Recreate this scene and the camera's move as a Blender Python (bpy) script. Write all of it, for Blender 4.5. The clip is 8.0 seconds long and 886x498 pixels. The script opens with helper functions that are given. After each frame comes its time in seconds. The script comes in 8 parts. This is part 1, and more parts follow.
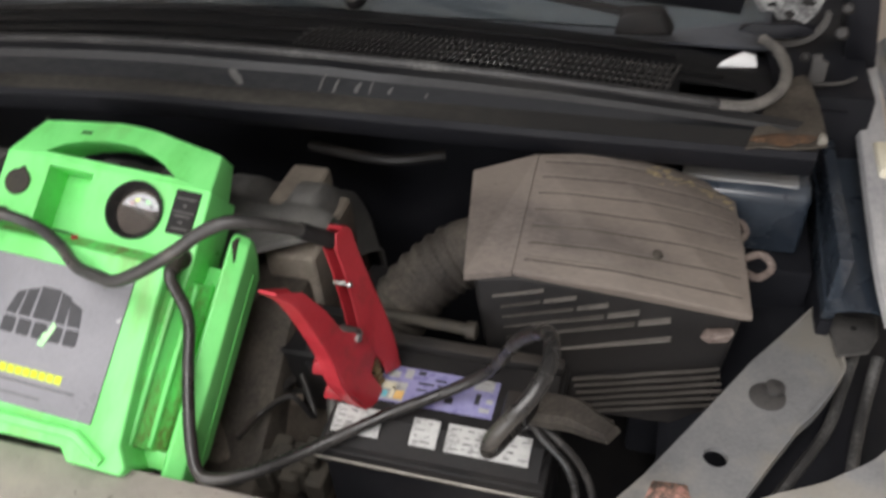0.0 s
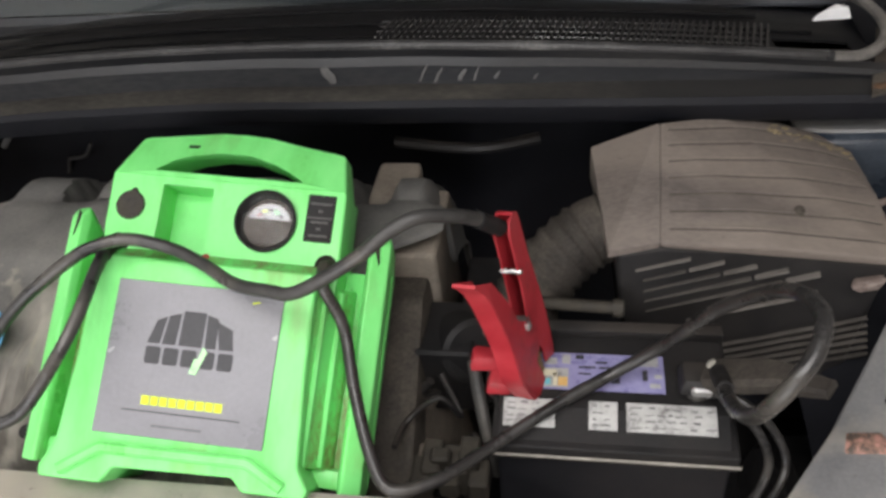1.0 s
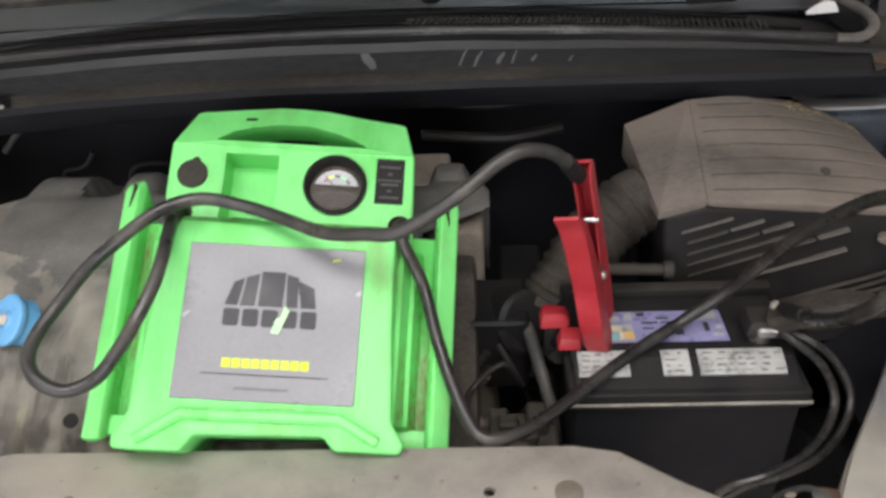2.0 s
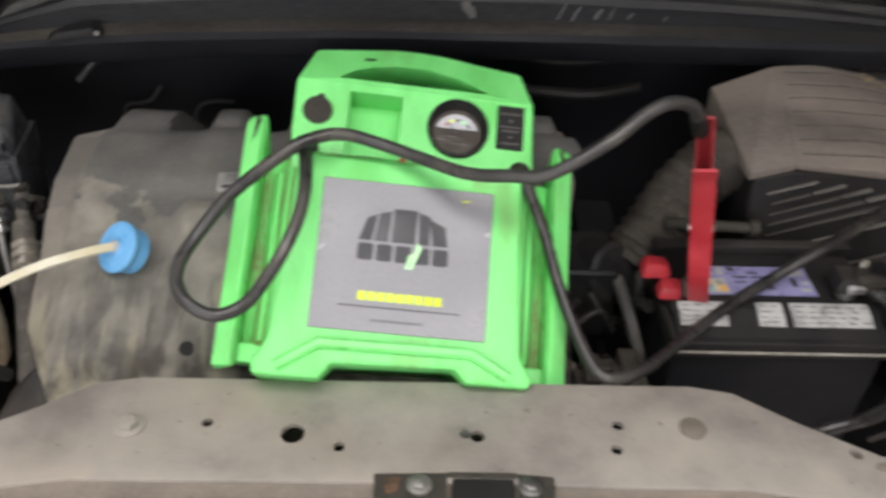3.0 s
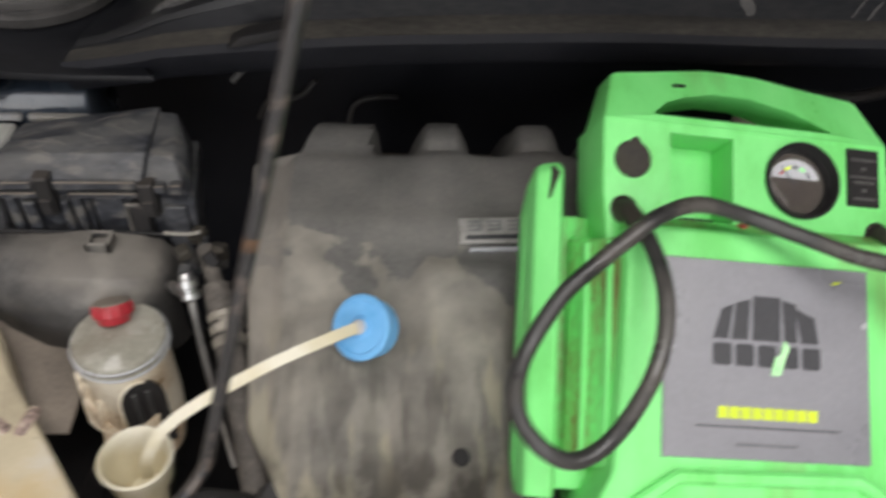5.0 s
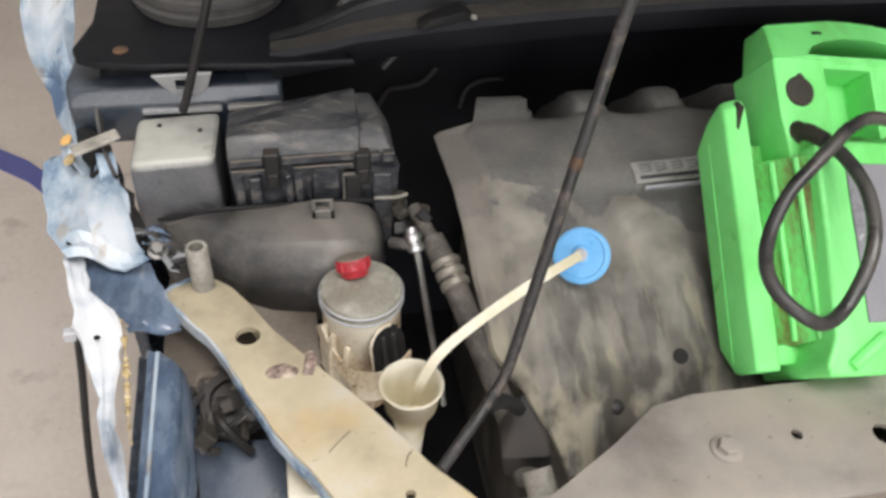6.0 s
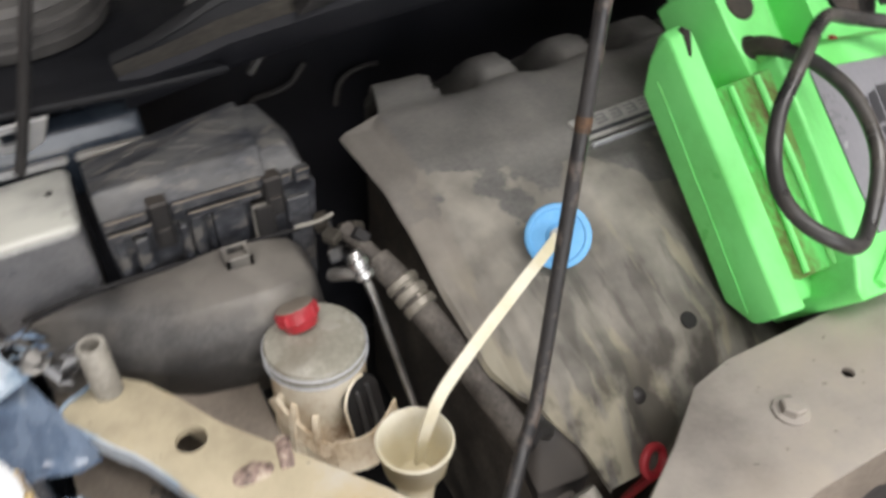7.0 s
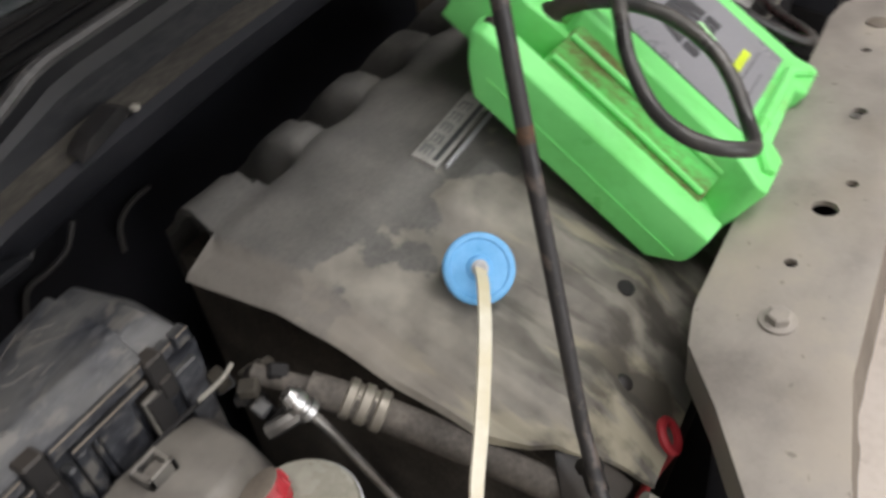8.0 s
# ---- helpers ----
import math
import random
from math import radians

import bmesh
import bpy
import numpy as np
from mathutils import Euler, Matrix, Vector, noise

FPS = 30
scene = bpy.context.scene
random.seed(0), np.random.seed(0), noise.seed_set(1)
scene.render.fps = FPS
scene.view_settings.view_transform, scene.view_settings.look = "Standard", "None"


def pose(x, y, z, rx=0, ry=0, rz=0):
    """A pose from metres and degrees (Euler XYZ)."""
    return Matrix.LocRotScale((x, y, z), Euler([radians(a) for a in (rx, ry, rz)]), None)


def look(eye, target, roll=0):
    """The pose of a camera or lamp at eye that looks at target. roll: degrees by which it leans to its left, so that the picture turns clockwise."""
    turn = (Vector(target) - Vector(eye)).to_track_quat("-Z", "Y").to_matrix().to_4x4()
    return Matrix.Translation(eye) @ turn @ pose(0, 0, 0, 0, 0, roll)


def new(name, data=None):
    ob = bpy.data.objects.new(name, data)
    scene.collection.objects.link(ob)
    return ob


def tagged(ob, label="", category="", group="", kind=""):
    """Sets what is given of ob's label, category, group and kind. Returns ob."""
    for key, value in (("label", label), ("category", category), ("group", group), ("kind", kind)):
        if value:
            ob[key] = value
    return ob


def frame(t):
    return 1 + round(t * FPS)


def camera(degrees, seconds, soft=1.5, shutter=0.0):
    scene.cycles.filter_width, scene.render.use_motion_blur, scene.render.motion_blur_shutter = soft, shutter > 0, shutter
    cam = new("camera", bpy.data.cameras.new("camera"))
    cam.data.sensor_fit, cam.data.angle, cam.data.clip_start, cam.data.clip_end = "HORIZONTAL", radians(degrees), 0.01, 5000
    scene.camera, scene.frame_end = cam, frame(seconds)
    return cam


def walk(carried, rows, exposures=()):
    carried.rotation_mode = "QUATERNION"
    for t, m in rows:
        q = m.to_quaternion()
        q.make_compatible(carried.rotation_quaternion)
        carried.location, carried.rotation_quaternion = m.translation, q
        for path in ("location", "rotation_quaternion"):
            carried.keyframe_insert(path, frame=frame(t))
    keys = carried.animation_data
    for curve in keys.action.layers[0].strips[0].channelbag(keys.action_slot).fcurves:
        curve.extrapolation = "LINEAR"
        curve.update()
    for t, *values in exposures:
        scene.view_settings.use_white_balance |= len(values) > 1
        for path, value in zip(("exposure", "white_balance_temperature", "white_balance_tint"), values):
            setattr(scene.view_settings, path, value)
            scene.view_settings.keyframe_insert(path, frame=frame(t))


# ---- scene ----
from mathutils.bvhtree import BVHTree

cam = camera(58.4, 8.0, soft=3.0, shutter=0.5)
PATH = [
    (0, (0.649, -0.336, 1.599), (0.164, 1.12, 0.317), -4.6),
    (0.2, (0.615, -0.355, 1.608), (0.197, 1.152, 0.361), -4.7),
    (0.5, (0.533, -0.357, 1.612), (0.113, 1.15, 0.365), -6.3),
    (0.7, (0.471, -0.379, 1.606), (0.053, 1.143, 0.378), -5.9),
    (1, (0.401, -0.377, 1.586), (0.064, 1.113, 0.295), -7.2),
    (1.2, (0.375, -0.381, 1.578), (0.071, 1.114, 0.285), -6.4),
    (2.3, (0.140, -0.542, 1.484), (0.159, 1.116, 0.365), -0.5),
    (2.5, (0.101, -0.562, 1.488), (0.171, 1.082, 0.35), 2.0),
    (2.8, (0.061, -0.550, 1.496), (0.126, 1.043, 0.288), 1.2),
    (3, (0.016, -0.53, 1.498), (0.038, 1.052, 0.274), 1.6),
    (3.2, (0.002, -0.488, 1.514), (-0.026, 1.044, 0.229), 0.7),
    (3.3, (-0.001, -0.474, 1.512), (0.008, 1.072, 0.243), -0.0),
    (3.5, (-0.015, -0.423, 1.519), (0.073, 1.121, 0.25), 0.2),
    (3.7, (-0.033, -0.372, 1.523), (0.037, 1.149, 0.227), 0.3),
    (4, (-0.112, -0.314, 1.516), (-0.026, 1.194, 0.205), 2.8),
    (4.2, (-0.155, -0.289, 1.505), (-0.091, 1.212, 0.185), 3.1),
    (4.5, (-0.207, -0.257, 1.49), (-0.155, 1.208, 0.13), 2.6),
    (4.7, (-0.232, -0.253, 1.486), (-0.189, 1.199, 0.111), 2.3),
    (5, (-0.338, -0.267, 1.485), (-0.222, 1.178, 0.106), 3.8),
    (5.2, (-0.429, -0.298, 1.486), (-0.248, 1.158, 0.127), 4.2),
    (6.3, (-0.698, -0.388, 1.483), (-0.302, 1.059, 0.16), 3.3),
    (6.5, (-0.699, -0.357, 1.458), (-0.243, 1.039, 0.101), 2.9),
    (6.8, (-0.737, -0.265, 1.428), (-0.141, 1.038, 0.033), 2.4),
    (7, (-0.753, -0.22, 1.391), (-0.023, 1.095, 0.074), 0.8),
    (7.2, (-0.765, -0.154, 1.376), (0.068, 1.082, 0.042), -2.9),
    (7.5, (-0.774, -0.098, 1.364), (0.167, 1.032, 0.008), -6.0),
    (7.7, (-0.782, -0.062, 1.370), (0.286, 0.961, 0.023), -6.7),
    (8, (-0.808, -0.053, 1.357), (0.428, 0.872, 0.086), -10.0),
]

EXPOSURES = [(0.0, 0.16), (1.2, 0.08), (2.5, -0.04), (3.5, -0.26), (4.5, -0.34), (5.2, -0.14), (6.3, 0.04), (7.0, 0.06), (8.0, -0.12)]
walk(cam, [(t, look(eye, target, roll)) for t, eye, target, roll in PATH], EXPOSURES)

# ---- light ----
world = bpy.data.worlds.new("world")
scene.world = world
world.use_nodes = True
wn = world.node_tree
sky = wn.nodes.new("ShaderNodeTexSky")
sky.sky_type, sky.sun_disc = "NISHITA", False
sky.sun_elevation, sky.sun_rotation = radians(40), radians(200)
wn.links.new(sky.outputs[0], wn.nodes["Background"].inputs[0])
wn.nodes["Background"].inputs[1].default_value = 0.1


def area(name, m, sx, sy, watts, colour):
    lamp = bpy.data.lights.new(name, "AREA")
    lamp.shape, lamp.size, lamp.size_y, lamp.energy, lamp.color = "RECTANGLE", sx, sy, watts, colour
    ob = new(name, lamp)
    ob.matrix_world = m
    return ob


# daylight in the open shop door behind the camera, and a hanging tube fixture
area("door_daylight", look((-1.2, -4.3, 1.7), (0, 3, 1.2)), 4.0, 2.9, 150, (0.965, 0.948, 0.960))
area("tube_light", look((-0.12, -0.48, 2.75), (-0.10, -0.45, 0)), 3.0, 0.95, 80, (0.99, 0.957, 0.945))


# ---- materials ----
def material(name, stops, scale=9.0, detail=6.0, rough=0.6, metal=0.0, bump=0.15, fine=220.0, fine_mix=0.25, spec=0.5,
             stretch=(1, 1, 1), rough_var=0.15, coat=0.0, transmission=0.0, ior=1.45, seed=0.0, dust=None, dust_amount=0.0, dust_scale=4.0, stain=None, specks=0.0):
    """Principled surface: a ramp of colours over coarse noise, fine grain, roughness variation, bump, and dust on upward faces."""
    m = bpy.data.materials.new(name)
    m.use_nodes = True
    nt = m.node_tree
    p = nt.nodes["Principled BSDF"]
    tc = nt.nodes.new("ShaderNodeTexCoord")
    geo = nt.nodes.new("ShaderNodeNewGeometry")
    mp = nt.nodes.new("ShaderNodeMapping")
    mp.inputs["Scale"].default_value = stretch
    mp.inputs["Location"].default_value = (seed, seed * 0.7, seed * 1.3)
    nt.links.new(geo.outputs["Position"], mp.inputs["Vector"])
    n1 = nt.nodes.new("ShaderNodeTexNoise")
    n1.inputs["Scale"].default_value, n1.inputs["Detail"].default_value = scale, detail
    n1.inputs["Roughness"].default_value = 0.62
    nt.links.new(mp.outputs[0], n1.inputs["Vector"])
    n2 = nt.nodes.new("ShaderNodeTexNoise")
    n2.inputs["Scale"].default_value, n2.inputs["Detail"].default_value = fine, 3.0
    nt.links.new(mp.outputs[0], n2.inputs["Vector"])
    mixf = nt.nodes.new("ShaderNodeMix")
    mixf.inputs["Factor"].default_value = fine_mix
    nt.links.new(n1.outputs[0], mixf.inputs["A"])
    nt.links.new(n2.outputs[0], mixf.inputs["B"])
    ramp = nt.nodes.new("ShaderNodeValToRGB")
    els = ramp.color_ramp.elements
    while len(els) < len(stops):
        els.new(0.5)
    for el, (at, col) in zip(els, stops):
        el.position, el.color = at, (*col, 1)
    nt.links.new(mixf.outputs["Result"], ramp.inputs[0])
    colour = ramp.outputs[0]
    if dust:
        n3 = nt.nodes.new("ShaderNodeTexNoise")
        n3.inputs["Scale"].default_value, n3.inputs["Detail"].default_value = dust_scale, 8.0
        nt.links.new(mp.outputs[0], n3.inputs["Vector"])
        sep = nt.nodes.new("ShaderNodeSeparateXYZ")
        nt.links.new(geo.outputs["Normal"], sep.inputs[0])
        up = nt.nodes.new("ShaderNodeMapRange")
        up.inputs["From Min"].default_value, up.inputs["From Max"].default_value = 0.15, 0.85
        nt.links.new(sep.outputs["Z"], up.inputs["Value"])
        nr = nt.nodes.new("ShaderNodeMapRange")
        nr.inputs["From Min"].default_value, nr.inputs["From Max"].default_value = 0.36, 0.58
        nt.links.new(n3.outputs[0], nr.inputs["Value"])
        mul = nt.nodes.new("ShaderNodeMath")
        mul.operation = "MULTIPLY"
        nt.links.new(up.outputs[0], mul.inputs[0])
        nt.links.new(nr.outputs[0], mul.inputs[1])
        mul2 = nt.nodes.new("ShaderNodeMath")
        mul2.operation = "MULTIPLY"
        mul2.inputs[1].default_value = dust_amount
        nt.links.new(mul.outputs[0], mul2.inputs[0])
        dm = nt.nodes.new("ShaderNodeMix")
        dm.data_type = "RGBA"
        dm.inputs["B"].default_value = (*dust, 1)
        for s in dm.inputs:
            if s.name == "B" and s.type == "RGBA":
                s.default_value = (*dust, 1)
        nt.links.new(mul2.outputs[0], dm.inputs["Factor"])
        nt.links.new(colour, [s for s in dm.inputs if s.name == "A" and s.type == "RGBA"][0])
        colour = [s for s in dm.outputs if s.type == "RGBA"][0]
    marks = []
    if stain:
        marks.append(stain)
    if specks:
        marks.append(((0.06, 0.05, 0.04), 90.0, 0.70, 0.76, specks))
    for tint, size, lo, hi, amount in marks:
        ns = nt.nodes.new("ShaderNodeTexNoise")
        ns.inputs["Scale"].default_value, ns.inputs["Detail"].default_value = size, 7.0 if size < 60 else 2.0
        nt.links.new(mp.outputs[0], ns.inputs["Vector"])
        ms = nt.nodes.new("ShaderNodeMapRange")
        ms.inputs["From Min"].default_value, ms.inputs["From Max"].default_value, ms.inputs["To Max"].default_value = lo, hi, amount
        nt.links.new(ns.outputs[0], ms.inputs["Value"])
        mx = nt.nodes.new("ShaderNodeMix")
        mx.data_type = "RGBA"
        ins = [s for s in mx.inputs if s.type == "RGBA"]
        nt.links.new(ms.outputs[0], mx.inputs["Factor"])
        nt.links.new(colour, ins[0])
        ins[1].default_value = (*tint, 1)
        colour = [s for s in mx.outputs if s.type == "RGBA"][0]
    nt.links.new(colour, p.inputs["Base Color"])
    rr = nt.nodes.new("ShaderNodeMapRange")
    rr.inputs["To Min"].default_value, rr.inputs["To Max"].default_value = max(0.03, rough - rough_var), min(1, rough + rough_var)
    rr.inputs["From Min"].default_value, rr.inputs["From Max"].default_value = 0.35, 0.65
    nt.links.new(n1.outputs[0], rr.inputs["Value"])
    nt.links.new(rr.outputs[0], p.inputs["Roughness"])
    p.inputs["Metallic"].default_value = metal
    p.inputs["Specular IOR Level"].default_value = spec
    p.inputs["IOR"].default_value = ior
    p.inputs["Coat Weight"].default_value = coat
    p.inputs["Transmission Weight"].default_value = transmission
    if bump:
        b = nt.nodes.new("ShaderNodeBump")
        b.inputs["Strength"].default_value, b.inputs["Distance"].default_value = bump, 0.002
        nt.links.new(mixf.outputs["Result"], b.inputs["Height"])
        nt.links.new(b.outputs[0], p.inputs["Normal"])
    return m


DUST = (0.30, 0.26, 0.21)
M_GREEN = material("green_plastic", [(0.3, (0.15, 0.60, 0.14)), (0.5, (0.195, 0.74, 0.205)), (0.75, (0.24, 0.81, 0.245))], 14, rough=0.42, bump=0.05, fine_mix=0.1, stretch=(1.5, 0.6, 0.6), stain=((0.17, 0.40, 0.11), 13.0, 0.60, 0.72, 0.45))
M_GREEN_WORN = material("stained_green_plastic", [(0.3, (0.145, 0.59, 0.14)), (0.5, (0.195, 0.73, 0.205)), (0.75, (0.24, 0.81, 0.245))], 14, rough=0.45, bump=0.06, fine_mix=0.1, stretch=(1.8, 0.5, 0.5), stain=((0.17, 0.26, 0.07), 13.0, 0.54, 0.74, 0.65))
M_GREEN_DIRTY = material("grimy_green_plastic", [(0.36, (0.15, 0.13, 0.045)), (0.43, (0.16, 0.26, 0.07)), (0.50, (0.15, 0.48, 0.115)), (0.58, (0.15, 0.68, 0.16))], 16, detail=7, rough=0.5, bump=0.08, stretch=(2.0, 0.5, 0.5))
M_PANEL = material("grey_sticker", [(0.3, (0.17, 0.17, 0.185)), (0.7, (0.24, 0.24, 0.26))], 6, rough=0.35, bump=0.02)
M_INK = material("dark_ink", [(0.3, (0.025, 0.026, 0.03)), (0.7, (0.05, 0.05, 0.055))], 30, rough=0.5, bump=0)
M_YELLOW_INK = material("yellow_green_ink", [(0.3, (0.50, 0.62, 0.02)), (0.7, (0.62, 0.75, 0.04))], 40, rough=0.5, bump=0)
M_BLACK = material("black_plastic", [(0.3, (0.010, 0.010, 0.011)), (0.7, (0.026, 0.024, 0.023))], 12, rough=0.6, bump=0.1, spec=0.2)
M_BLACK_DUSTY = material("dusty_black_plastic", [(0.3, (0.008, 0.008, 0.009)), (0.7, (0.024, 0.022, 0.021))], 10, rough=0.55, bump=0.15, spec=0.35, dust=(0.050, 0.043, 0.037), dust_amount=0.7, dust_scale=9)
M_FUSE = material("fuse_box_plastic", [(0.36, (0.011, 0.012, 0.016)), (0.5, (0.030, 0.032, 0.038)), (0.62, (0.066, 0.068, 0.074))], 34, detail=10, rough=0.45, bump=0.5, fine=140, fine_mix=0.45, stretch=(0.6, 1.5, 1), dust=(0.084, 0.083, 0.080), dust_amount=0.75, dust_scale=26, stain=((0.13, 0.122, 0.11), 55.0, 0.55, 0.63, 0.6))
M_DUCT = material("dusty_duct_plastic", [(0.3, (0.018, 0.018, 0.019)), (0.5, (0.046, 0.0445, 0.043)), (0.7, (0.092, 0.088, 0.084))], 19, detail=10, rough=0.5, bump=0.25, dust=(0.16, 0.147, 0.13), dust_amount=0.8, dust_scale=10, stain=((0.22, 0.205, 0.18), 13.0, 0.52, 0.66, 0.7))
M_BELLOWS = material("murky_bellows_rubber", [(0.34, (0.014, 0.012, 0.011)), (0.5, (0.040, 0.035, 0.030)), (0.68, (0.085, 0.074, 0.061))], 12, detail=8, rough=0.75, bump=0.2, spec=0.25)
M_PRINT = material("faded_label_print", [(0.3, (0.09, 0.09, 0.092)), (0.7, (0.24, 0.24, 0.24))], 60, rough=0.6, bump=0)
# louvre plastic twice: a paler lit copy and a darker shaded one
M_LOUVRE = material("dusty_lit_louvre", [(0.3, (0.06, 0.055, 0.05)), (0.7, (0.17, 0.155, 0.14))], 20, rough=0.55, bump=0.1)
M_LOUVRE_DARK = material("brown_shaded_louvre", [(0.3, (0.030, 0.027, 0.024)), (0.7, (0.080, 0.072, 0.064))], 20, rough=0.55, bump=0.1)
M_GRIME = material("brown_grimed_rubber", [(0.35, (0.016, 0.014, 0.011)), (0.6, (0.045, 0.039, 0.030))], 40, rough=0.75, bump=0.2)
M_POST = material("pale_worn_rubber", [(0.35, (0.16, 0.15, 0.13)), (0.6, (0.34, 0.32, 0.28))], 30, rough=0.7, bump=0.2)
M_RUBBER = material("cable_rubber", [(0.3, (0.018, 0.018, 0.018)), (0.7, (0.05, 0.048, 0.046))], 25, rough=0.38, bump=0.12, stain=((0.09, 0.082, 0.072), 18.0, 0.52, 0.66, 0.6))
M_LEAD = material("glossy_cable_rubber", [(0.3, (0.012, 0.012, 0.012)), (0.7, (0.032, 0.030, 0.029))], 25, rough=0.3, bump=0.12, stain=((0.062, 0.057, 0.050), 18.0, 0.54, 0.66, 0.5))
M_COVER = material("dusty_engine_cover", [(0.33, (0.055, 0.047, 0.040)), (0.46, (0.15, 0.128, 0.104)), (0.58, (0.225, 0.195, 0.16)), (0.7, (0.27, 0.24, 0.20))], 7, detail=9, rough=0.72, bump=0.25, fine_mix=0.18, spec=0.3)
M_AIRBOX = material("dusty_air_box_lid", [(0.34, (0.085, 0.073, 0.066)), (0.5, (0.142, 0.121, 0.107)), (0.68, (0.195, 0.168, 0.146))], 6, detail=8, rough=0.7, bump=0.2, spec=0.3, stretch=(0.5, 1.3, 1), stain=((0.225, 0.192, 0.163), 5.0, 0.48, 0.66, 0.6), specks=0.3)
M_INTAKE = material("murky_brown_rubber", [(0.34, (0.022, 0.019, 0.016)), (0.5, (0.062, 0.054, 0.045)), (0.68, (0.115, 0.10, 0.082))], 14, detail=8, rough=0.75, bump=0.2, spec=0.25)
M_SUPPORT = material("dusty_painted_steel", [(0.30, (0.135, 0.122, 0.110)), (0.42, (0.205, 0.187, 0.168)), (0.54, (0.265, 0.242, 0.215)), (0.64, (0.305, 0.275, 0.232)), (0.75, (0.325, 0.303, 0.272))], 8, detail=7, rough=0.6, bump=0.15, fine_mix=0.08, stain=((0.30, 0.262, 0.215), 5.5, 0.50, 0.64, 0.6), specks=0.5)
M_BAR_CREAM = material("cream_dusted_steel", [(0.32, (0.29, 0.25, 0.18)), (0.46, (0.40, 0.35, 0.245)), (0.58, (0.47, 0.41, 0.29)), (0.7, (0.50, 0.47, 0.405))], 9, detail=6, rough=0.5, bump=0.1, fine_mix=0.08, stain=((0.46, 0.34, 0.17), 7.0, 0.52, 0.62, 0.6), specks=0.4)
M_BAR_BLUE = material("blue_grey_painted_steel", [(0.32, (0.15, 0.155, 0.165)), (0.5, (0.225, 0.23, 0.24)), (0.7, (0.30, 0.295, 0.285))], 8, detail=8, rough=0.45, bump=0.08, stain=((0.24, 0.22, 0.18), 7.0, 0.52, 0.62, 0.6), specks=0.3)
M_BAR_RIGHT = material("dusty_blue_grey_steel", [(0.32, (0.115, 0.117, 0.122)), (0.5, (0.18, 0.182, 0.185)), (0.7, (0.25, 0.244, 0.233))], 8, detail=8, rough=0.45, bump=0.08, stain=((0.24, 0.22, 0.18), 7.0, 0.52, 0.62, 0.6), specks=0.3)
M_BLUE = material("blue_car_paint", [(0.3, (0.013, 0.018, 0.027)), (0.55, (0.030, 0.039, 0.052)), (0.75, (0.078, 0.090, 0.106))], 10, detail=7, rough=0.3, bump=0.04, coat=0.4)
# scuffed paint; its dark blue patches also paint reflections in the gloss
M_BLUE_PALE = material("scuffed_blue_with_reflections", [(0.38, (0.08, 0.125, 0.20)), (0.46, (0.23, 0.31, 0.40)), (0.53, (0.37, 0.44, 0.51)), (0.64, (0.52, 0.56, 0.60))], 12, detail=9, fine_mix=0.06, rough=0.32, bump=0.1, stretch=(1.5, 0.6, 1), stain=((0.34, 0.30, 0.25), 22.0, 0.60, 0.66, 0.7))
M_SCRAPED = material("paint_scraped_to_white", [(0.36, (0.20, 0.25, 0.31)), (0.42, (0.46, 0.50, 0.55)), (0.50, (0.62, 0.645, 0.67)), (0.7, (0.70, 0.715, 0.73))], 7, detail=5, rough=0.45, bump=0.08, fine_mix=0.05)
M_BLUE_GLOSS = material("glossy_blue_paint", [(0.36, (0.030, 0.046, 0.080)), (0.50, (0.085, 0.120, 0.180)), (0.62, (0.150, 0.195, 0.265)), (0.70, (0.32, 0.37, 0.43))], 14, detail=7, rough=0.24, bump=0.06, fine_mix=0.06, coat=0.6, stretch=(1.6, 0.6, 1.2))
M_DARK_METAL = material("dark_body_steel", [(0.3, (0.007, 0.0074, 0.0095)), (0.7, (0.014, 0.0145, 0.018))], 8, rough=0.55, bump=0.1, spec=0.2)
M_COWL = material("weathered_cowl_plastic", [(0.36, (0.0045, 0.0048, 0.006)), (0.54, (0.0095, 0.010, 0.012)), (0.70, (0.025, 0.0245, 0.0245))], 6, detail=9, rough=0.5, spec=0.2, bump=0.15, stretch=(0.25, 1, 1))
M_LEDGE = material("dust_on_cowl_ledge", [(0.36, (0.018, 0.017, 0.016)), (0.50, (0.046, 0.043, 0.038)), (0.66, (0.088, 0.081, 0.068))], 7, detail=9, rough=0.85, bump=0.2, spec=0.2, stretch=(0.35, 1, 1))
M_SEAL = material("rubber_seal", [(0.3, (0.028, 0.027, 0.027)), (0.7, (0.085, 0.081, 0.077))], 12, rough=0.5, bump=0.1)
M_SEAL_DARK = material("dark_rubber_seal", [(0.3, (0.016, 0.016, 0.017)), (0.52, (0.042, 0.041, 0.041)), (0.66, (0.13, 0.127, 0.122))], 7, detail=8, rough=0.42, bump=0.15)
M_SCUFFED = material("scuffed_cowl_plastic", [(0.42, (0.006, 0.0062, 0.007)), (0.55, (0.013, 0.0127, 0.013)), (0.66, (0.036, 0.034, 0.032))], 8, detail=9, rough=0.6, bump=0.2, spec=0.2, stretch=(0.3, 1.4, 1))
M_RIM = material("weathered_grey_cowl", [(0.36, (0.007, 0.0074, 0.009)), (0.52, (0.0155, 0.0155, 0.0165)), (0.68, (0.036, 0.0345, 0.033))], 7, detail=9, rough=0.55, bump=0.15, stretch=(0.3, 1, 1))
M_SEAL_PALE = material("pale_rubber_seal", [(0.34, (0.07, 0.066, 0.062)), (0.5, (0.14, 0.132, 0.122)), (0.68, (0.25, 0.236, 0.215))], 14, detail=8, rough=0.5, bump=0.12)
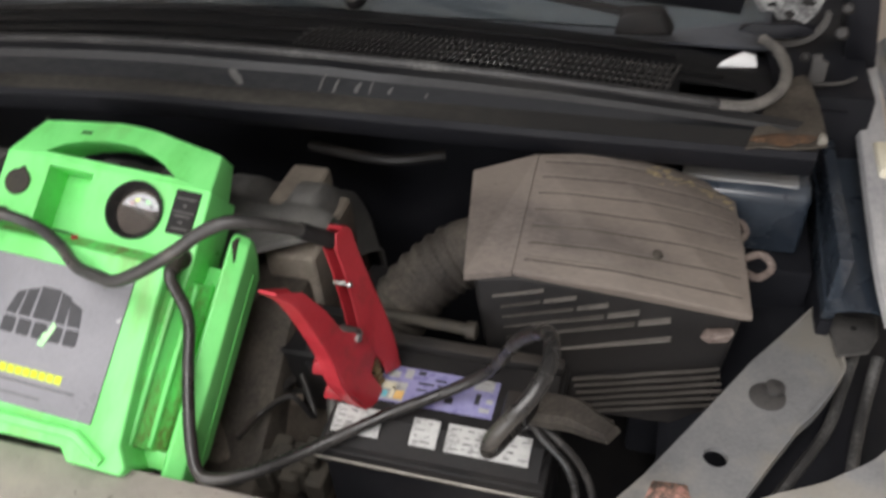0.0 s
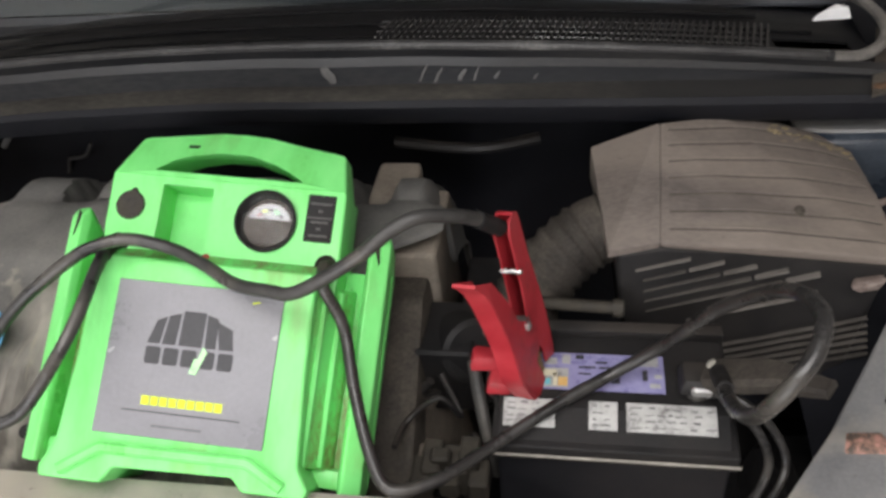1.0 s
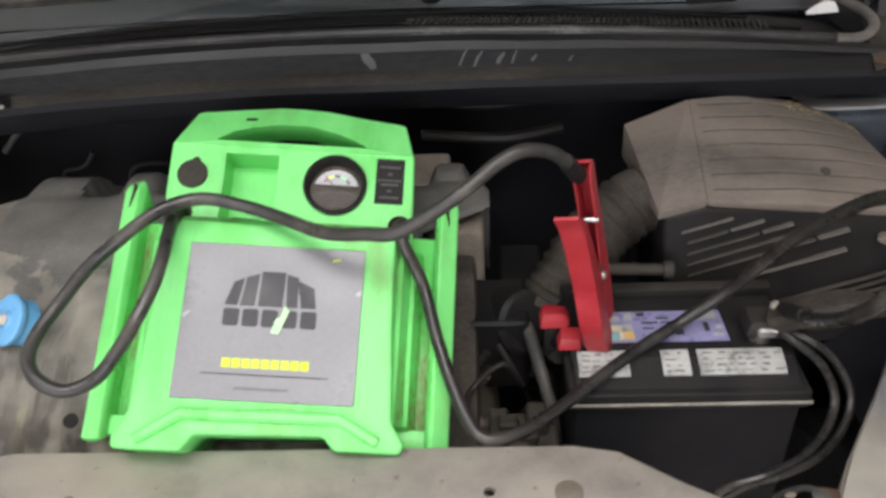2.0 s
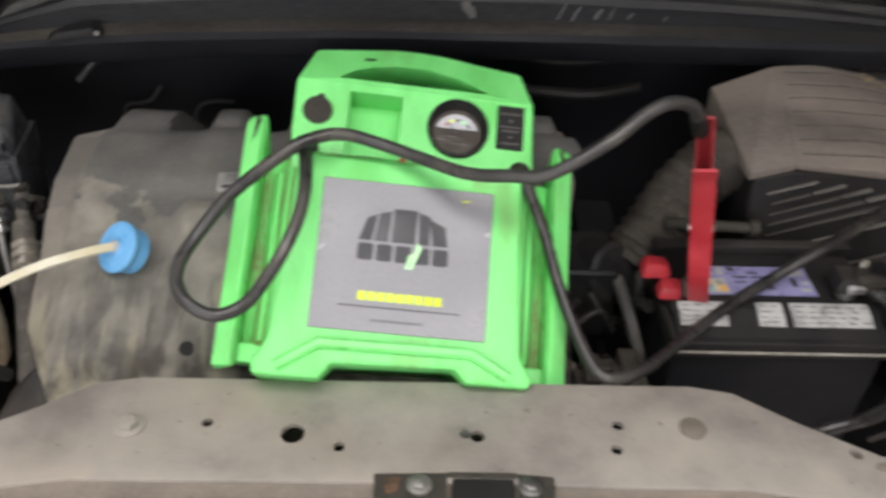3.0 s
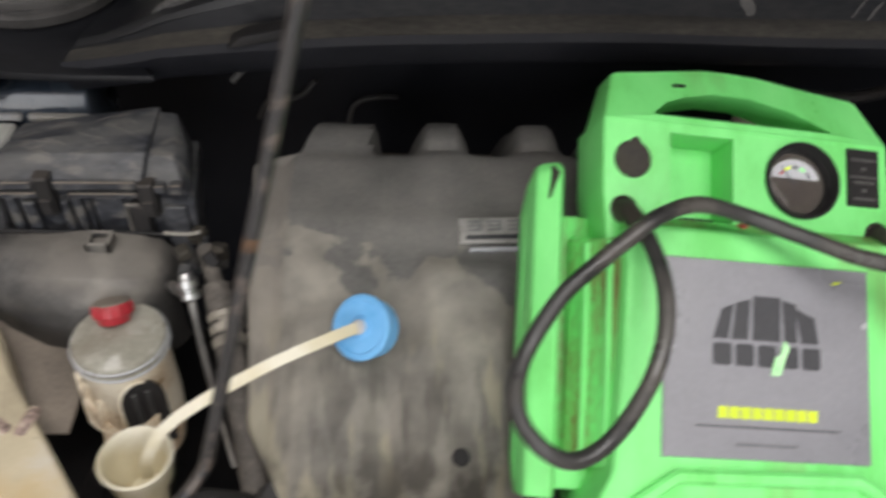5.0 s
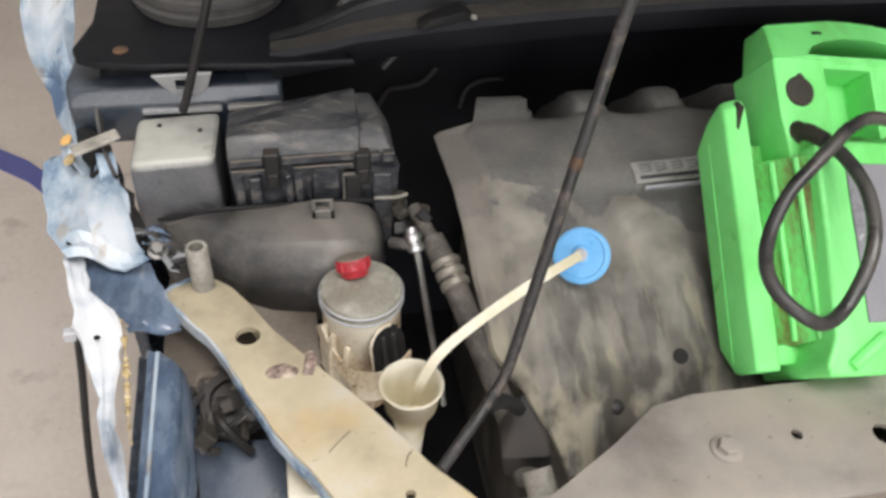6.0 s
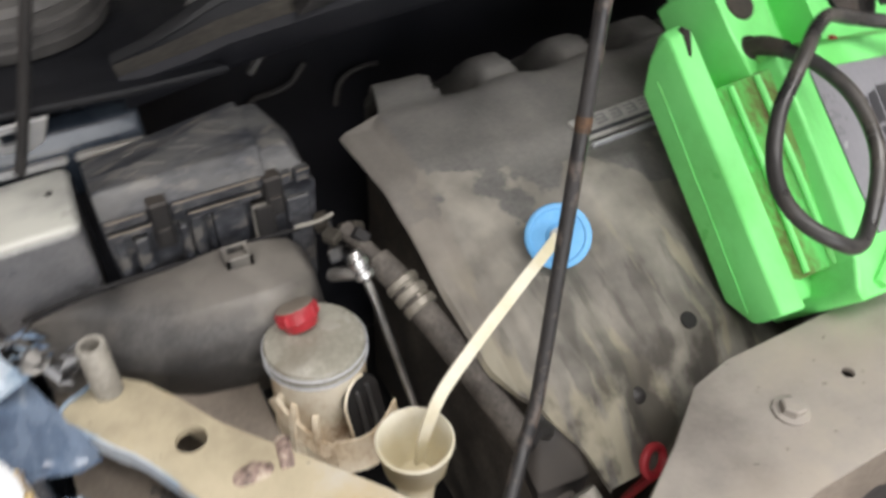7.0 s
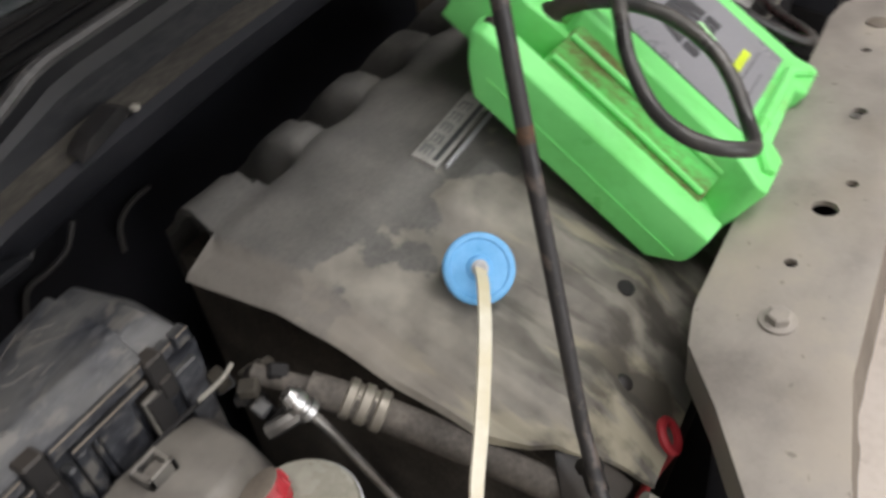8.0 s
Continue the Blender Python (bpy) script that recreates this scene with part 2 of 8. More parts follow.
M_MESH = material("shiny_mesh_plastic", [(0.40, (0.010, 0.010, 0.011)), (0.55, (0.040, 0.038, 0.038)), (0.68, (0.075, 0.072, 0.070))], 5, detail=6, rough=0.35, bump=0.05)
# near-white colour that paints a specular glint
M_GLINT = material("white_glint", [(0.3, (0.70, 0.70, 0.71)), (0.7, (0.84, 0.84, 0.84))], 30, rough=0.25, bump=0.03)
M_CAST = material("dusty_light_casting", [(0.40, (0.020, 0.020, 0.021)), (0.5, (0.11, 0.11, 0.11)), (0.60, (0.24, 0.24, 0.238))], 22, detail=8, rough=0.55, bump=0.25)
M_FLANGE = material("chalky_grey_flange", [(0.34, (0.22, 0.225, 0.24)), (0.5, (0.36, 0.36, 0.37)), (0.66, (0.50, 0.495, 0.49))], 11, detail=7, rough=0.42, bump=0.06, stretch=(1.5, 0.5, 1))
M_WING = material("pale_blue_wing_paint", [(0.34, (0.34, 0.43, 0.50)), (0.5, (0.46, 0.56, 0.62)), (0.66, (0.58, 0.66, 0.70))], 4, detail=5, rough=0.25, bump=0.03, coat=0.5)
M_METAL = material("dull_steel", [(0.3, (0.16, 0.155, 0.15)), (0.7, (0.34, 0.33, 0.31))], 30, rough=0.5, metal=0.9, bump=0.1)
M_ALU = material("bright_aluminium", [(0.3, (0.42, 0.42, 0.42)), (0.7, (0.62, 0.62, 0.61))], 40, rough=0.4, metal=1.0, bump=0.08)
M_RUST = material("rust", [(0.36, (0.025, 0.019, 0.015)), (0.52, (0.085, 0.048, 0.027)), (0.66, (0.14, 0.080, 0.045))], 40, rough=0.85, bump=0.3)
M_EAR = material("dusty_rusty_steel", [(0.36, (0.06, 0.045, 0.038)), (0.52, (0.16, 0.125, 0.11)), (0.66, (0.26, 0.22, 0.20))], 40, rough=0.8, bump=0.3)
M_RED = material("red_clamp_vinyl", [(0.3, (0.30, 0.016, 0.024)), (0.7, (0.44, 0.036, 0.048))], 20, rough=0.45, bump=0.06, stain=((0.20, 0.03, 0.03), 30.0, 0.56, 0.68, 0.6))
M_BLUE_CAP = material("sky_blue_plastic", [(0.3, (0.10, 0.33, 0.62)), (0.7, (0.18, 0.44, 0.75))], 30, rough=0.4, bump=0.05)
M_STRAP = material("yellowed_white_plastic", [(0.3, (0.58, 0.54, 0.42)), (0.7, (0.72, 0.69, 0.58))], 14, rough=0.45, bump=0.05, stain=((0.50, 0.42, 0.22), 12.0, 0.52, 0.66, 0.5))
M_ROD = material("worn_dark_rod", [(0.3, (0.010, 0.010, 0.011)), (0.7, (0.032, 0.030, 0.030))], 22, rough=0.5, bump=0.2, stain=((0.11, 0.088, 0.075), 55.0, 0.54, 0.64, 0.7))
M_HOSE = material("dusty_grey_hose", [(0.34, (0.040, 0.036, 0.032)), (0.5, (0.088, 0.079, 0.070)), (0.66, (0.15, 0.135, 0.118))], 30, detail=9, rough=0.75, bump=0.3, spec=0.25)
M_FERRULE = material("dull_brass_steel", [(0.3, (0.16, 0.145, 0.12)), (0.7, (0.34, 0.315, 0.27))], 40, rough=0.5, metal=0.5, bump=0.15)
M_RES = material("stained_translucent_plastic", [(0.36, (0.36, 0.25, 0.15)), (0.46, (0.60, 0.50, 0.36)), (0.6, (0.74, 0.68, 0.55))], 16, rough=0.4, bump=0.06)
M_RES_LID = material("grey_reservoir_lid", [(0.32, (0.20, 0.19, 0.155)), (0.65, (0.35, 0.34, 0.29))], 18, rough=0.28, bump=0.08, stain=((0.15, 0.13, 0.10), 22.0, 0.52, 0.66, 0.6))
M_WHITE = material("white_label", [(0.36, (0.16, 0.16, 0.155)), (0.48, (0.36, 0.36, 0.35)), (0.7, (0.46, 0.46, 0.45))], 45, rough=0.5, bump=0)
M_PURPLE = material("blue_violet_label", [(0.3, (0.16, 0.15, 0.30)), (0.5, (0.26, 0.25, 0.44)), (0.75, (0.36, 0.35, 0.52))], 60, rough=0.35, bump=0)
M_ORANGE = material("orange_label", [(0.3, (0.60, 0.33, 0.10)), (0.7, (0.72, 0.50, 0.20))], 60, rough=0.4, bump=0)
M_CYAN = material("cyan_print", [(0.3, (0.10, 0.42, 0.50)), (0.7, (0.20, 0.55, 0.62))], 60, rough=0.4, bump=0)
M_CREAM_INK = material("cream_print", [(0.3, (0.55, 0.50, 0.36)), (0.7, (0.70, 0.66, 0.52))], 60, rough=0.4, bump=0)
M_DIAL = material("white_dial", [(0.3, (0.33, 0.34, 0.36)), (0.7, (0.43, 0.43, 0.44))], 20, rough=0.4, bump=0)
M_FLOOR = material("tan_shop_floor", [(0.32, (0.55, 0.475, 0.41)), (0.55, (0.68, 0.61, 0.545)), (0.75, (0.73, 0.665, 0.605))], 1.6, detail=9, rough=0.6, bump=0.05, fine=60, stain=((0.40, 0.345, 0.30), 9.0, 0.60, 0.70, 0.55), specks=0.4)
M_WALL = material("painted_shop_wall", [(0.3, (0.72, 0.71, 0.69)), (0.7, (0.80, 0.79, 0.77))], 1.2, rough=0.85, bump=0.05)
M_FOAM = material("yellow_sealant", [(0.38, (0.14, 0.10, 0.06)), (0.5, (0.42, 0.31, 0.14)), (0.64, (0.60, 0.53, 0.38))], 90, rough=0.8, bump=0.5)
M_BEAM = material("brown_front_beam", [(0.3, (0.09, 0.075, 0.06)), (0.7, (0.21, 0.178, 0.145))], 12, rough=0.7, bump=0.2, specks=0.4)


def cover_material():
    """Grey plastic above a ragged dust line, pale dust below it, with dark drips down the front slope."""
    m = material("dusty_engine_cover", [(0.34, (0.066, 0.065, 0.062)), (0.5, (0.120, 0.117, 0.110)), (0.68, (0.172, 0.165, 0.152))], 9, detail=9, rough=0.66, bump=0.25, fine_mix=0.2, spec=0.3)
    nt = m.node_tree
    p = nt.nodes["Principled BSDF"]
    old = p.inputs["Base Color"].links[0].from_socket
    geo = nt.nodes.new("ShaderNodeNewGeometry")

    def noise_node(scale, detail, stretch):
        mp = nt.nodes.new("ShaderNodeMapping")
        mp.inputs["Scale"].default_value = stretch
        n = nt.nodes.new("ShaderNodeTexNoise")
        n.inputs["Scale"].default_value, n.inputs["Detail"].default_value = scale, detail
        nt.links.new(geo.outputs["Position"], mp.inputs["Vector"])
        nt.links.new(mp.outputs[0], n.inputs["Vector"])
        return n.outputs[0]

    def maths(op, a, b):
        n = nt.nodes.new("ShaderNodeMath")
        n.operation = op
        for s, v in zip(n.inputs, (a, b)):
            if isinstance(v, (int, float)):
                s.default_value = v
            else:
                nt.links.new(v, s)
        return n.outputs[0]

    def step(v, lo, hi):
        n = nt.nodes.new("ShaderNodeMapRange")
        n.interpolation_type = "SMOOTHSTEP"
        n.inputs["From Min"].default_value, n.inputs["From Max"].default_value = lo, hi
        nt.links.new(v, n.inputs["Value"])
        return n.outputs[0]

    def over(a, colour, fac):
        n = nt.nodes.new("ShaderNodeMix")
        n.data_type = "RGBA"
        nt.links.new(fac, n.inputs["Factor"])
        ins = [s for s in n.inputs if s.type == "RGBA"]
        nt.links.new(a, ins[0])
        if isinstance(colour, tuple):
            ins[1].default_value = (*colour, 1)
        else:
            nt.links.new(colour, ins[1])
        return [s for s in n.outputs if s.type == "RGBA"][0]

    sep = nt.nodes.new("ShaderNodeSeparateXYZ")
    nt.links.new(geo.outputs["Position"], sep.inputs[0])
    ragged = noise_node(16, 6, (1, 1, 1))
    line = maths("SUBTRACT", maths("ADD", sep.outputs["Y"], maths("MULTIPLY", maths("SUBTRACT", ragged, 0.5), 0.26)), maths("MULTIPLY", sep.outputs["X"], -0.10))
    below = maths("SUBTRACT", 1.0, step(line, 0.283, 0.297))
    ramp = nt.nodes.new("ShaderNodeValToRGB")
    els = ramp.color_ramp.elements
    els[0].position, els[0].color = 0.32, (0.128, 0.120, 0.106, 1)
    els[1].position, els[1].color = 0.68, (0.250, 0.234, 0.200, 1)
    nt.links.new(noise_node(22, 8, (1, 1, 1)), ramp.inputs[0])
    col = over(old, ramp.outputs[0], below)
    flange = maths("MULTIPLY", step(maths("MULTIPLY", sep.outputs["X"], -1.0), 0.452, 0.460), 0.45)
    col = over(col, (0.192, 0.172, 0.146), flange)
    drips = maths("MULTIPLY", step(noise_node(6, 9, (4.5, 1.0, 1.0)), 0.47, 0.64), maths("SUBTRACT", 1.0, step(sep.outputs["Y"], 0.16, 0.27)))
    col = over(col, (0.048, 0.042, 0.036), maths("MULTIPLY", drips, 0.42))
    threads = maths("MULTIPLY", step(noise_node(9, 11, (5.0, 1.0, 1.0)), 0.52, 0.60), maths("SUBTRACT", 1.0, step(sep.outputs["Y"], 0.20, 0.30)))
    col = over(col, (0.030, 0.026, 0.022), maths("MULTIPLY", threads, 0.34))
    blots = maths("MULTIPLY", step(noise_node(17, 8, (1.3, 0.8, 1)), 0.46, 0.62), maths("SUBTRACT", 1.0, step(sep.outputs["Y"], 0.11, 0.19)))
    pale = maths("MULTIPLY", step(noise_node(8, 8, (4.5, 0.9, 0.9)), 0.53, 0.61), maths("SUBTRACT", 1.0, step(sep.outputs["Y"], 0.20, 0.30)))
    col = over(col, (0.285, 0.262, 0.19), maths("MULTIPLY", pale, 0.65))
    col = over(col, (0.040, 0.036, 0.031), maths("MULTIPLY", blots, 0.85))
    nt.links.new(col, p.inputs["Base Color"])
    return m


M_ENGINE_COVER = cover_material()


def fade_along_x(m, left, right, bare):
    """The colour fades raggedly to the bare colour beyond left and right (pairs of x)."""
    nt = m.node_tree
    p = nt.nodes["Principled BSDF"]
    old = p.inputs["Base Color"].links[0].from_socket
    geo = nt.nodes.new("ShaderNodeNewGeometry")
    sep = nt.nodes.new("ShaderNodeSeparateXYZ")
    ns = nt.nodes.new("ShaderNodeTexNoise")
    ns.inputs["Scale"].default_value, ns.inputs["Detail"].default_value = 9, 8
    nt.links.new(geo.outputs["Position"], sep.inputs[0])
    nt.links.new(geo.outputs["Position"], ns.inputs["Vector"])
    shift = nt.nodes.new("ShaderNodeMath")
    shift.operation = "MULTIPLY_ADD"
    shift.inputs[1].default_value = 0.6
    nt.links.new(ns.outputs[0], shift.inputs[0])
    nt.links.new(sep.outputs["X"], shift.inputs[2])
    ends = []
    for a, b in (left, right):
        mr = nt.nodes.new("ShaderNodeMapRange")
        mr.interpolation_type = "SMOOTHSTEP"
        mr.inputs["From Min"].default_value, mr.inputs["From Max"].default_value = a + 0.3, b + 0.3
        nt.links.new(shift.outputs[0], mr.inputs["Value"])
        ends.append(mr.outputs[0])
    keep = nt.nodes.new("ShaderNodeMath")
    keep.operation = "MULTIPLY"
    nt.links.new(ends[0], keep.inputs[0])
    nt.links.new(ends[1], keep.inputs[1])
    mx = nt.nodes.new("ShaderNodeMix")
    mx.data_type = "RGBA"
    ins = [s for s in mx.inputs if s.type == "RGBA"]
    nt.links.new(keep.outputs[0], mx.inputs["Factor"])
    ins[0].default_value = (*bare, 1)
    nt.links.new(old, ins[1])
    nt.links.new([s for s in mx.outputs if s.type == "RGBA"][0], p.inputs["Base Color"])
    return m


M_BAR_RIGHT = fade_along_x(M_BAR_RIGHT, (0.56, 0.70), (5.0, 4.0), (0.30, 0.28, 0.245))
# the rim gets darker towards its left end
M_RIM = fade_along_x(M_RIM, (-0.55, -0.28), (5.0, 4.0), (0.0075, 0.008, 0.0095))
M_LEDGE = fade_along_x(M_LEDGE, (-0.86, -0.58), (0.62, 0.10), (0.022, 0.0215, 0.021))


def glass(name, colour, rough=0.02, ior=1.45):
    m = bpy.data.materials.new(name)
    m.use_nodes = True
    p = m.node_tree.nodes["Principled BSDF"]
    p.inputs["Base Color"].default_value = (*colour, 1)
    p.inputs["Roughness"].default_value, p.inputs["Transmission Weight"].default_value, p.inputs["IOR"].default_value = rough, 1.0, ior
    return m


M_GLASS = glass("windscreen_glass", (0.75, 0.82, 0.82))
M_LENS = glass("clear_lens", (0.95, 0.95, 0.95), ior=1.15)


# ---- building helpers ----
def part(name, bm, mat, parent, label="", smooth=35):
    """One mesh under a thing (an Empty at its base) or under another part. Meshes are given in world metres."""
    bmesh.ops.recalc_face_normals(bm, faces=bm.faces)
    me = bpy.data.meshes.new(name)
    bm.to_mesh(me)
    bm.free()
    me.materials.append(mat)
    if smooth:
        me.set_sharp_from_angle(angle=radians(smooth))
    ob = new(name, me)
    ob.parent = parent
    base, top = Matrix(), parent
    while top:
        base = top.matrix_basis.copy() if top.type == "EMPTY" else Matrix()
        if top.type == "EMPTY":
            break
        top = top.parent
    if parent.type == "EMPTY":
        ob.matrix_parent_inverse = base.inverted()
    return tagged(ob, label)


def thing(name, at, label, category, group="", kind=""):
    ob = new(name)
    ob.empty_display_size = 0.02
    ob.matrix_basis = at if isinstance(at, Matrix) else Matrix.Translation(at)
    return tagged(ob, label, category, group, kind)


def merge(bm, other, m=None):
    """Adds the faces of other to bm, moved by m."""
    table = {}
    for v in other.verts:
        table[v] = bm.verts.new(m @ v.co if m else v.co)
    for f in other.faces:
        try:
            bm.faces.new([table[v] for v in f.verts])
        except ValueError:
            pass
    other.free()
    return bm


def box(bm, lo, hi, bevel=0.003, seg=2, m=None):
    b = bmesh.new()
    bmesh.ops.create_cube(b, size=1)
    lo, hi = Vector(lo), Vector(hi)
    for v in b.verts:
        v.co = Vector(((v.co.x + 0.5) * (hi.x - lo.x) + lo.x, (v.co.y + 0.5) * (hi.y - lo.y) + lo.y, (v.co.z + 0.5) * (hi.z - lo.z) + lo.z))
    if bevel:
        bmesh.ops.bevel(b, geom=b.edges[:], offset=bevel, segments=seg, affect="EDGES", profile=0.6)
    return merge(bm, b, m)


def prism(bm, outline, z0, z1, bevel=0.003, seg=2, m=None, shape=None):
    """An outline of (x, y) pulled from z0 to z1, with rounded edges; shape(co) may bend it afterwards."""
    b = bmesh.new()
    low = [b.verts.new((x, y, z0)) for x, y in outline]
    high = [b.verts.new((x, y, z1)) for x, y in outline]
    b.faces.new(low[::-1])
    b.faces.new(high)
    n = len(outline)
    for i in range(n):
        b.faces.new((low[i], low[(i + 1) % n], high[(i + 1) % n], high[i]))
    bmesh.ops.recalc_face_normals(b, faces=b.faces)
    if bevel:
        bmesh.ops.bevel(b, geom=b.edges[:], offset=bevel, segments=seg, affect="EDGES", profile=0.6, clamp_overlap=True)
    if shape:
        for v in b.verts:
            v.co = Vector(shape(v.co))
    return merge(bm, b, m)


def hull(bm, points, bevel=0.004, seg=2, m=None):
    b = bmesh.new()
    for p in points:
        b.verts.new(p)
    bmesh.ops.convex_hull(b, input=b.verts)
    bmesh.ops.dissolve_limit(b, angle_limit=radians(4), verts=b.verts, edges=b.edges)
    if bevel:
        bmesh.ops.bevel(b, geom=b.edges[:], offset=bevel, segments=seg, affect="EDGES", profile=0.6, clamp_overlap=True)
    return merge(bm, b, m)


def spline(points, steps=8, closed=False):
    pts = [Vector(p) for p in points]
    n = len(pts)
    out = []
    for i in range(n if closed else n - 1):
        p0 = pts[(i - 1) % n] if closed or i else pts[0] * 2 - pts[1]
        p1, p2 = pts[i], pts[(i + 1) % n]
        p3 = pts[(i + 2) % n] if closed or i + 2 < n else pts[-1] * 2 - pts[-2]
        for k in range(steps):
            t = k / steps
            out.append(0.5 * (2 * p1 + (p2 - p0) * t + (2 * p0 - 5 * p1 + 4 * p2 - p3) * t * t + (3 * p1 - p0 - 3 * p2 + p3) * t ** 3))
    if not closed:
        out.append(pts[-1])
    return out


def sweep(bm, points, radius, sides=10, steps=8, closed=False, section=None, up=None, smooth=True):
    """A tube (or a section of (across, up) offsets) along a smooth line. radius may be a function of 0..1."""
    line = spline(points, steps, closed) if smooth else [Vector(p) for p in points]
    n = len(line)
    b = bmesh.new()
    rings, side = [], None
    for i, p in enumerate(line):
        if closed:
            d = (line[(i + 1) % n] - line[i - 1]).normalized()
        else:
            d = (line[min(i + 1, n - 1)] - line[max(i - 1, 0)]).normalized()
        ref = Vector(up) if up else (side if side else (Vector((0, 0, 1)) if abs(d.z) < 0.9 else Vector((0, 1, 0))))
        if up or side is None:
            a = d.cross(ref).normalized()
        else:
            a = (side - d * side.dot(d)).normalized()
        side = a
        c = a.cross(d).normalized()
        r = radius(i / (n - 1)) if callable(radius) else radius
        if section:
            ring = [b.verts.new(p + a * x * r + c * y * r) for x, y in section]
        else:
            ring = [b.verts.new(p + (a * math.cos(2 * math.pi * k / sides) + c * math.sin(2 * math.pi * k / sides)) * r) for k in range(sides)]
        rings.append(ring)
    k = len(rings[0])
    for i in range(n if closed else n - 1):
        r0, r1 = rings[i], rings[(i + 1) % n]
        for j in range(k):
            b.faces.new((r0[j], r0[(j + 1) % k], r1[(j + 1) % k], r1[j]))
    if not closed:
        b.faces.new(rings[0][::-1])
        b.faces.new(rings[-1])
    return merge(bm, b)


def lathe(bm, profile, at=(0, 0, 0), axis=(0, 0, 1), sides=28):
    """A profile of (radius, height) turned about an axis through at."""
    b = bmesh.new()
    rings = []
    for r, h in profile:
        rings.append([b.verts.new((r * math.cos(2 * math.pi * k / sides), r * math.sin(2 * math.pi * k / sides), h)) for k in range(sides)])
    for r0, r1 in zip(rings, rings[1:]):
        for j in range(sides):
            b.faces.new((r0[j], r0[(j + 1) % sides], r1[(j + 1) % sides], r1[j]))
    b.faces.new(rings[0][::-1])
    b.faces.new(rings[-1])
    m = Matrix.Translation(at) @ Vector(axis).to_track_quat("Z", "Y").to_matrix().to_4x4()
    return merge(bm, b, m)


def sheet(bm, rows, thick=0.003):
    """A closed sheet from a grid of points, with thickness below it."""
    b = bmesh.new()
    top = [[b.verts.new(p) for p in row] for row in rows]
    for r0, r1 in zip(top, top[1:]):
        for j in range(len(r0) - 1):
            b.faces.new((r0[j], r0[j + 1], r1[j + 1], r1[j]))
    bmesh.ops.recalc_face_normals(b, faces=b.faces)
    b.normal_update()
    if sum(f.normal.z for f in b.faces) < 0:
        bmesh.ops.reverse_faces(b, faces=b.faces)
    bmesh.ops.solidify(b, geom=b.faces[:], thickness=thick)
    return merge(bm, b)


def cut(ob, tools):
    """Cuts the shapes in tools (bmeshes in the object's own metres) out of ob's mesh."""
    for t in tools:
        bmesh.ops.recalc_face_normals(t, faces=t.faces)
        me = bpy.data.meshes.new("tool")
        t.to_mesh(me)
        t.free()
        tool = new("tool", me)
        mod = ob.modifiers.new("cut", "BOOLEAN")
        mod.operation, mod.object, mod.solver = "DIFFERENCE", tool, "EXACT"
        tool.matrix_world = ob.matrix_world.copy()
        bpy.context.view_layer.update()
        tool.matrix_world = ob.matrix_world.copy()
        bpy.context.view_layer.update()
        done = bpy.data.meshes.new_from_object(ob.evaluated_get(bpy.context.evaluated_depsgraph_get()))
        ob.modifiers.clear()
        old, ob.data = ob.data, done
        done.name = old.name
        bpy.data.meshes.remove(old)
        bpy.data.objects.remove(tool)
        bpy.data.meshes.remove(me)
    ob.data.set_sharp_from_angle(angle=radians(35))
    return ob


def rod_between(bm, a, b, r, sides=12):
    a, b = Vector(a), Vector(b)
    return lathe(bm, [(r, 0), (r, (b - a).length)], a, b - a, sides)


def bolt(name, at, axis, r, h, mat, parent, label="", flange=1.5):
    bm = bmesh.new()
    lathe(bm, [(r * flange, 0), (r * flange, h * 0.25), (r * flange * 0.92, h * 0.3)], at, axis, 20)
    lathe(bm, [(r, h * 0.25), (r, h * 0.9), (r * 0.85, h)], at, axis, 6)
    return part(name, bm, mat, parent, label)

def solo(name, bm, mat, label, category, smooth=35, group="", kind=""):
    """A thing of one mesh, in world metres, with its origin at its own foot."""
    bmesh.ops.recalc_face_normals(bm, faces=bm.faces)
    lo = Vector([min(v.co[i] for v in bm.verts) for i in range(3)])
    hi = Vector([max(v.co[i] for v in bm.verts) for i in range(3)])
    foot = Vector(((lo.x + hi.x) / 2, (lo.y + hi.y) / 2, lo.z))
    for v in bm.verts:
        v.co -= foot
    me = bpy.data.meshes.new(name)
    bm.to_mesh(me)
    bm.free()
    me.materials.append(mat)
    if smooth:
        me.set_sharp_from_angle(angle=radians(smooth))
    ob = new(name, me)
    ob.location = foot
    return tagged(ob, label, category, group, kind)


# ---- the shop ----
bm = bmesh.new()
box(bm, (-9, -9, -0.1), (9, 9, 0.0), 0)
solo("floor", bm, M_FLOOR, "tan worn concrete workshop floor", "floor", kind="structure")
bm = bmesh.new()
box(bm, (-4.6, -4.6, 3.5), (4.6, 5.6, 3.6), 0)
solo("ceiling", bm, M_WALL, "pale painted workshop ceiling", "ceiling", kind="structure")
for name, lo, hi in (("wall_west", (-4.6, -4.6, 0), (-4.5, 5.6, 3.5)), ("wall_east", (4.5, -4.6, 0), (4.6, 5.6, 3.5)), ("wall_north", (-4.5, 5.5, 0), (4.5, 5.6, 3.5)),
                     ("wall_south_a", (-4.5, -4.6, 0), (-2.9, -4.5, 3.5)), ("wall_south_b", (1.7, -4.6, 0), (4.5, -4.5, 3.5)), ("wall_south_c", (-2.9, -4.6, 3.2), (1.7, -4.5, 3.5))):
    bm = bmesh.new()
    box(bm, lo, hi, 0)
    solo(name, bm, M_WALL, "pale painted workshop wall", "wall", kind="structure")
bm = bmesh.new()
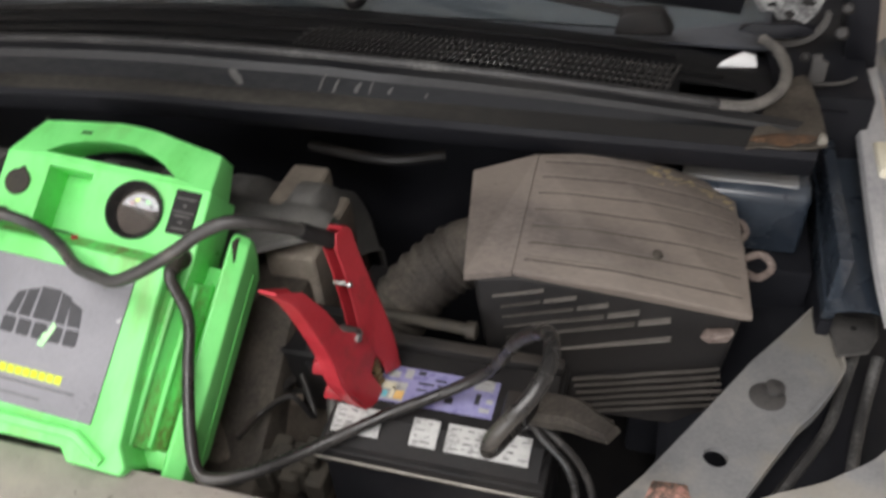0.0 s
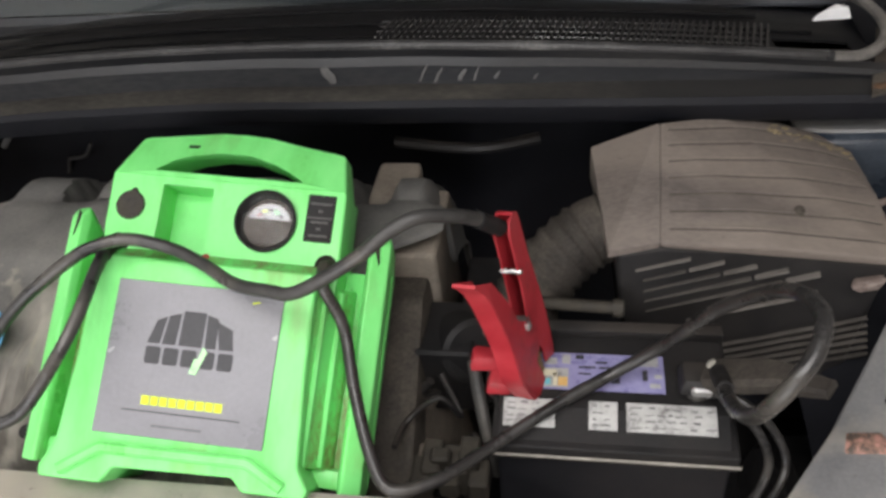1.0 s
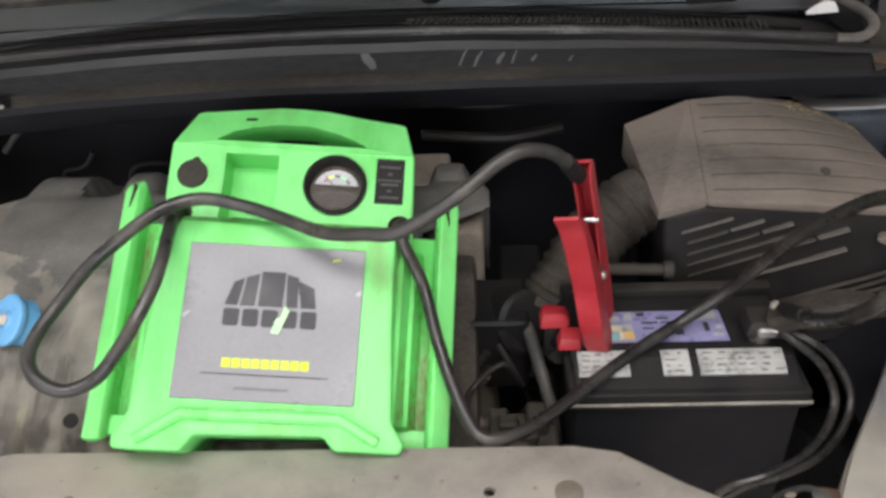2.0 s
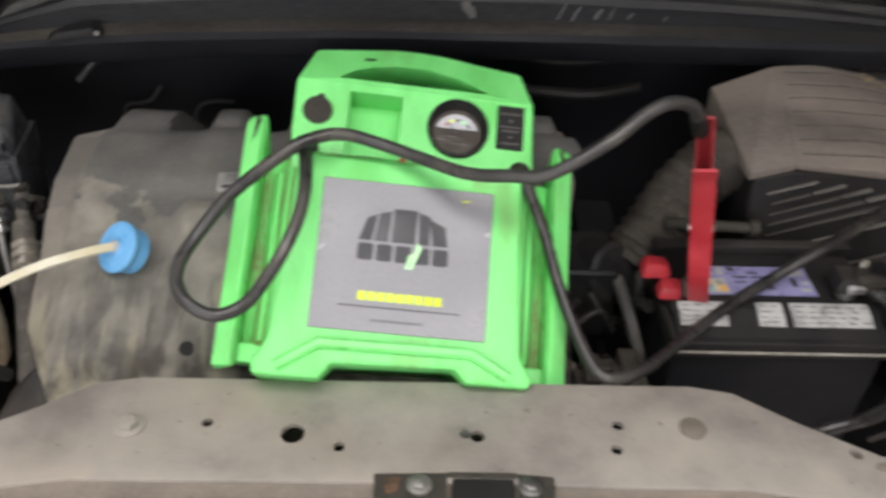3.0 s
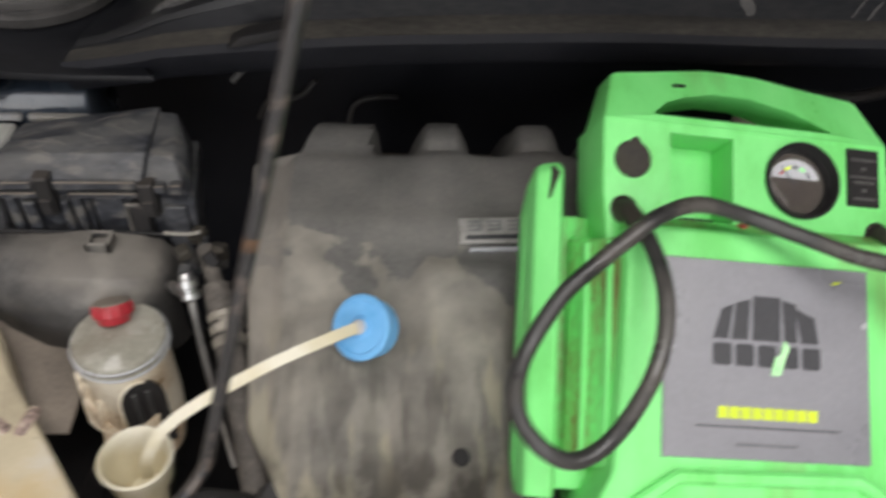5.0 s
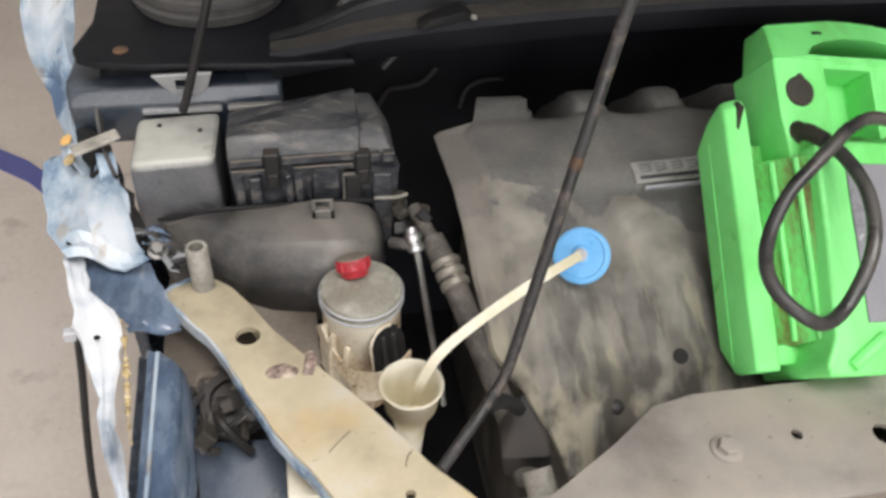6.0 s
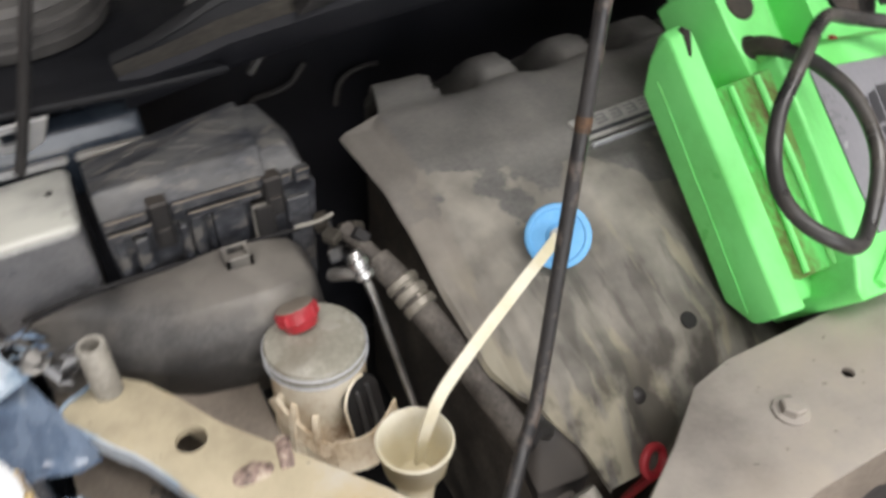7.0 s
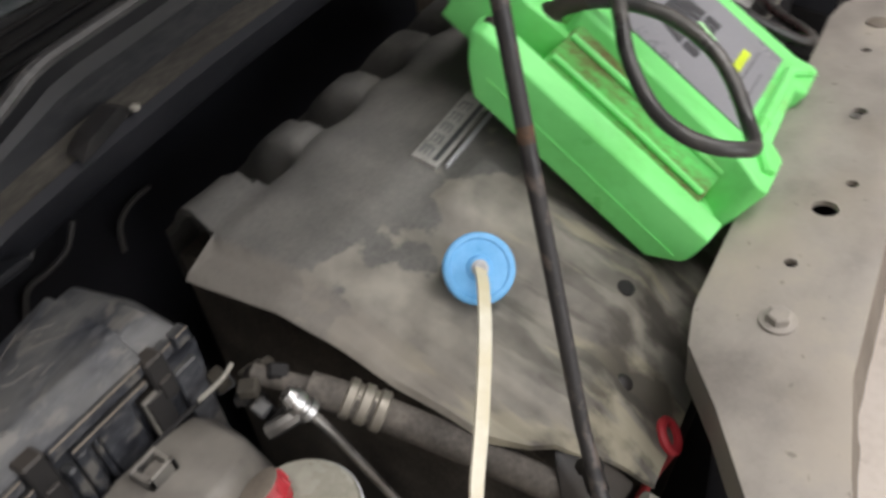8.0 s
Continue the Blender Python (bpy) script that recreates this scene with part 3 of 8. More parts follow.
prism(bm, [(-1.72, 1.98), (-1.68, 1.86), (-1.48, 1.70), (-1.37, 1.57), (-1.36, 1.655), (-1.50, 1.81)], 0.0005, 0.004, 0.0005, 1)
solo("floor_marking", bm, material("blue_floor_paint", [(0.3, (0.08, 0.09, 0.28)), (0.7, (0.14, 0.15, 0.38))], 12, rough=0.6), "blue paint patch on the workshop floor", "floor marking", kind="structure")

# ---- the car ----
car = thing("car", (0, 0.3, 0), "blue car with its bonnet up and front panels off", "car")


def crown(x):
    k = (x / 0.75) ** 2
    return (0.03 * k, -0.05 * k) if x > 0 else (-0.045 * k, -0.028 * k)


# radiator support: a flat top with holes and turned-down edges
back = [(0.0, 0.069), (0.30, 0.069), (0.345, 0.060), (0.40, 0.022), (0.475, -0.022), (0.535, -0.020)]
front = [(0.63, -0.085), (0.52, -0.100), (0.42, -0.078), (0.33, -0.064), (0.0, -0.062)]
right_side = back[1:] + front
outline = right_side + [(-x, y) for x, y in reversed(right_side[:-1])]
bm = bmesh.new()
prism(bm, outline, 0.844, 0.850, 0.002, 2)
support = part("radiator_support", bm, M_SUPPORT, car, "dusty grey radiator support with drilled holes")
holes = []
for x, y, r in ((-0.215, 0.007, 0.006), (-0.125, -0.005, 0.0125), (-0.076, -0.021, 0.006), (0.064, -0.005, 0.0075), (0.211, 0.012, 0.006), (0.205, -0.019, 0.006),
                (0.449, -0.02, 0.006), (0.53, -0.045, 0.0055), (-0.47, -0.045, 0.0055)):
    t = bmesh.new()
    lathe(t, [(r, 0.80), (r, 0.90)], (x, y, 0), sides=20)
    holes.append(t)
cut(support, holes)
bm = bmesh.new()
line = [(-x, y, 0.826) for x, y in reversed(back)] + [(x, y, 0.826) for x, y in back[1:]]
sweep(bm, [(x, y - 0.003, z) for x, y, z in line], 1.0, section=[(-0.002, -0.022), (0.002, -0.022), (0.002, 0.0185), (-0.002, 0.0185)], up=(0, 0, 1), smooth=False)
part("rear_flange", bm, M_SUPPORT, support)
bm = bmesh.new()
fr = [(-x, y) for x, y in front] + [(x, y) for x, y in reversed(front[:-1])]
rows = []
for (x0, y0), (x1, y1) in zip(fr, fr[1:]):
    n = max(4, int(math.hypot(x1 - x0, y1 - y0) / 0.006))
    for i in range(n):
        x, y = x0 + (x1 - x0) * i / n, y0 + (y1 - y0) * i / n
        dip = max(0.0, math.sin(x * 2 * math.pi / 0.055)) ** 0.6 * (0.6 + 0.4 * noise.noise((x * 11, 0, 0)))
        rows.append([(x, y + 0.003, 0.8475), (x, y - 0.002, 0.841), (x, y - 0.006, 0.830), (x, y - 0.011, 0.808 + 0.016 * dip)])
sheet(bm, rows, 0.002)
# darker brown than the top plate: paints the flange's own shade
part("front_flange", bm, M_BEAM, support, "scalloped front flange with its shade painted brown", 50)
bolt("bolt", (-0.293, 0.0, 0.850), (0, 0, 1), 0.0105, 0.011, M_SUPPORT, support, "painted-over hexagon bolt")
bm = bmesh.new()
lathe(bm, [(0.014, 0), (0.014, 0.002), (0.011, 0.004)], (0.289, 0.009, 0.850))
part("plug", bm, M_BEAM, support)
bm = bmesh.new()
lathe(bm, [(0.0055, 0), (0.0055, 0.0015)], (0.0515, -0.003, 0.8500), sides=16)
part("weld_washer", bm, M_METAL, support)

# diagonal bars from the support to the wings
for s, mat, label in ((-1, M_BAR_CREAM, "cream dust-coated diagonal steel bar"), (1, M_BAR_RIGHT, "blue-grey diagonal steel bar with beige dust")):
    edge = spline([(0.905, 0.432, 0), (0.9015, 0.402, 0), (0.871, 0.342, 0), (0.838, 0.292, 0), (0.800, 0.224, 0), (0.735, 0.105, 0), (0.672, 0.0, 0), (0.650, -0.045, 0)], 4)
    pts = [(0.535, -0.020), (0.582, 0.06), (0.680, 0.200), (0.748, 0.315), (0.800, 0.404), (0.843, 0.466), (0.872, 0.510), (0.884, 0.528)]
    pts += [(p.x + 0.003 * noise.noise((p.y * 31, 1, 0)), p.y) for p in edge] + [(0.632, -0.084)]
    if s < 0:
        edge = spline([(-0.806, 0.322, 0), (-0.838, 0.300, 0), (-0.812, 0.256, 0), (-0.783, 0.220, 0), (-0.766, 0.186, 0), (-0.746, 0.143, 0), (-0.720, 0.090, 0), (-0.691, 0.045, 0), (-0.665, 0.0, 0), (-0.650, -0.040, 0)], 3)
        pts = [(-0.535, -0.020), (-0.577, 0.031), (-0.622, 0.100), (-0.718, 0.226), (-0.744, 0.272), (-0.764, 0.302), (-0.782, 0.318)] + [(p.x + 0.003 * noise.noise((p.y * 40, 2, 0)), p.y) for p in edge] + [(-0.632, -0.084)]
    n_in = 7 if s < 0 else 8
    bm = bmesh.new()
    prism(bm, pts, 0.838, 0.846, 0.002, 2, shape=lambda c: (c.x, c.y, c.z - 0.012 * max(0, c.y) / 0.3 - 0.0006 * math.sin(c.y * 40)))
    bar = part("diagonal_bar", bm, mat, car, label)
    t = bmesh.new()
    lathe(t, [(0.0135, 0.7), (0.0135, 0.9)], (-0.745, 0.220, 0) if s < 0 else (0.756, 0.242, 0), sides=24)
    t2 = bmesh.new()
    lathe(t2, [(0.005, 0.7), (0.005, 0.9)], (s * 0.60, 0.0, 0), sides=16)
    cut(bar, [t, t2])
    bm = bmesh.new()
    sweep(bm, [(x, y, 0.815) for x, y in pts[:n_in]], 1.0, section=[(-0.002, -0.03), (0.002, -0.03), (0.002, 0.012), (-0.002, 0.012)], up=(0, 0, 1), smooth=False)
    part("inner_flange", bm, mat, bar)
    bm = bmesh.new()
    sweep(bm, [(x, y, 0.828) for x, y in pts[n_in:]], 1.0, section=[(-0.002, -0.010), (0.002, -0.010), (0.002, 0.008), (-0.002, 0.008)], up=(0, 0, 1), smooth=False)
    part("outer_flange", bm, M_BLUE_PALE if s < 0 else mat, bar, "scuffed pale outer edge" if s < 0 else "")
    if s < 0:
        for pts_s in ([(-0.6692, 0.0555, 0.8441), (-0.659, 0.067, 0.8436), (-0.647, 0.078, 0.8432)], [(-0.60, 0.03, 0.8452), (-0.597, 0.04, 0.8448), (-0.592, 0.046, 0.8446)]):
            bm = bmesh.new()
            sweep(bm, pts_s, 0.0005, 5, 4)
            part("scratch", bm, M_BEAM, bar)
        bm = bmesh.new()
        lathe(bm, [(0.0125, -0.03), (0.0125, 0.046), (0.0115, 0.049), (0.008, 0.049), (0.008, 0.03)], (-0.795, 0.307, 0.845), sides=22)
        part("rubber_post", bm, M_POST, bar, "grey worn rubber bump stop")
        bm = bmesh.new()
        random.seed(12)
        hull(bm, [(-0.711 + 0.024 * math.cos(a) * random.uniform(0.8, 1.1), 0.162 + 0.014 * math.sin(a) * random.uniform(0.7, 1.15), 0.8375) for a in [0.45 * k for k in range(14)]] + [(-0.720, 0.163, 0.8425), (-0.702, 0.160, 0.8425), (-0.709, 0.168, 0.8425)], 0.0005, 1)
        hull(bm, [(-0.690, 0.155, 0.838), (-0.676, 0.152, 0.838), (-0.672, 0.185, 0.838), (-0.685, 0.190, 0.838), (-0.688, 0.158, 0.8435), (-0.678, 0.184, 0.8435)], 0.001, 1)
        part("torn_label", bm, material("scraped_sticker", [(0.40, (0.11, 0.08, 0.068)), (0.50, (0.27, 0.195, 0.165)), (0.60, (0.46, 0.39, 0.31))], 80, rough=0.7), bar, "scraped brown remains of a sticker")
    else:
        bm = bmesh.new()
        lathe(bm, [(0.021, 0), (0.021, 0.003), (0.015, 0.0045)], (0.814, 0.345, 0.8315), sides=24)
        lathe(bm, [(0.012, 0), (0.011, 0.010), (0.006, 0.011)], (0.822, 0.356, 0.8320), sides=18)
        part("clip", bm, M_SEAL, bar, "round grey push clip")
        bm = bmesh.new()
        hull(bm, [(0.682, 0.165, 0.838), (0.735, 0.168, 0.838), (0.728, 0.198, 0.838), (0.690, 0.195, 0.838), (0.69, 0.172, 0.8425), (0.725, 0.175, 0.8425), (0.71, 0.19, 0.843)], 0.001, 1)
        part("torn_label", bm, material("scraped_red_sticker", [(0.42, (0.07, 0.055, 0.045)), (0.5, (0.22, 0.13, 0.10)), (0.6, (0.42, 0.22, 0.18))], 70, rough=0.7), bar, "scraped reddish remains of a sticker")

# fittings where the support meets the right bar
bm = bmesh.new()
hull(bm, [(0.515, -0.012, 0.8475), (0.545, -0.015, 0.8475), (0.55, 0.012, 0.8475), (0.525, 0.016, 0.8475), (0.53, 0.0, 0.853)], 0.001, 1)
part("rust_patch", bm, M_RUST, support, "rusty weld at the support's end")
bm = bmesh.new()
sweep(bm, [(0.505, 0.040, 0.80), (0.512, 0.028, 0.825), (0.520, 0.015, 0.846), (0.526, 0.004, 0.8525)], 0.003, 8, 5)
lathe(bm, [(0.008, 0), (0.008, 0.003), (0.004, 0.004)], (0.527, 0.001, 0.850), sides=14)
part("earth_lead", bm, M_SEAL, support, "grey earth lead bolted to the support")
for x, y, r in ((0.470, -0.035, 0.010), (0.50, 0.004, 0.007)):
    bm = bmesh.new()
    hull(bm, [(x + r * math.cos(a) * (1 + 0.3 * math.sin(2 * a)), y + r * 0.7 * math.sin(a), 0.8495) for a in [0.7 * k for k in range(9)]] + [(x, y, 0.853)], 0.0008, 1)
    part("weld_bead", bm, M_BEAM, support)

random.seed(77)
for x, y, r in ((0.560, -0.062, 0.016), (0.592, -0.078, 0.013), (0.520, -0.084, 0.012), (0.607, -0.052, 0.009), (0.485, -0.062, 0.007)):
    bm = bmesh.new()
    hull(bm, [(x + r * random.uniform(0.6, 1.3) * math.cos(a), y + 0.6 * r * random.uniform(0.6, 1.3) * math.sin(a), 0.8502) for a in [0.5 * k for k in range(13)]] + [(x, y, 0.8512)], 0.0003, 1)
    part("rust_patch", bm, M_RUST if r > 0.010 else M_BEAM, support, "ragged rust stain at the support's end")

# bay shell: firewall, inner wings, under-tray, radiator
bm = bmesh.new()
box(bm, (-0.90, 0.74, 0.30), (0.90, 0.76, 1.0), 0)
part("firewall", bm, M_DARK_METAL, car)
bm = bmesh.new()
box(bm, (-0.90, -0.06, 0.28), (0.90, 0.74, 0.30), 0)
part("under_tray", bm, M_BLACK, car)
bm = bmesh.new()
box(bm, (-0.40, -0.03, 0.32), (0.40, 0.02, 0.80), 0.004)
part("radiator", bm, M_DARK_METAL, car)
# the right inner wing is blue above 0.855 and near-black below
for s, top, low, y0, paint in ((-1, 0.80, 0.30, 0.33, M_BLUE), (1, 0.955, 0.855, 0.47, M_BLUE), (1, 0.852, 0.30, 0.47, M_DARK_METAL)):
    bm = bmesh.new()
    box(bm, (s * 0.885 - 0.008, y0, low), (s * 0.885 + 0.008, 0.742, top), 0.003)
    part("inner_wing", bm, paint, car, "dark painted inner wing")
bm = bmesh.new()
prism(bm, [(0.58, 0.955), (0.58, 0.862), (0.742, 0.862), (0.742, 0.965), (0.60, 0.968)], 0.68, 0.853, 0.01, 3, shape=lambda c: (c.z, c.x, c.y))
tower = part("strut_tower", bm, M_BLUE, car, "dark blue strut tower with a shiny top edge")
bm = bmesh.new()
sweep(bm, [(0.688 + 0.0185 * k, 0.612 + 0.002 * noise.noise((k * 0.6, 0, 0)), 0.9675 - 0.0004 * k) for k in range(9)], 1.0, section=[(-0.017, -0.002), (0.017, -0.002), (0.017, 0.003), (-0.010, 0.0045), (-0.017, 0.001)], up=(0, 0, 1), steps=2)
part("tower_edge", bm, M_BAR_BLUE, tower, "pale worn top edge")
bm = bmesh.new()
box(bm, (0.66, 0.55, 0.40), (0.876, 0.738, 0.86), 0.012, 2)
part("strut_tower_foot", bm, M_DARK_METAL, car, "black lower part of the strut tower")
# blue rail with a pale seam behind the relay and fuse boxes
bm = bmesh.new()
prism(bm, [(0.512, 0.90), (0.508, 0.955), (0.516, 0.976), (0.530, 0.982), (0.60, 0.980), (0.60, 0.90)], -0.945, -0.69, 0.006, 3, shape=lambda c: (c.z, c.x, c.y))
rail = part("wing_rail", bm, M_BLUE, car, "shiny dark blue rail along the wing")
for x0, x1 in ((-0.86, -0.765), (-0.758, -0.69)):
    bm = bmesh.new()
    box(bm, (x0, 0.500, 0.945), (x1, 0.510, 0.953), 0.002, 1)
    part("seam_strip", bm, M_BAR_BLUE, rail, "pale chalky seam strip")
# dusty apron between the left bar and the duct
bm = bmesh.new()
sheet(bm, [[(-0.845 + 0.175 * i / 8, 0.20 + 0.17 * k / 6, 0.775 + 0.018 * k / 6 + 0.006 * noise.noise((i * 0.5, k * 0.6, 8))) for k in range(7)] for i in range(9)], 0.004)
part("apron", bm, M_BEAM, car, "brown dusty inner apron")

# cowl
def cowl_rows(profile, x0, x1, n=44, low=None):
    """Rows across the cowl; low gives, point by point, how far it follows the flatter crown of the lip."""
    rows = []
    for i in range(n + 1):
        x = x0 + (x1 - x0) * i / n
        dy, dz = crown(max(x, -0.62))
        flat_dz = -0.018 * (x / 0.75) ** 2 if x > 0 else dz
        dz -= 0.16 * max(0.0, -0.60 - x)
        flat_dz -= 0.16 * max(0.0, -0.60 - x)
        k = max(0.0, 1 - max(0.0, -0.48 - x) / 0.20)
        rows.append([(x, y + dy + 0.0015 * noise.noise((x * 9, y * 30, 0)), min(z, 1.056) + max(0, z - 1.056) * k + dz + (flat_dz - dz) * w + 0.0015 * noise.noise((x * 7, y * 20, 5)))
                     for (y, z), w in zip(profile, low or [1] * len(profile))])
    return rows


bm = bmesh.new()
sheet(bm, cowl_rows([(0.546, 1.019), (0.538, 1.028), (0.530, 1.051), (0.534, 1.058)], -0.70, 0.84), 0.004)
part("cowl_lip", bm, M_DARK_METAL, car, "dark painted cowl front lip")
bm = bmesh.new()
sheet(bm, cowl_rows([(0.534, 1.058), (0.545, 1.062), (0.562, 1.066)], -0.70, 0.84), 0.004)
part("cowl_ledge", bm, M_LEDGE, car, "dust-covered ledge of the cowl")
bm = bmesh.new()
sheet(bm, cowl_rows([(0.562, 1.066), (0.567, 1.080), (0.570, 1.092)], -0.70, 0.84, low=[1, 0.6, 0.3]), 0.004)
part("cowl_face", bm, M_COWL, car, "black cowl plastic with pale rub marks")
bm = bmesh.new()
sheet(bm, cowl_rows([(0.567, 1.092), (0.571, 1.104), (0.585, 1.110)], -0.70, 0.84, low=[0.3, 0.1, 0]), 0.004)
part("cowl_rim", bm, M_RIM, car, "weathered grey rim of the cowl")
bm = bmesh.new()
sheet(bm, cowl_rows([(0.585, 1.108), (0.605, 1.096), (0.63, 1.082), (0.70, 1.074), (0.80, 1.066), (0.875, 1.050)], -0.70, 0.84, low=[0] * 6), 0.004)
cowl = part("cowl_panel", bm, M_COWL, car, "black plastic cowl panel below the windscreen")
bm = bmesh.new()
line = []
for i in range(27):
    x = -0.64 + 1.36 * i / 26
    dy, dz = crown(max(x, -0.62))
    line.append((x, 0.590 + dy, 1.056 + 0.056 * max(0, 1 - max(0, -0.48 - x) / 0.20) + dz - 0.16 * max(0.0, -0.60 - x)))
line[0] = (line[0][0], line[0][1] + 0.02, line[0][2] - 0.03)
sweep(bm, line, 0.0075, 10, 3)
seal = part("bonnet_seal", bm, M_SEAL_DARK, car, "grey rubber bonnet seal")
bm = bmesh.new()
sweep(bm, line[-1:] + [(0.752, 0.624, 1.0625), (0.778, 0.642, 1.063), (0.798, 0.675, 1.064), (0.806, 0.715, 1.064), (0.806, 0.755, 1.062), (0.797, 0.80, 1.06), (0.78, 0.835, 1.058)], 0.0078, 10, 4)
part("seal_end", bm, M_SEAL_PALE, seal, "seal in pale grey on its bend")
bm = bmesh.new()
for i in range(58):
    x = 0.10 + 0.0096 * i
    dy, dz = crown(x)
    rod_between(bm, (x, 0.626 + dy, 1.088 + dz), (x + 0.020, 0.742 + dy, 1.080 + dz), 0.0021, 5)
for j in range(6):
    y = 0.634 + 0.020 * j
    pts = []
    for i in range(10):
        x = 0.10 + 0.062 * i
        dy, dz = crown(x)
        pts.append((x, y + dy, 1.0862 - 0.07 * (y - 0.632) + dz))
    sweep(bm, pts, 0.0016, 5, 2)
tagged(part("cowl_grille", bm, M_MESH, cowl, "fine black plastic mesh with shiny worn bars"), kind="stuff")
# dark hollow at the end of the cowl, inside the bend of the seal
tool = bmesh.new()
prism(tool, [(0.672, 0.652), (0.722, 0.637), (0.766, 0.664), (0.780, 0.712), (0.776, 0.752), (0.720, 0.748), (0.668, 0.738)], 0.98, 1.12, 0)
cut(cowl, [tool])
bm = bmesh.new()
rows = [[(0.655 + 0.14 * i / 6, 0.625 + 0.145 * k / 6, 0.945 + 0.012 * noise.noise((i * 0.7, k * 0.7, 4))) for k in range(7)] for i in range(7)]
sheet(bm, rows, 0.003)
part("drain_hollow", bm, M_DARK_METAL, cowl, "black drain hollow under the cowl")
bm = bmesh.new()
hull(bm, [(0.704, 0.700, 0.935), (0.735, 0.696, 0.935), (0.728, 0.722, 0.935), (0.708, 0.724, 0.935), (0.715, 0.706, 0.968), (0.726, 0.712, 0.966)], 0.003, 1)
part("leaf_litter", bm, M_BELLOWS, cowl, "brownish litter in the drain hollow")
# moulded ridges along the cowl
for y, z, x0, x1 in ((0.612, 1.0935, -0.58, 0.70), (0.645, 1.0815, -0.58, 0.15), (0.690, 1.0765, -0.60, 0.14), (0.742, 1.0725, -0.60, 0.73), (0.800, 1.0675, -0.60, 0.66)):
    pts = []
    for i in range(19):
        x = x0 + (x1 - x0) * i / 18
        dy, dz = crown(x)
        pts.append((x, y + dy + 0.003 * noise.noise((x * 4, y * 9, 0)), z + dz + 0.0008 * noise.noise((x * 8, y, 2))))
    bm = bmesh.new()
    sweep(bm, pts, 0.0032, 8, 2)
    part("cowl_ridge", bm, M_SCUFFED, cowl)
# pale rub marks on the cowl face
for x0, lean, low, ln, w in ((0.064, 0.014, 1.069, 0.030, 0.0065), (0.185, -0.012, 1.072, 0.022, 0.0016), (0.205, -0.012, 1.070, 0.020, 0.0020), (0.236, -0.012, 1.070, 0.018, 0.0030), (0.258, -0.008, 1.072, 0.020, 0.0014), (0.283, -0.010, 1.070, 0.016, 0.0022), (0.335, -0.008, 1.070, 0.014, 0.0016)):
    dy, dz = crown(x0)
    bm = bmesh.new()
    sweep(bm, [(x0 - lean * k / 4 + 0.3 * w * math.sin(2.1 * k), 0.5628 + 0.0052 * k / 4 * ln / 0.022 + dy, low + ln * k / 4 + dz) for k in range(5)], lambda t: w * (0.45 + 0.55 * math.sin(math.pi * (0.15 + 0.8 * t))), section=[(-1, 0), (-0.6, 0.10), (0.6, 0.10), (1, 0), (0.6, -0.10), (-0.6, -0.10)], up=(0, -1, 0.25), steps=3)
    part("scratch", bm, M_SEAL, cowl, "pale rub mark")
# dark clip that breaks the dusty ledge
bm = bmesh.new()
hull(bm, [(-0.522, 0.497, 1.046), (-0.446, 0.517, 1.050), (-0.520, 0.520, 1.052), (-0.452, 0.538, 1.056), (-0.505, 0.502, 1.058), (-0.462, 0.514, 1.062), (-0.500, 0.522, 1.062), (-0.465, 0.532, 1.065)], 0.002, 2)
clip = part("cowl_clip", bm, M_BLACK, cowl, "black fixing clip on the dusty ledge")
bm = bmesh.new()
lathe(bm, [(0.004, 0), (0.004, 0.002), (0.002, 0.003)], (-0.452, 0.508, 1.056), (0, -0.4, 1), 12)
part("clip_pin", bm, M_POST, clip)

bm = bmesh.new()
rows = []
for i in range(17):
    x = -0.80 + 1.6 * i / 16
    rows.append([(x * (1 - 0.1 * k / 6), 0.862 + 0.10 * (x / 0.8) ** 2 + 0.72 * k / 6, 1.052 - 0.045 * (x / 0.8) ** 2 + 0.46 * k / 6) for k in range(7)])
sheet(bm, rows, 0.005)
part("windscreen", bm, M_GLASS, car, "dark reflecting windscreen glass").visible_shadow = False
bm = bmesh.new()
box(bm, (-0.80, 0.93, 0.60), (0.80, 1.75, 1.015), 0.03, 3)
dash = part("dashboard", bm, material("dark_dashboard", [(0.36, (0.012, 0.0125, 0.014)), (0.5, (0.022, 0.023, 0.026)), (0.66, (0.040, 0.041, 0.045))], 4, stretch=(0.4, 1.8, 1), rough=0.6, bump=0.1), car, "dark dashboard top behind the windscreen")
# added sheet, coloured like the pale reflection seen in the windscreen
bm = bmesh.new()
sheet(bm, [[(0.10 + 0.72 * i / 14 + 0.05 * k / 6, 0.885 + 0.145 * k / 6 + 0.01 * math.sin(1.1 * i) * k / 6, 1.020 + 0.004 * noise.noise((i * 0.5, k * 0.4, 9))) for k in range(7)] for i in range(15)], 0.004)
part("screen_reflection", bm, material("blue_grey_reflection", [(0.36, (0.028, 0.030, 0.037)), (0.5, (0.048, 0.051, 0.060)), (0.66, (0.080, 0.084, 0.094))], 5, stretch=(0.4, 1.8, 1), rough=0.55, bump=0.08), dash, "blue-grey sheet added as the windscreen's pale reflection")
bm = bmesh.new()
box(bm, (-0.88, 1.72, 0.3), (0.88, 1.76, 1.55), 0)
part("cabin_bulkhead", bm, M_BLACK, car)
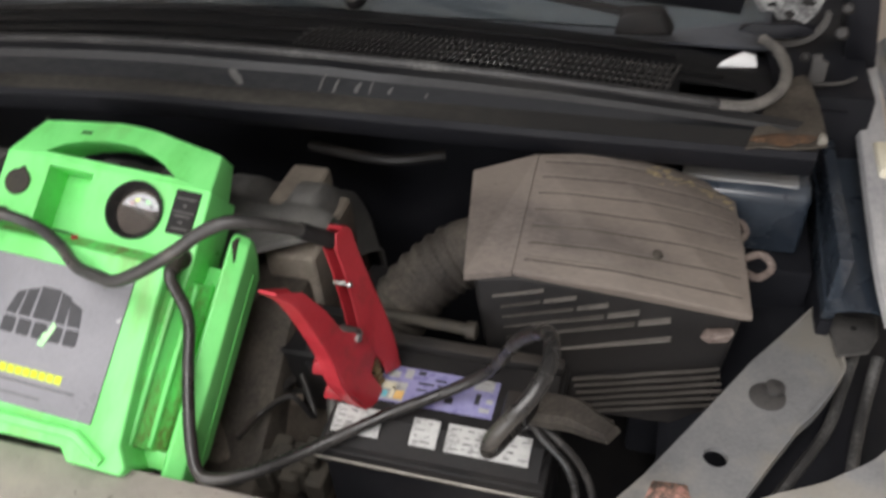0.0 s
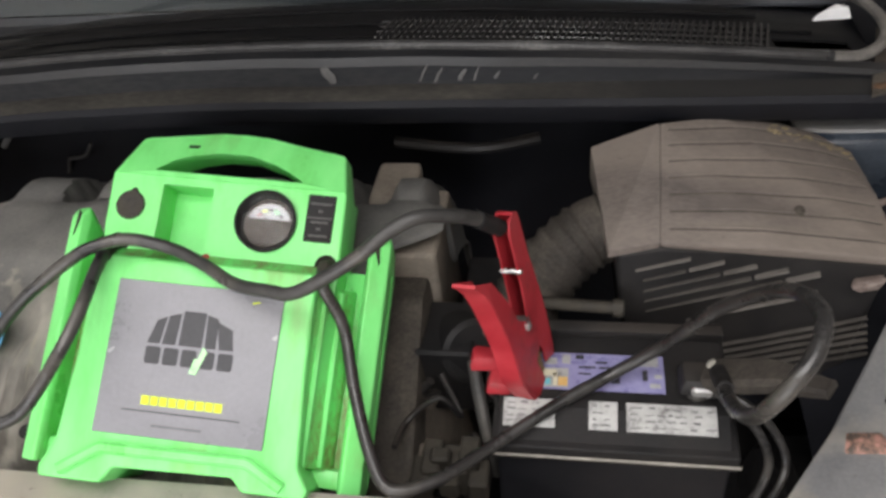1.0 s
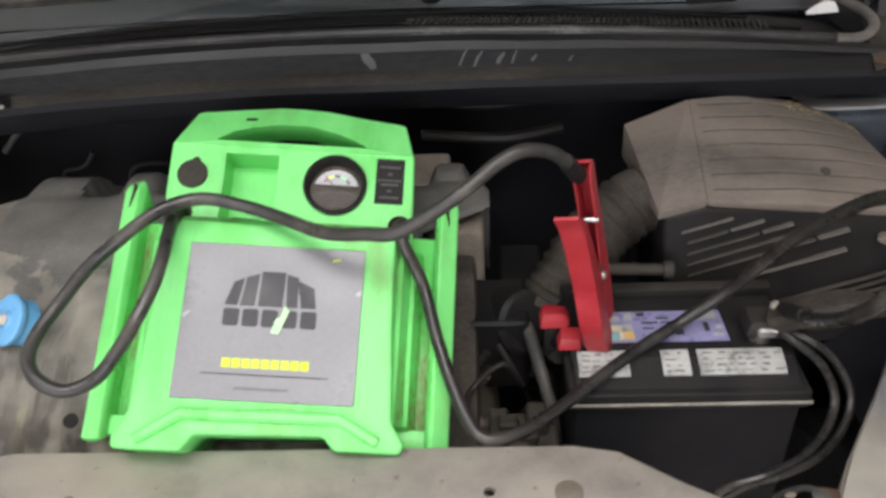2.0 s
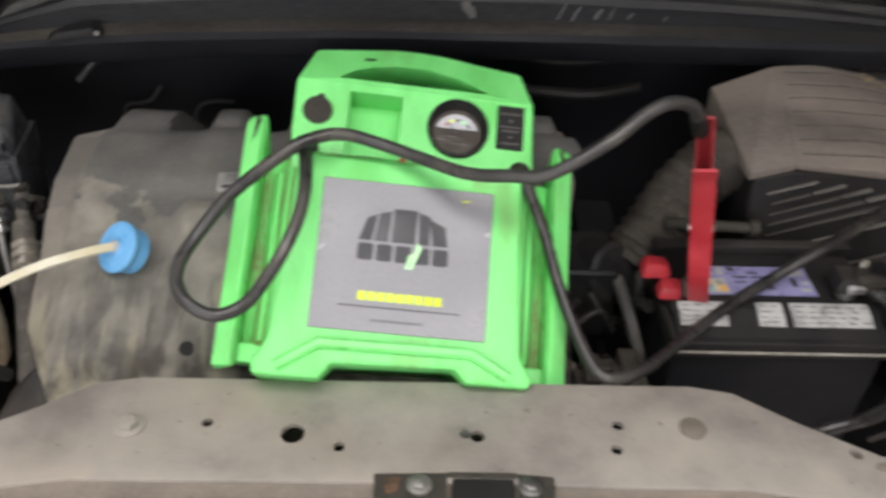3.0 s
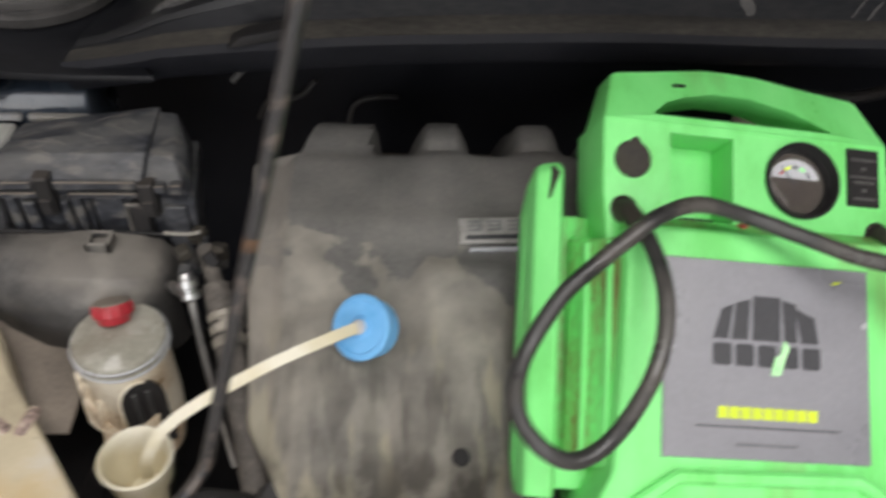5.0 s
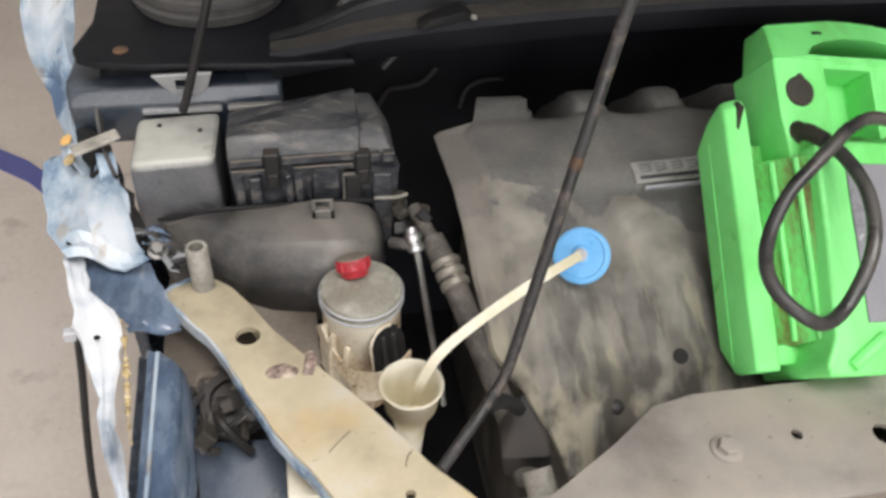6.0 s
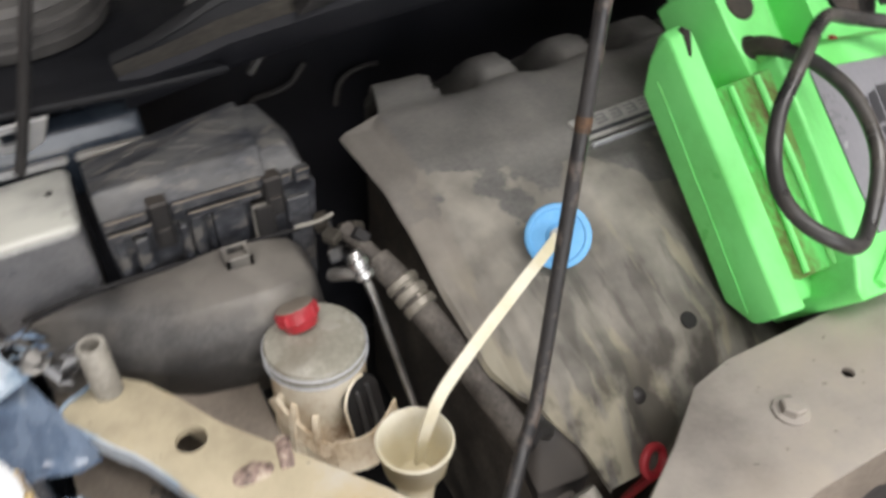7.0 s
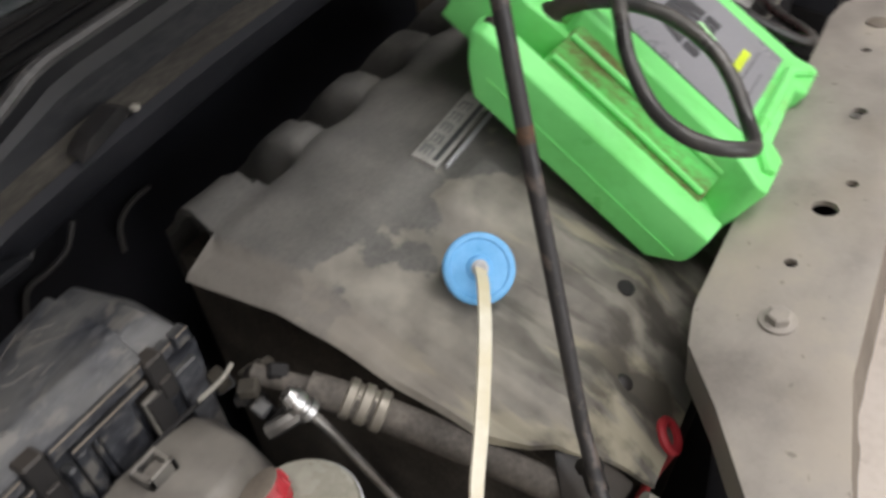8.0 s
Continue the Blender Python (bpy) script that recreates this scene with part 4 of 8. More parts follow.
# wipers
for x0, x1, x2 in ((0.605, 0.22, -0.12), (0.135, -0.30, -0.66)):
    bm = bmesh.new()
    pts = []
    for k in range(9):
        x = x0 + (x1 - x0) * k / 8
        dy, dz = crown(max(x, -0.62))
        pts.append((x, 0.855 + 0.045 * k / 8 + 0.6 * dy, 1.082 + 0.016 * k / 8 + 0.4 * dz + 0.008 * math.sin(math.pi * k / 8)))
    sweep(bm, pts, lambda t: 1.0 - 0.45 * t, section=[(-0.010, -0.004), (0.010, -0.004), (0.008, 0.005), (-0.008, 0.005)], up=(0, 0, 1), steps=3)
    arm = part("wiper_arm", bm, M_BLACK, car, "black wiper arm")
    bm = bmesh.new()
    if x0 > 0.5:
        hull(bm, [(x0 + a, 0.868 + b, z) for a, b, z in ((-0.042, -0.026, 1.046), (0.045, -0.022, 1.046), (0.052, 0.010, 1.050), (-0.040, 0.022, 1.050), (-0.036, -0.020, 1.078), (0.026, -0.014, 1.082), (0.030, 0.014, 1.084), (-0.032, 0.016, 1.080))], 0.006, 3)
        part("pivot_cap", bm, M_BLACK, arm, "black wiper pivot cap")
    else:
        lathe(bm, [(0.020, 0.0), (0.021, 0.008), (0.017, 0.016), (0.008, 0.018)], (pts[0][0], pts[0][1], pts[0][2] - 0.004), (0, -0.5, 0.85), 18)
        part("pivot_cap", bm, M_BLACK_DUSTY, arm, "dusty wiper pivot cap")
    bm = bmesh.new()
    pts = []
    for k in range(9):
        x = x1 + 0.16 + (x2 - x1 - 0.16) * k / 8
        dy, dz = crown(max(x, -0.62))
        pts.append((x, 0.902 + 0.6 * dy, 1.093 + 0.4 * dz))
    sweep(bm, pts, 1.0, section=[(-0.004, -0.008), (0.004, -0.008), (0.006, 0.004), (-0.006, 0.004)], up=(0, 0, 1), steps=3)
    part("wiper_blade", bm, M_RUBBER, arm, "worn rubber wiper blade")
# small piece by the seal, white to paint its glint
bm = bmesh.new()
hull(bm, [(0.716, 0.728, 1.062), (0.770, 0.734, 1.062), (0.720, 0.742, 1.062), (0.766, 0.750, 1.062), (0.722, 0.732, 1.070), (0.738, 0.735, 1.077), (0.762, 0.738, 1.077), (0.748, 0.746, 1.080), (0.766, 0.745, 1.076)], 0.004, 2)
part("cowl_glint", bm, M_GLINT, cowl, "small reflective piece with its glint painted white")
# rusty corner plate by the right end of the cowl
bm = bmesh.new()
rows = []
for i in range(9):
    t = i / 8
    x0, x1 = 0.755 + 0.045 * t, 0.850 - 0.015 * t * t
    rows.append([(x0 + (x1 - x0) * k / 6, 0.552 + 0.165 * t + 0.02 * k / 6, 1.0455 + 0.010 * t + 0.002 * math.sin(k * 1.3 + 2 * t) + 0.003 * noise.noise((i * 0.8, k * 0.7, 3))) for k in range(7)])
sheet(bm, rows, 0.003)
plate = part("cowl_corner", bm, M_INTAKE, car, "dusty brown corner plate of the cowl")
bm = bmesh.new()
for x, y, r in ((0.792, 0.574, 0.030), (0.818, 0.580, 0.020), (0.770, 0.568, 0.012)):
    hull(bm, [(x + r * math.cos(a) * (1 + 0.3 * math.sin(3 * a)), y + 0.5 * r * math.sin(a), 1.0485 + 0.002 * math.sin(2 * a)) for a in [0.6 * k for k in range(10)]] + [(x, y, 1.053)], 0.001, 1)
part("rust_patch", bm, M_RUST, plate, "brown rust on the plate")
bm = bmesh.new()
hull(bm, [(0.836, 0.568, 1.047), (0.852, 0.572, 1.046), (0.850, 0.594, 1.049), (0.842, 0.600, 1.050), (0.840, 0.575, 1.054), (0.848, 0.584, 1.054)], 0.002, 1)
part("bare_corner", bm, M_POST, plate, "corner rubbed to pale metal")
# black end cap of the cowl on the other side, with its fixing bracket
bm = bmesh.new()
prism(bm, [(-0.60, 0.483), (-0.70, 0.481), (-0.84, 0.490), (-0.900, 0.500), (-0.922, 0.512), (-0.930, 0.535), (-0.915, 0.60), (-0.92, 0.80), (-0.68, 0.80), (-0.66, 0.56)], 1.010, 1.020, 0.004, 2, shape=lambda c: (c.x, c.y, c.z + 0.06 * max(0, c.y - 0.55)))
cap_plate = part("cowl_end_cap", bm, M_COWL, car, "black plastic cowl end cap")
bm = bmesh.new()
lathe(bm, [(0.098, 0.0), (0.10, 0.012), (0.094, 0.014), (0.094, 0.020), (0.097, 0.022), (0.097, 0.030), (0.090, 0.032), (0.090, 0.040), (0.092, 0.042), (0.088, 0.050), (0.07, 0.052)], (-0.775, 0.668, 1.028), (0, -0.05, 1), 40)
part("drain_cup", bm, M_SEAL, cap_plate, "ringed grey rubber cup on the cowl")
bm = bmesh.new()
lathe(bm, [(0.009, 0.0), (0.009, 0.002), (0.004, 0.003)], (-0.873, 0.525, 1.020), sides=16)
part("plug", bm, M_RUST, cap_plate)
bm = bmesh.new()
prism(bm, [(-0.838, 1.010), (-0.768, 1.012), (-0.778, 0.984), (-0.792, 0.976), (-0.818, 0.980)], 0.478, 0.484, 0.0015, 1, shape=lambda c: (c.x, c.z + 0.3 * (1.012 - c.y), c.y))
br = part("bracket", bm, M_BAR_BLUE, cap_plate, "pale bent steel bracket with a square hole")
t = bmesh.new()
box(t, (-0.812, 0.45, 0.989), (-0.798, 0.53, 1.003), 0)
cut(br, [t])
# bonnet, propped up out of view
bm = bmesh.new()
rows = []
for i in range(13):
    x = -0.74 + 1.48 * i / 12
    rows.append([(x, 0.80 - 0.82 * k / 8, 1.16 + 0.80 * k / 8 + 0.04 * math.sin(math.pi * k / 8) - 0.04 * (x / 0.74) ** 2) for k in range(9)])
sheet(bm, rows, 0.012)
part("bonnet", bm, M_DARK_METAL, car, "raised bonnet with a dark underside")

# right wing flange
bm = bmesh.new()
sweep(bm, [(0.952, 0.42, 0.905), (0.944, 0.48, 0.922), (0.940, 0.56, 0.940), (0.939, 0.66, 0.956), (0.940, 0.76, 0.967), (0.943, 0.86, 0.975), (0.949, 0.95, 0.979), (0.953, 0.985, 0.980)], 1.0, section=[(-0.019, -0.004), (0.019, -0.004), (0.019, 0.003), (0.012, 0.005), (-0.016, 0.006)], up=(0, 0, 1), steps=6)
wing = part("wing_flange", bm, M_FLANGE, car, "pale grey scuffed inner edge of the front wing")
bm = bmesh.new()
hull(bm, [(0.938, 0.645, 0.960), (0.958, 0.645, 0.958), (0.936, 0.715, 0.969), (0.955, 0.720, 0.968), (0.940, 0.652, 0.970), (0.955, 0.652, 0.969), (0.938, 0.708, 0.978), (0.953, 0.712, 0.977)], 0.003, 2)
part("bonnet_buffer", bm, M_STRAP, wing, "white rubber bonnet buffer")
bm = bmesh.new()
rows = [[(0.960 + 0.010 * i / 12 + 0.0075 * k, 0.42 + 0.62 * i / 12, 0.902 + 0.077 * min(1, i / 6.5) ** 0.8 - 0.010 * math.sin(math.pi * k / 3)) for k in range(4)] for i in range(13)]
sheet(bm, rows, 0.003)
part("wing_groove", bm, M_BAR_BLUE, wing, "blue-grey groove beside the flange")
bm = bmesh.new()
rows = [[(0.983 + 0.012 * i / 14 + 0.045 * k / 7 + 0.05 * max(0, i - 9) / 5, 0.40 + 0.92 * i / 14, 0.905 + 0.075 * min(1, i / 7) ** 0.8 + 0.014 * math.sin(math.pi * min(1, k / 4) / 2) - 0.11 * (k / 7) ** 3) for k in range(8)] for i in range(15)]
sheet(bm, rows, 0.003)
part("wing_skin", bm, M_WING, car, "pale blue painted front wing")
bm = bmesh.new()
rows = []
for i, (x, y, z) in enumerate(spline([(0.755, 0.175, 0.80), (0.806, 0.205, 0.83), (0.871, 0.236, 0.838), (0.935, 0.288, 0.845), (0.975, 0.36, 0.86), (0.985, 0.45, 0.90)], 4)):
    rows.append([(x + 0.014 * k, y - 0.016 * k, z + 0.008 * math.sin(k * 0.9) - 0.010 * k + 0.003 * noise.noise((i * 0.6, k * 0.8, 1))) for k in range(7)])
sheet(bm, rows, 0.003)
part("wing_front_edge", bm, M_BAR_RIGHT, car, "dusty curved front edge of the wing")
bm = bmesh.new()
rows = [[(0.70 + 0.33 * i / 8, 0.02 + 0.60 * k / 8, 0.66 + 0.08 * math.sin(math.pi * i / 8) + 0.06 * k / 8 + 0.012 * noise.noise((i * 0.7, k * 0.7, 6))) for k in range(9)] for i in range(9)]
sheet(bm, rows, 0.003)
liner = part("wheel_arch_liner", bm, M_DARK_METAL, car, "black wheel-arch liner below the bar")
for pts in ([(0.93, 0.47, 0.80), (0.915, 0.42, 0.785), (0.895, 0.36, 0.775), (0.862, 0.30, 0.77), (0.83, 0.25, 0.755)], [(0.955, 0.46, 0.81), (0.94, 0.40, 0.78), (0.925, 0.34, 0.775), (0.915, 0.28, 0.76)]):
    bm = bmesh.new()
    sweep(bm, pts, 0.007, 10, 6)
    part("arch_cable", bm, M_SEAL_DARK, liner, "dark cable in the wheel arch")
bm = bmesh.new()
prism(bm, [(0.898, 0.425), (0.935, 0.440), (0.950, 0.470), (0.952, 0.505), (0.915, 0.500), (0.890, 0.52)], 0.832, 0.838, 0.002, 1)
tab = part("wing_tab", bm, M_SEAL, car, "blue-grey steel tab")
bm = bmesh.new()
lathe(bm, [(0.004, 0), (0.004, 0.0012)], (0.921, 0.478, 0.8381), sides=12)
part("tab_hole", bm, M_BLACK, tab)
bm = bmesh.new()
hull(bm, [(0.905, 0.87, 1.000), (0.950, 0.87, 1.005), (0.955, 1.0, 1.02), (0.91, 1.0, 1.02), (0.885, 0.85, 1.12), (0.925, 0.85, 1.12), (0.93, 1.0, 1.16), (0.89, 1.0, 1.16)], 0.004, 2)
hinge = part("bonnet_hinge", bm, M_DARK_METAL, car, "black bonnet hinge")
for p, r in (((0.838, 0.800, 1.050), 0.007), ((0.885, 0.84, 1.07), 0.010), ((0.886, 0.845, 1.105), 0.008)):
    bm = bmesh.new()
    lathe(bm, [(r, 0), (r, r), (r * 0.7, r * 1.3)], p, (-0.2, -0.8, 0.5), 14)
    part("hinge_bolt", bm, M_BLACK_DUSTY, hinge)
bm = bmesh.new()
prism(bm, [(0.842, 1.028), (0.862, 1.028), (0.864, 1.062), (0.856, 1.064), (0.854, 1.072), (0.842, 1.070)], 0.755, 0.762, 0.0015, 1, shape=lambda c: (c.x, c.z + 0.25 * (c.y - 1.03), c.y))
part("hinge_tab", bm, M_SEAL, hinge, "pale grey steel tab by the hinge")
bm = bmesh.new()
sweep(bm, [(0.85, 0.752, 1.034), (0.885, 0.76, 1.034), (0.905, 0.775, 1.036)], 0.003, 8, 4)
part("hinge_wire", bm, M_SEAL, hinge)
# pale cast wiper drive with dark recesses, over a black cover
bm = bmesh.new()
hull(bm, [(0.745, 0.872, 1.050), (0.80, 0.862, 1.044), (0.86, 0.872, 1.052), (0.75, 0.90, 1.052), (0.86, 0.90, 1.060), (0.765, 0.875, 1.064), (0.84, 0.872, 1.066), (0.80, 0.868, 1.058)], 0.005, 2)
drive = part("wiper_drive", bm, M_DARK_METAL, car, "black cover of the wiper drive")
bm = bmesh.new()
pts = [(0.815 + 0.052 * math.cos(a), 0.874 - 0.004 * math.sin(a), 1.080 + 0.046 * math.sin(a)) for a in [math.pi * (1.42 + 0.63 * k / 10) for k in range(11)]]
sweep(bm, pts, 1.0, section=[(-0.004, -0.006), (0.004, -0.006), (0.004, 0.006), (-0.004, 0.006)], up=(0, -1, 0), steps=2)
part("drive_rim", bm, M_SEAL, drive, "pale curved rim")
bm = bmesh.new()
prism(bm, [(0.764, 1.090), (0.774, 1.076), (0.790, 1.081), (0.800, 1.068), (0.820, 1.070), (0.838, 1.064), (0.852, 1.078), (0.864, 1.100), (0.862, 1.130), (0.80, 1.135), (0.768, 1.115)], 0.880, 0.896, 0.004, 2, shape=lambda c: (c.x + 0.002 * math.sin(90 * c.y), c.z + 0.3 * (c.y - 1.07), c.y))
casting = part("drive_casting", bm, M_CAST, drive, "pale grey casting with dark holes")
random.seed(41)
for x, z, r in ((0.790, 1.090, 0.008), (0.815, 1.078, 0.010), (0.838, 1.095, 0.012), (0.812, 1.112, 0.007)):
    bm = bmesh.new()
    hull(bm, [(x + r * random.uniform(0.5, 1.4) * math.cos(a), 0.8785 + 0.3 * (z - 1.07), z + r * random.uniform(0.35, 0.9) * math.sin(a)) for a in [0.7 * k for k in range(9)]] + [(x, 0.882 + 0.3 * (z - 1.07), z)], 0.001, 1)
    part("recess", bm, M_BLACK, casting)
bm = bmesh.new()
box(bm, (0.80, 0.745, 0.60), (0.935, 1.3, 1.02), 0.01, 2)
part("rear_apron", bm, M_DARK_METAL, car)

bm = bmesh.new()
rows = [[(0.875 + 0.10 * k / 4, 0.45 + 0.56 * i / 8, 0.885 + 0.012 * math.sin(k * 0.9) + 0.05 * i / 8 + 0.006 * noise.noise((i * 0.7, k, 2))) for k in range(5)] for i in range(9)]
sheet(bm, rows, 0.003)
part("wing_channel", bm, M_BLUE, car, "dark blue channel beside the wing")

# left wing, torn and bent
def strip(pairs, z, wave, steps=4, n=6):
    """A sheet between pairs of outer and inner edge points."""
    outs, ins = spline([(a, b, 0) for a, b, _, _ in pairs], steps), spline([(c, d, 0) for _, _, c, d in pairs], steps)
    rows = []
    for i, (o, q) in enumerate(zip(outs, ins)):
        t = i / (len(outs) - 1)
        rag = [0.0055 * noise.noise((i * 0.83, side, 9)) for side in (1.3, 5.7)]
        rows.append([(o.x + (q.x - o.x) * k / n + (rag[0] if k == 0 else rag[1] if k == n else 0), o.y + (q.y - o.y) * k / n + (rag[1] * 0.8 if i in (0, len(outs) - 1) else 0) * (k % 2), z(t) + wave * math.sin(k * 1.1 + 7 * t) + wave * noise.noise((9 * t, k * 0.7, 2))) for k in range(n + 1)])
    bm = bmesh.new()
    return sheet(bm, rows, 0.003)


wing_l = part("wing_edge", strip([(-0.942, 0.345, -0.922, 0.335), (-0.934, 0.305, -0.905, 0.270), (-0.912, 0.222, -0.870, 0.225), (-0.890, 0.163, -0.864, 0.165), (-0.873, 0.093, -0.860, 0.085), (-0.850, 0.015, -0.843, 0.014), (-0.835, -0.06, -0.826, -0.06)], lambda t: 0.876 - 0.02 * t * t, 0.003), M_SCRAPED, car, "bent wing edge with paint scraped to white")
part("wing_panel", strip([(-0.924, 0.338, -0.850, 0.318), (-0.905, 0.275, -0.828, 0.262), (-0.872, 0.240, -0.815, 0.236), (-0.862, 0.218, -0.812, 0.215)], lambda t: 0.866 - 0.006 * t, 0.003), M_BLUE_GLOSS, car, "glossy blue-grey wing panel with creases")
bm = bmesh.new()
rows = []
for i in range(19):
    t = i / 18
    y = 0.236 - 0.36 * t
    rows.append([(-0.860 + 0.054 * k / 8 + 0.010 * t, y - 0.04 * k / 8 * (1 - t), 0.818 + 0.034 * math.sin(math.pi * (k + 0.6) / 9.4) - 0.005 * (k == 3) - 0.003 * (k == 5) - 0.06 * (k == 8) - 0.012 * t - 0.03 * (i == 0) + 0.002 * noise.noise((t * 8, k * 0.5, 0))) for k in range(9)])
sheet(bm, [row[2:] for row in rows], 0.003)
gutter = part("wing_gutter", bm, M_BLUE_GLOSS, car, "glossy blue wing gutter with scuffs", 60)
# groove strip in a darker blue, which paints the shade of the dip
bm = bmesh.new()
sheet(bm, [[(x, y, z - 0.010 * (k == 1)) for k, (x, y, z) in enumerate(row[:3])] for row in rows], 0.003)
part("gutter_groove", bm, M_BLUE, gutter, "groove of the gutter with its shade painted dark blue")
# thin pale bead that paints the specular streak along the gutter
for xo in (-0.834,):
    bm = bmesh.new()
    sweep(bm, [(xo + 0.003 * t, 0.195 - 0.235 * t, 0.8515 - 0.012 * t) for t in (0, 0.25, 0.5, 0.75, 1)], 0.0022, 8, 3)
    part("gutter_highlight", bm, M_BLUE_PALE, wing_l, "pale bead painted as the gutter's highlight")
bm = bmesh.new()
sweep(bm, [(-0.868, 0.224, 0.874), (-0.862, 0.195, 0.873), (-0.857, 0.165, 0.872), (-0.853, 0.130, 0.868), (-0.849, 0.095, 0.862), (-0.846, 0.08, 0.856)], lambda t: max(0.0007, 0.0006 + 0.0022 * math.exp(-((t - 0.55) / 0.20) ** 2) + 0.0042 * noise.noise((31 * t, 0.3, 0)) + 0.002 * noise.noise((90 * t, 1.3, 0))), 8, 16)
part("sealant", bm, M_FOAM, wing_l, "crusty yellow sealant bead")
part("wing_fold", strip([(-0.968, 0.50, -0.915, 0.485), (-0.977, 0.455, -0.885, 0.41), (-0.958, 0.36, -0.862, 0.335), (-0.930, 0.312, -0.846, 0.296)], lambda t: 0.893 + 0.012 * math.sin(3 * t) - 0.012 * t, 0.009), M_BLUE_PALE, car, "crumpled pale blue piece of the wing")
part("wing_rear_edge", strip([(-1.065, 0.92, -0.985, 0.92), (-1.03, 0.70, -0.958, 0.65), (-0.975, 0.56, -0.925, 0.56), (-0.955, 0.47, -0.915, 0.45)], lambda t: 0.985 - 0.085 * t, 0.012), M_BLUE_PALE, car, "dented pale blue rear part of the wing")
for p, mat in (((-0.951, 0.488, 0.925), M_ORANGE), ((-0.946, 0.462, 0.914), M_FOAM)):
    bm = bmesh.new()
    hull(bm, [Vector(p) + Vector((0.005 * math.cos(a) * (1 + 0.7 * math.sin(2.3 * a)), 0.011 * math.sin(a) * (1 + 0.5 * math.cos(3.1 * a)), 0.002 * math.sin(3 * a))) for a in [0.7 * k for k in range(9)]] + [Vector(p) + Vector((0, 0, 0.002))], 0.0004, 1)
    part("primer_chip", bm, mat, wing_l, "chipped orange and yellow filler")
bm = bmesh.new()
torn = []
for i in range(13):
    t = i / 12
    x, y = -0.928 + 0.062 * t, 0.515 - 0.15 * t
    torn.append([(x - 0.022 + 0.008 * noise.noise((i * 0.9, k, 0)) + 0.011 * k, y - 0.006 * k + 0.007 * noise.noise((i * 0.8, k, 4)), 0.932 - 0.062 * t - 0.006 * abs(k - 2) + 0.008 * noise.noise((i * 1.1, k, 7))) for k in range(5)])
sheet(bm, torn, 0.004)
part("torn_liner", bm, M_BLACK, car, "torn black wheel-arch liner", 0)
bm = bmesh.new()
sweep(bm, [(-0.905, 0.56, 0.99), (-0.912, 0.52, 0.955), (-0.905, 0.47, 0.925), (-0.89, 0.43, 0.905)], 1.0, section=[(-0.007, -0.002), (0.007, -0.002), (0.007, 0.002), (-0.007, 0.002)], up=(1, 0, 0.2), steps=5)
part("wing_strap", bm, M_SEAL, car, "grey strap on the inner wing")
for at, r in (((-0.93, 0.335, 0.890), 0.005), ((-0.888, 0.20, 0.876), 0.003)):
    bm = bmesh.new()
    lathe(bm, [(r, 0), (r, 0.0015)], at, sides=14)
    part("drain_hole_plug", bm, M_BLACK, wing_l)
# brackets in front of the fuse box
bm = bmesh.new()
box(bm, (-0.03, -0.009, -0.003), (0.026, 0.009, 0.003), 0.002, 1, m=pose(-0.910, 0.462, 0.936, 10, -8, 24))
part("wing_bracket", bm, M_POST, car, "dull steel strip bracket")
bm = bmesh.new()
sweep(bm, [(-0.905, 0.462, 0.918), (-0.900, 0.445, 0.914), (-0.897, 0.425, 0.898), (-0.886, 0.405, 0.896), (-0.884, 0.388, 0.884)], 1.0, section=[(-0.010, -0.002), (0.004, -0.003), (0.011, 0.003), (0.002, 0.002), (-0.009, 0.003)], up=(0.2, 0, 1), steps=4)
part("bent_tab", bm, M_BLUE_PALE, car, "crumpled white steel tab")
random.seed(12)
for k in range(44):
    t = random.uniform(-0.5, 1.0)
    at = Vector((-0.885 + 0.075 * t + random.uniform(-0.014, 0.014), 0.385 - 0.075 * t + random.uniform(-0.018, 0.018), random.uniform(0.862, 0.884) - 0.03 * min(0, t)))
    spin = pose(0, 0, 0, random.uniform(-35, 35), random.uniform(-35, 35), random.uniform(-70, 30))
    bm = bmesh.new()
    hull(bm, [at + spin @ Vector((random.uniform(-0.017, 0.017), random.uniform(-0.006, 0.006), random.uniform(-0.003, 0.003))) for _ in range(7)], 0.0006, 1)
    part("torn_shard", bm, random.choice((M_SEAL, M_FUSE, M_BLACK, M_DUCT, M_BAR_BLUE, M_BLUE_PALE, M_BLUE_GLOSS)), car, "small torn shard by the wing")
bolt("bolt", (-0.842, 0.335, 0.868), (0.1, -0.3, 1), 0.008, 0.010, M_METAL, car, "hexagon flange bolt")
# headlamp remains below the left bar
bm = bmesh.new()
hull(bm, [(-0.815, 0.165, 0.735), (-0.715, 0.150, 0.745), (-0.705, 0.135, 0.73), (-0.80, 0.03, 0.69), (-0.70, 0.03, 0.70), (-0.80, 0.16, 0.60), (-0.71, 0.14, 0.60), (-0.79, 0.0, 0.6), (-0.70, 0.0, 0.6)], 0.006, 2)
part("lamp_housing", bm, material("dull_blue_lamp_plastic", [(0.34, (0.030, 0.042, 0.062)), (0.5, (0.060, 0.080, 0.108)), (0.68, (0.105, 0.128, 0.155))], 9, detail=7, rough=0.4, bump=0.1), car, "dark blue headlamp housing")
bm = bmesh.new()
lathe(bm, [(0.036, 0), (0.040, 0.015), (0.036, 0.028), (0.026, 0.030), (0.024, 0.024), (0.012, 0.026)], (-0.770, 0.195, 0.745), (0.1, -0.35, 1), 22)
horn = part("horn", bm, M_BLACK_DUSTY, car, "grimy black horn with wiring")
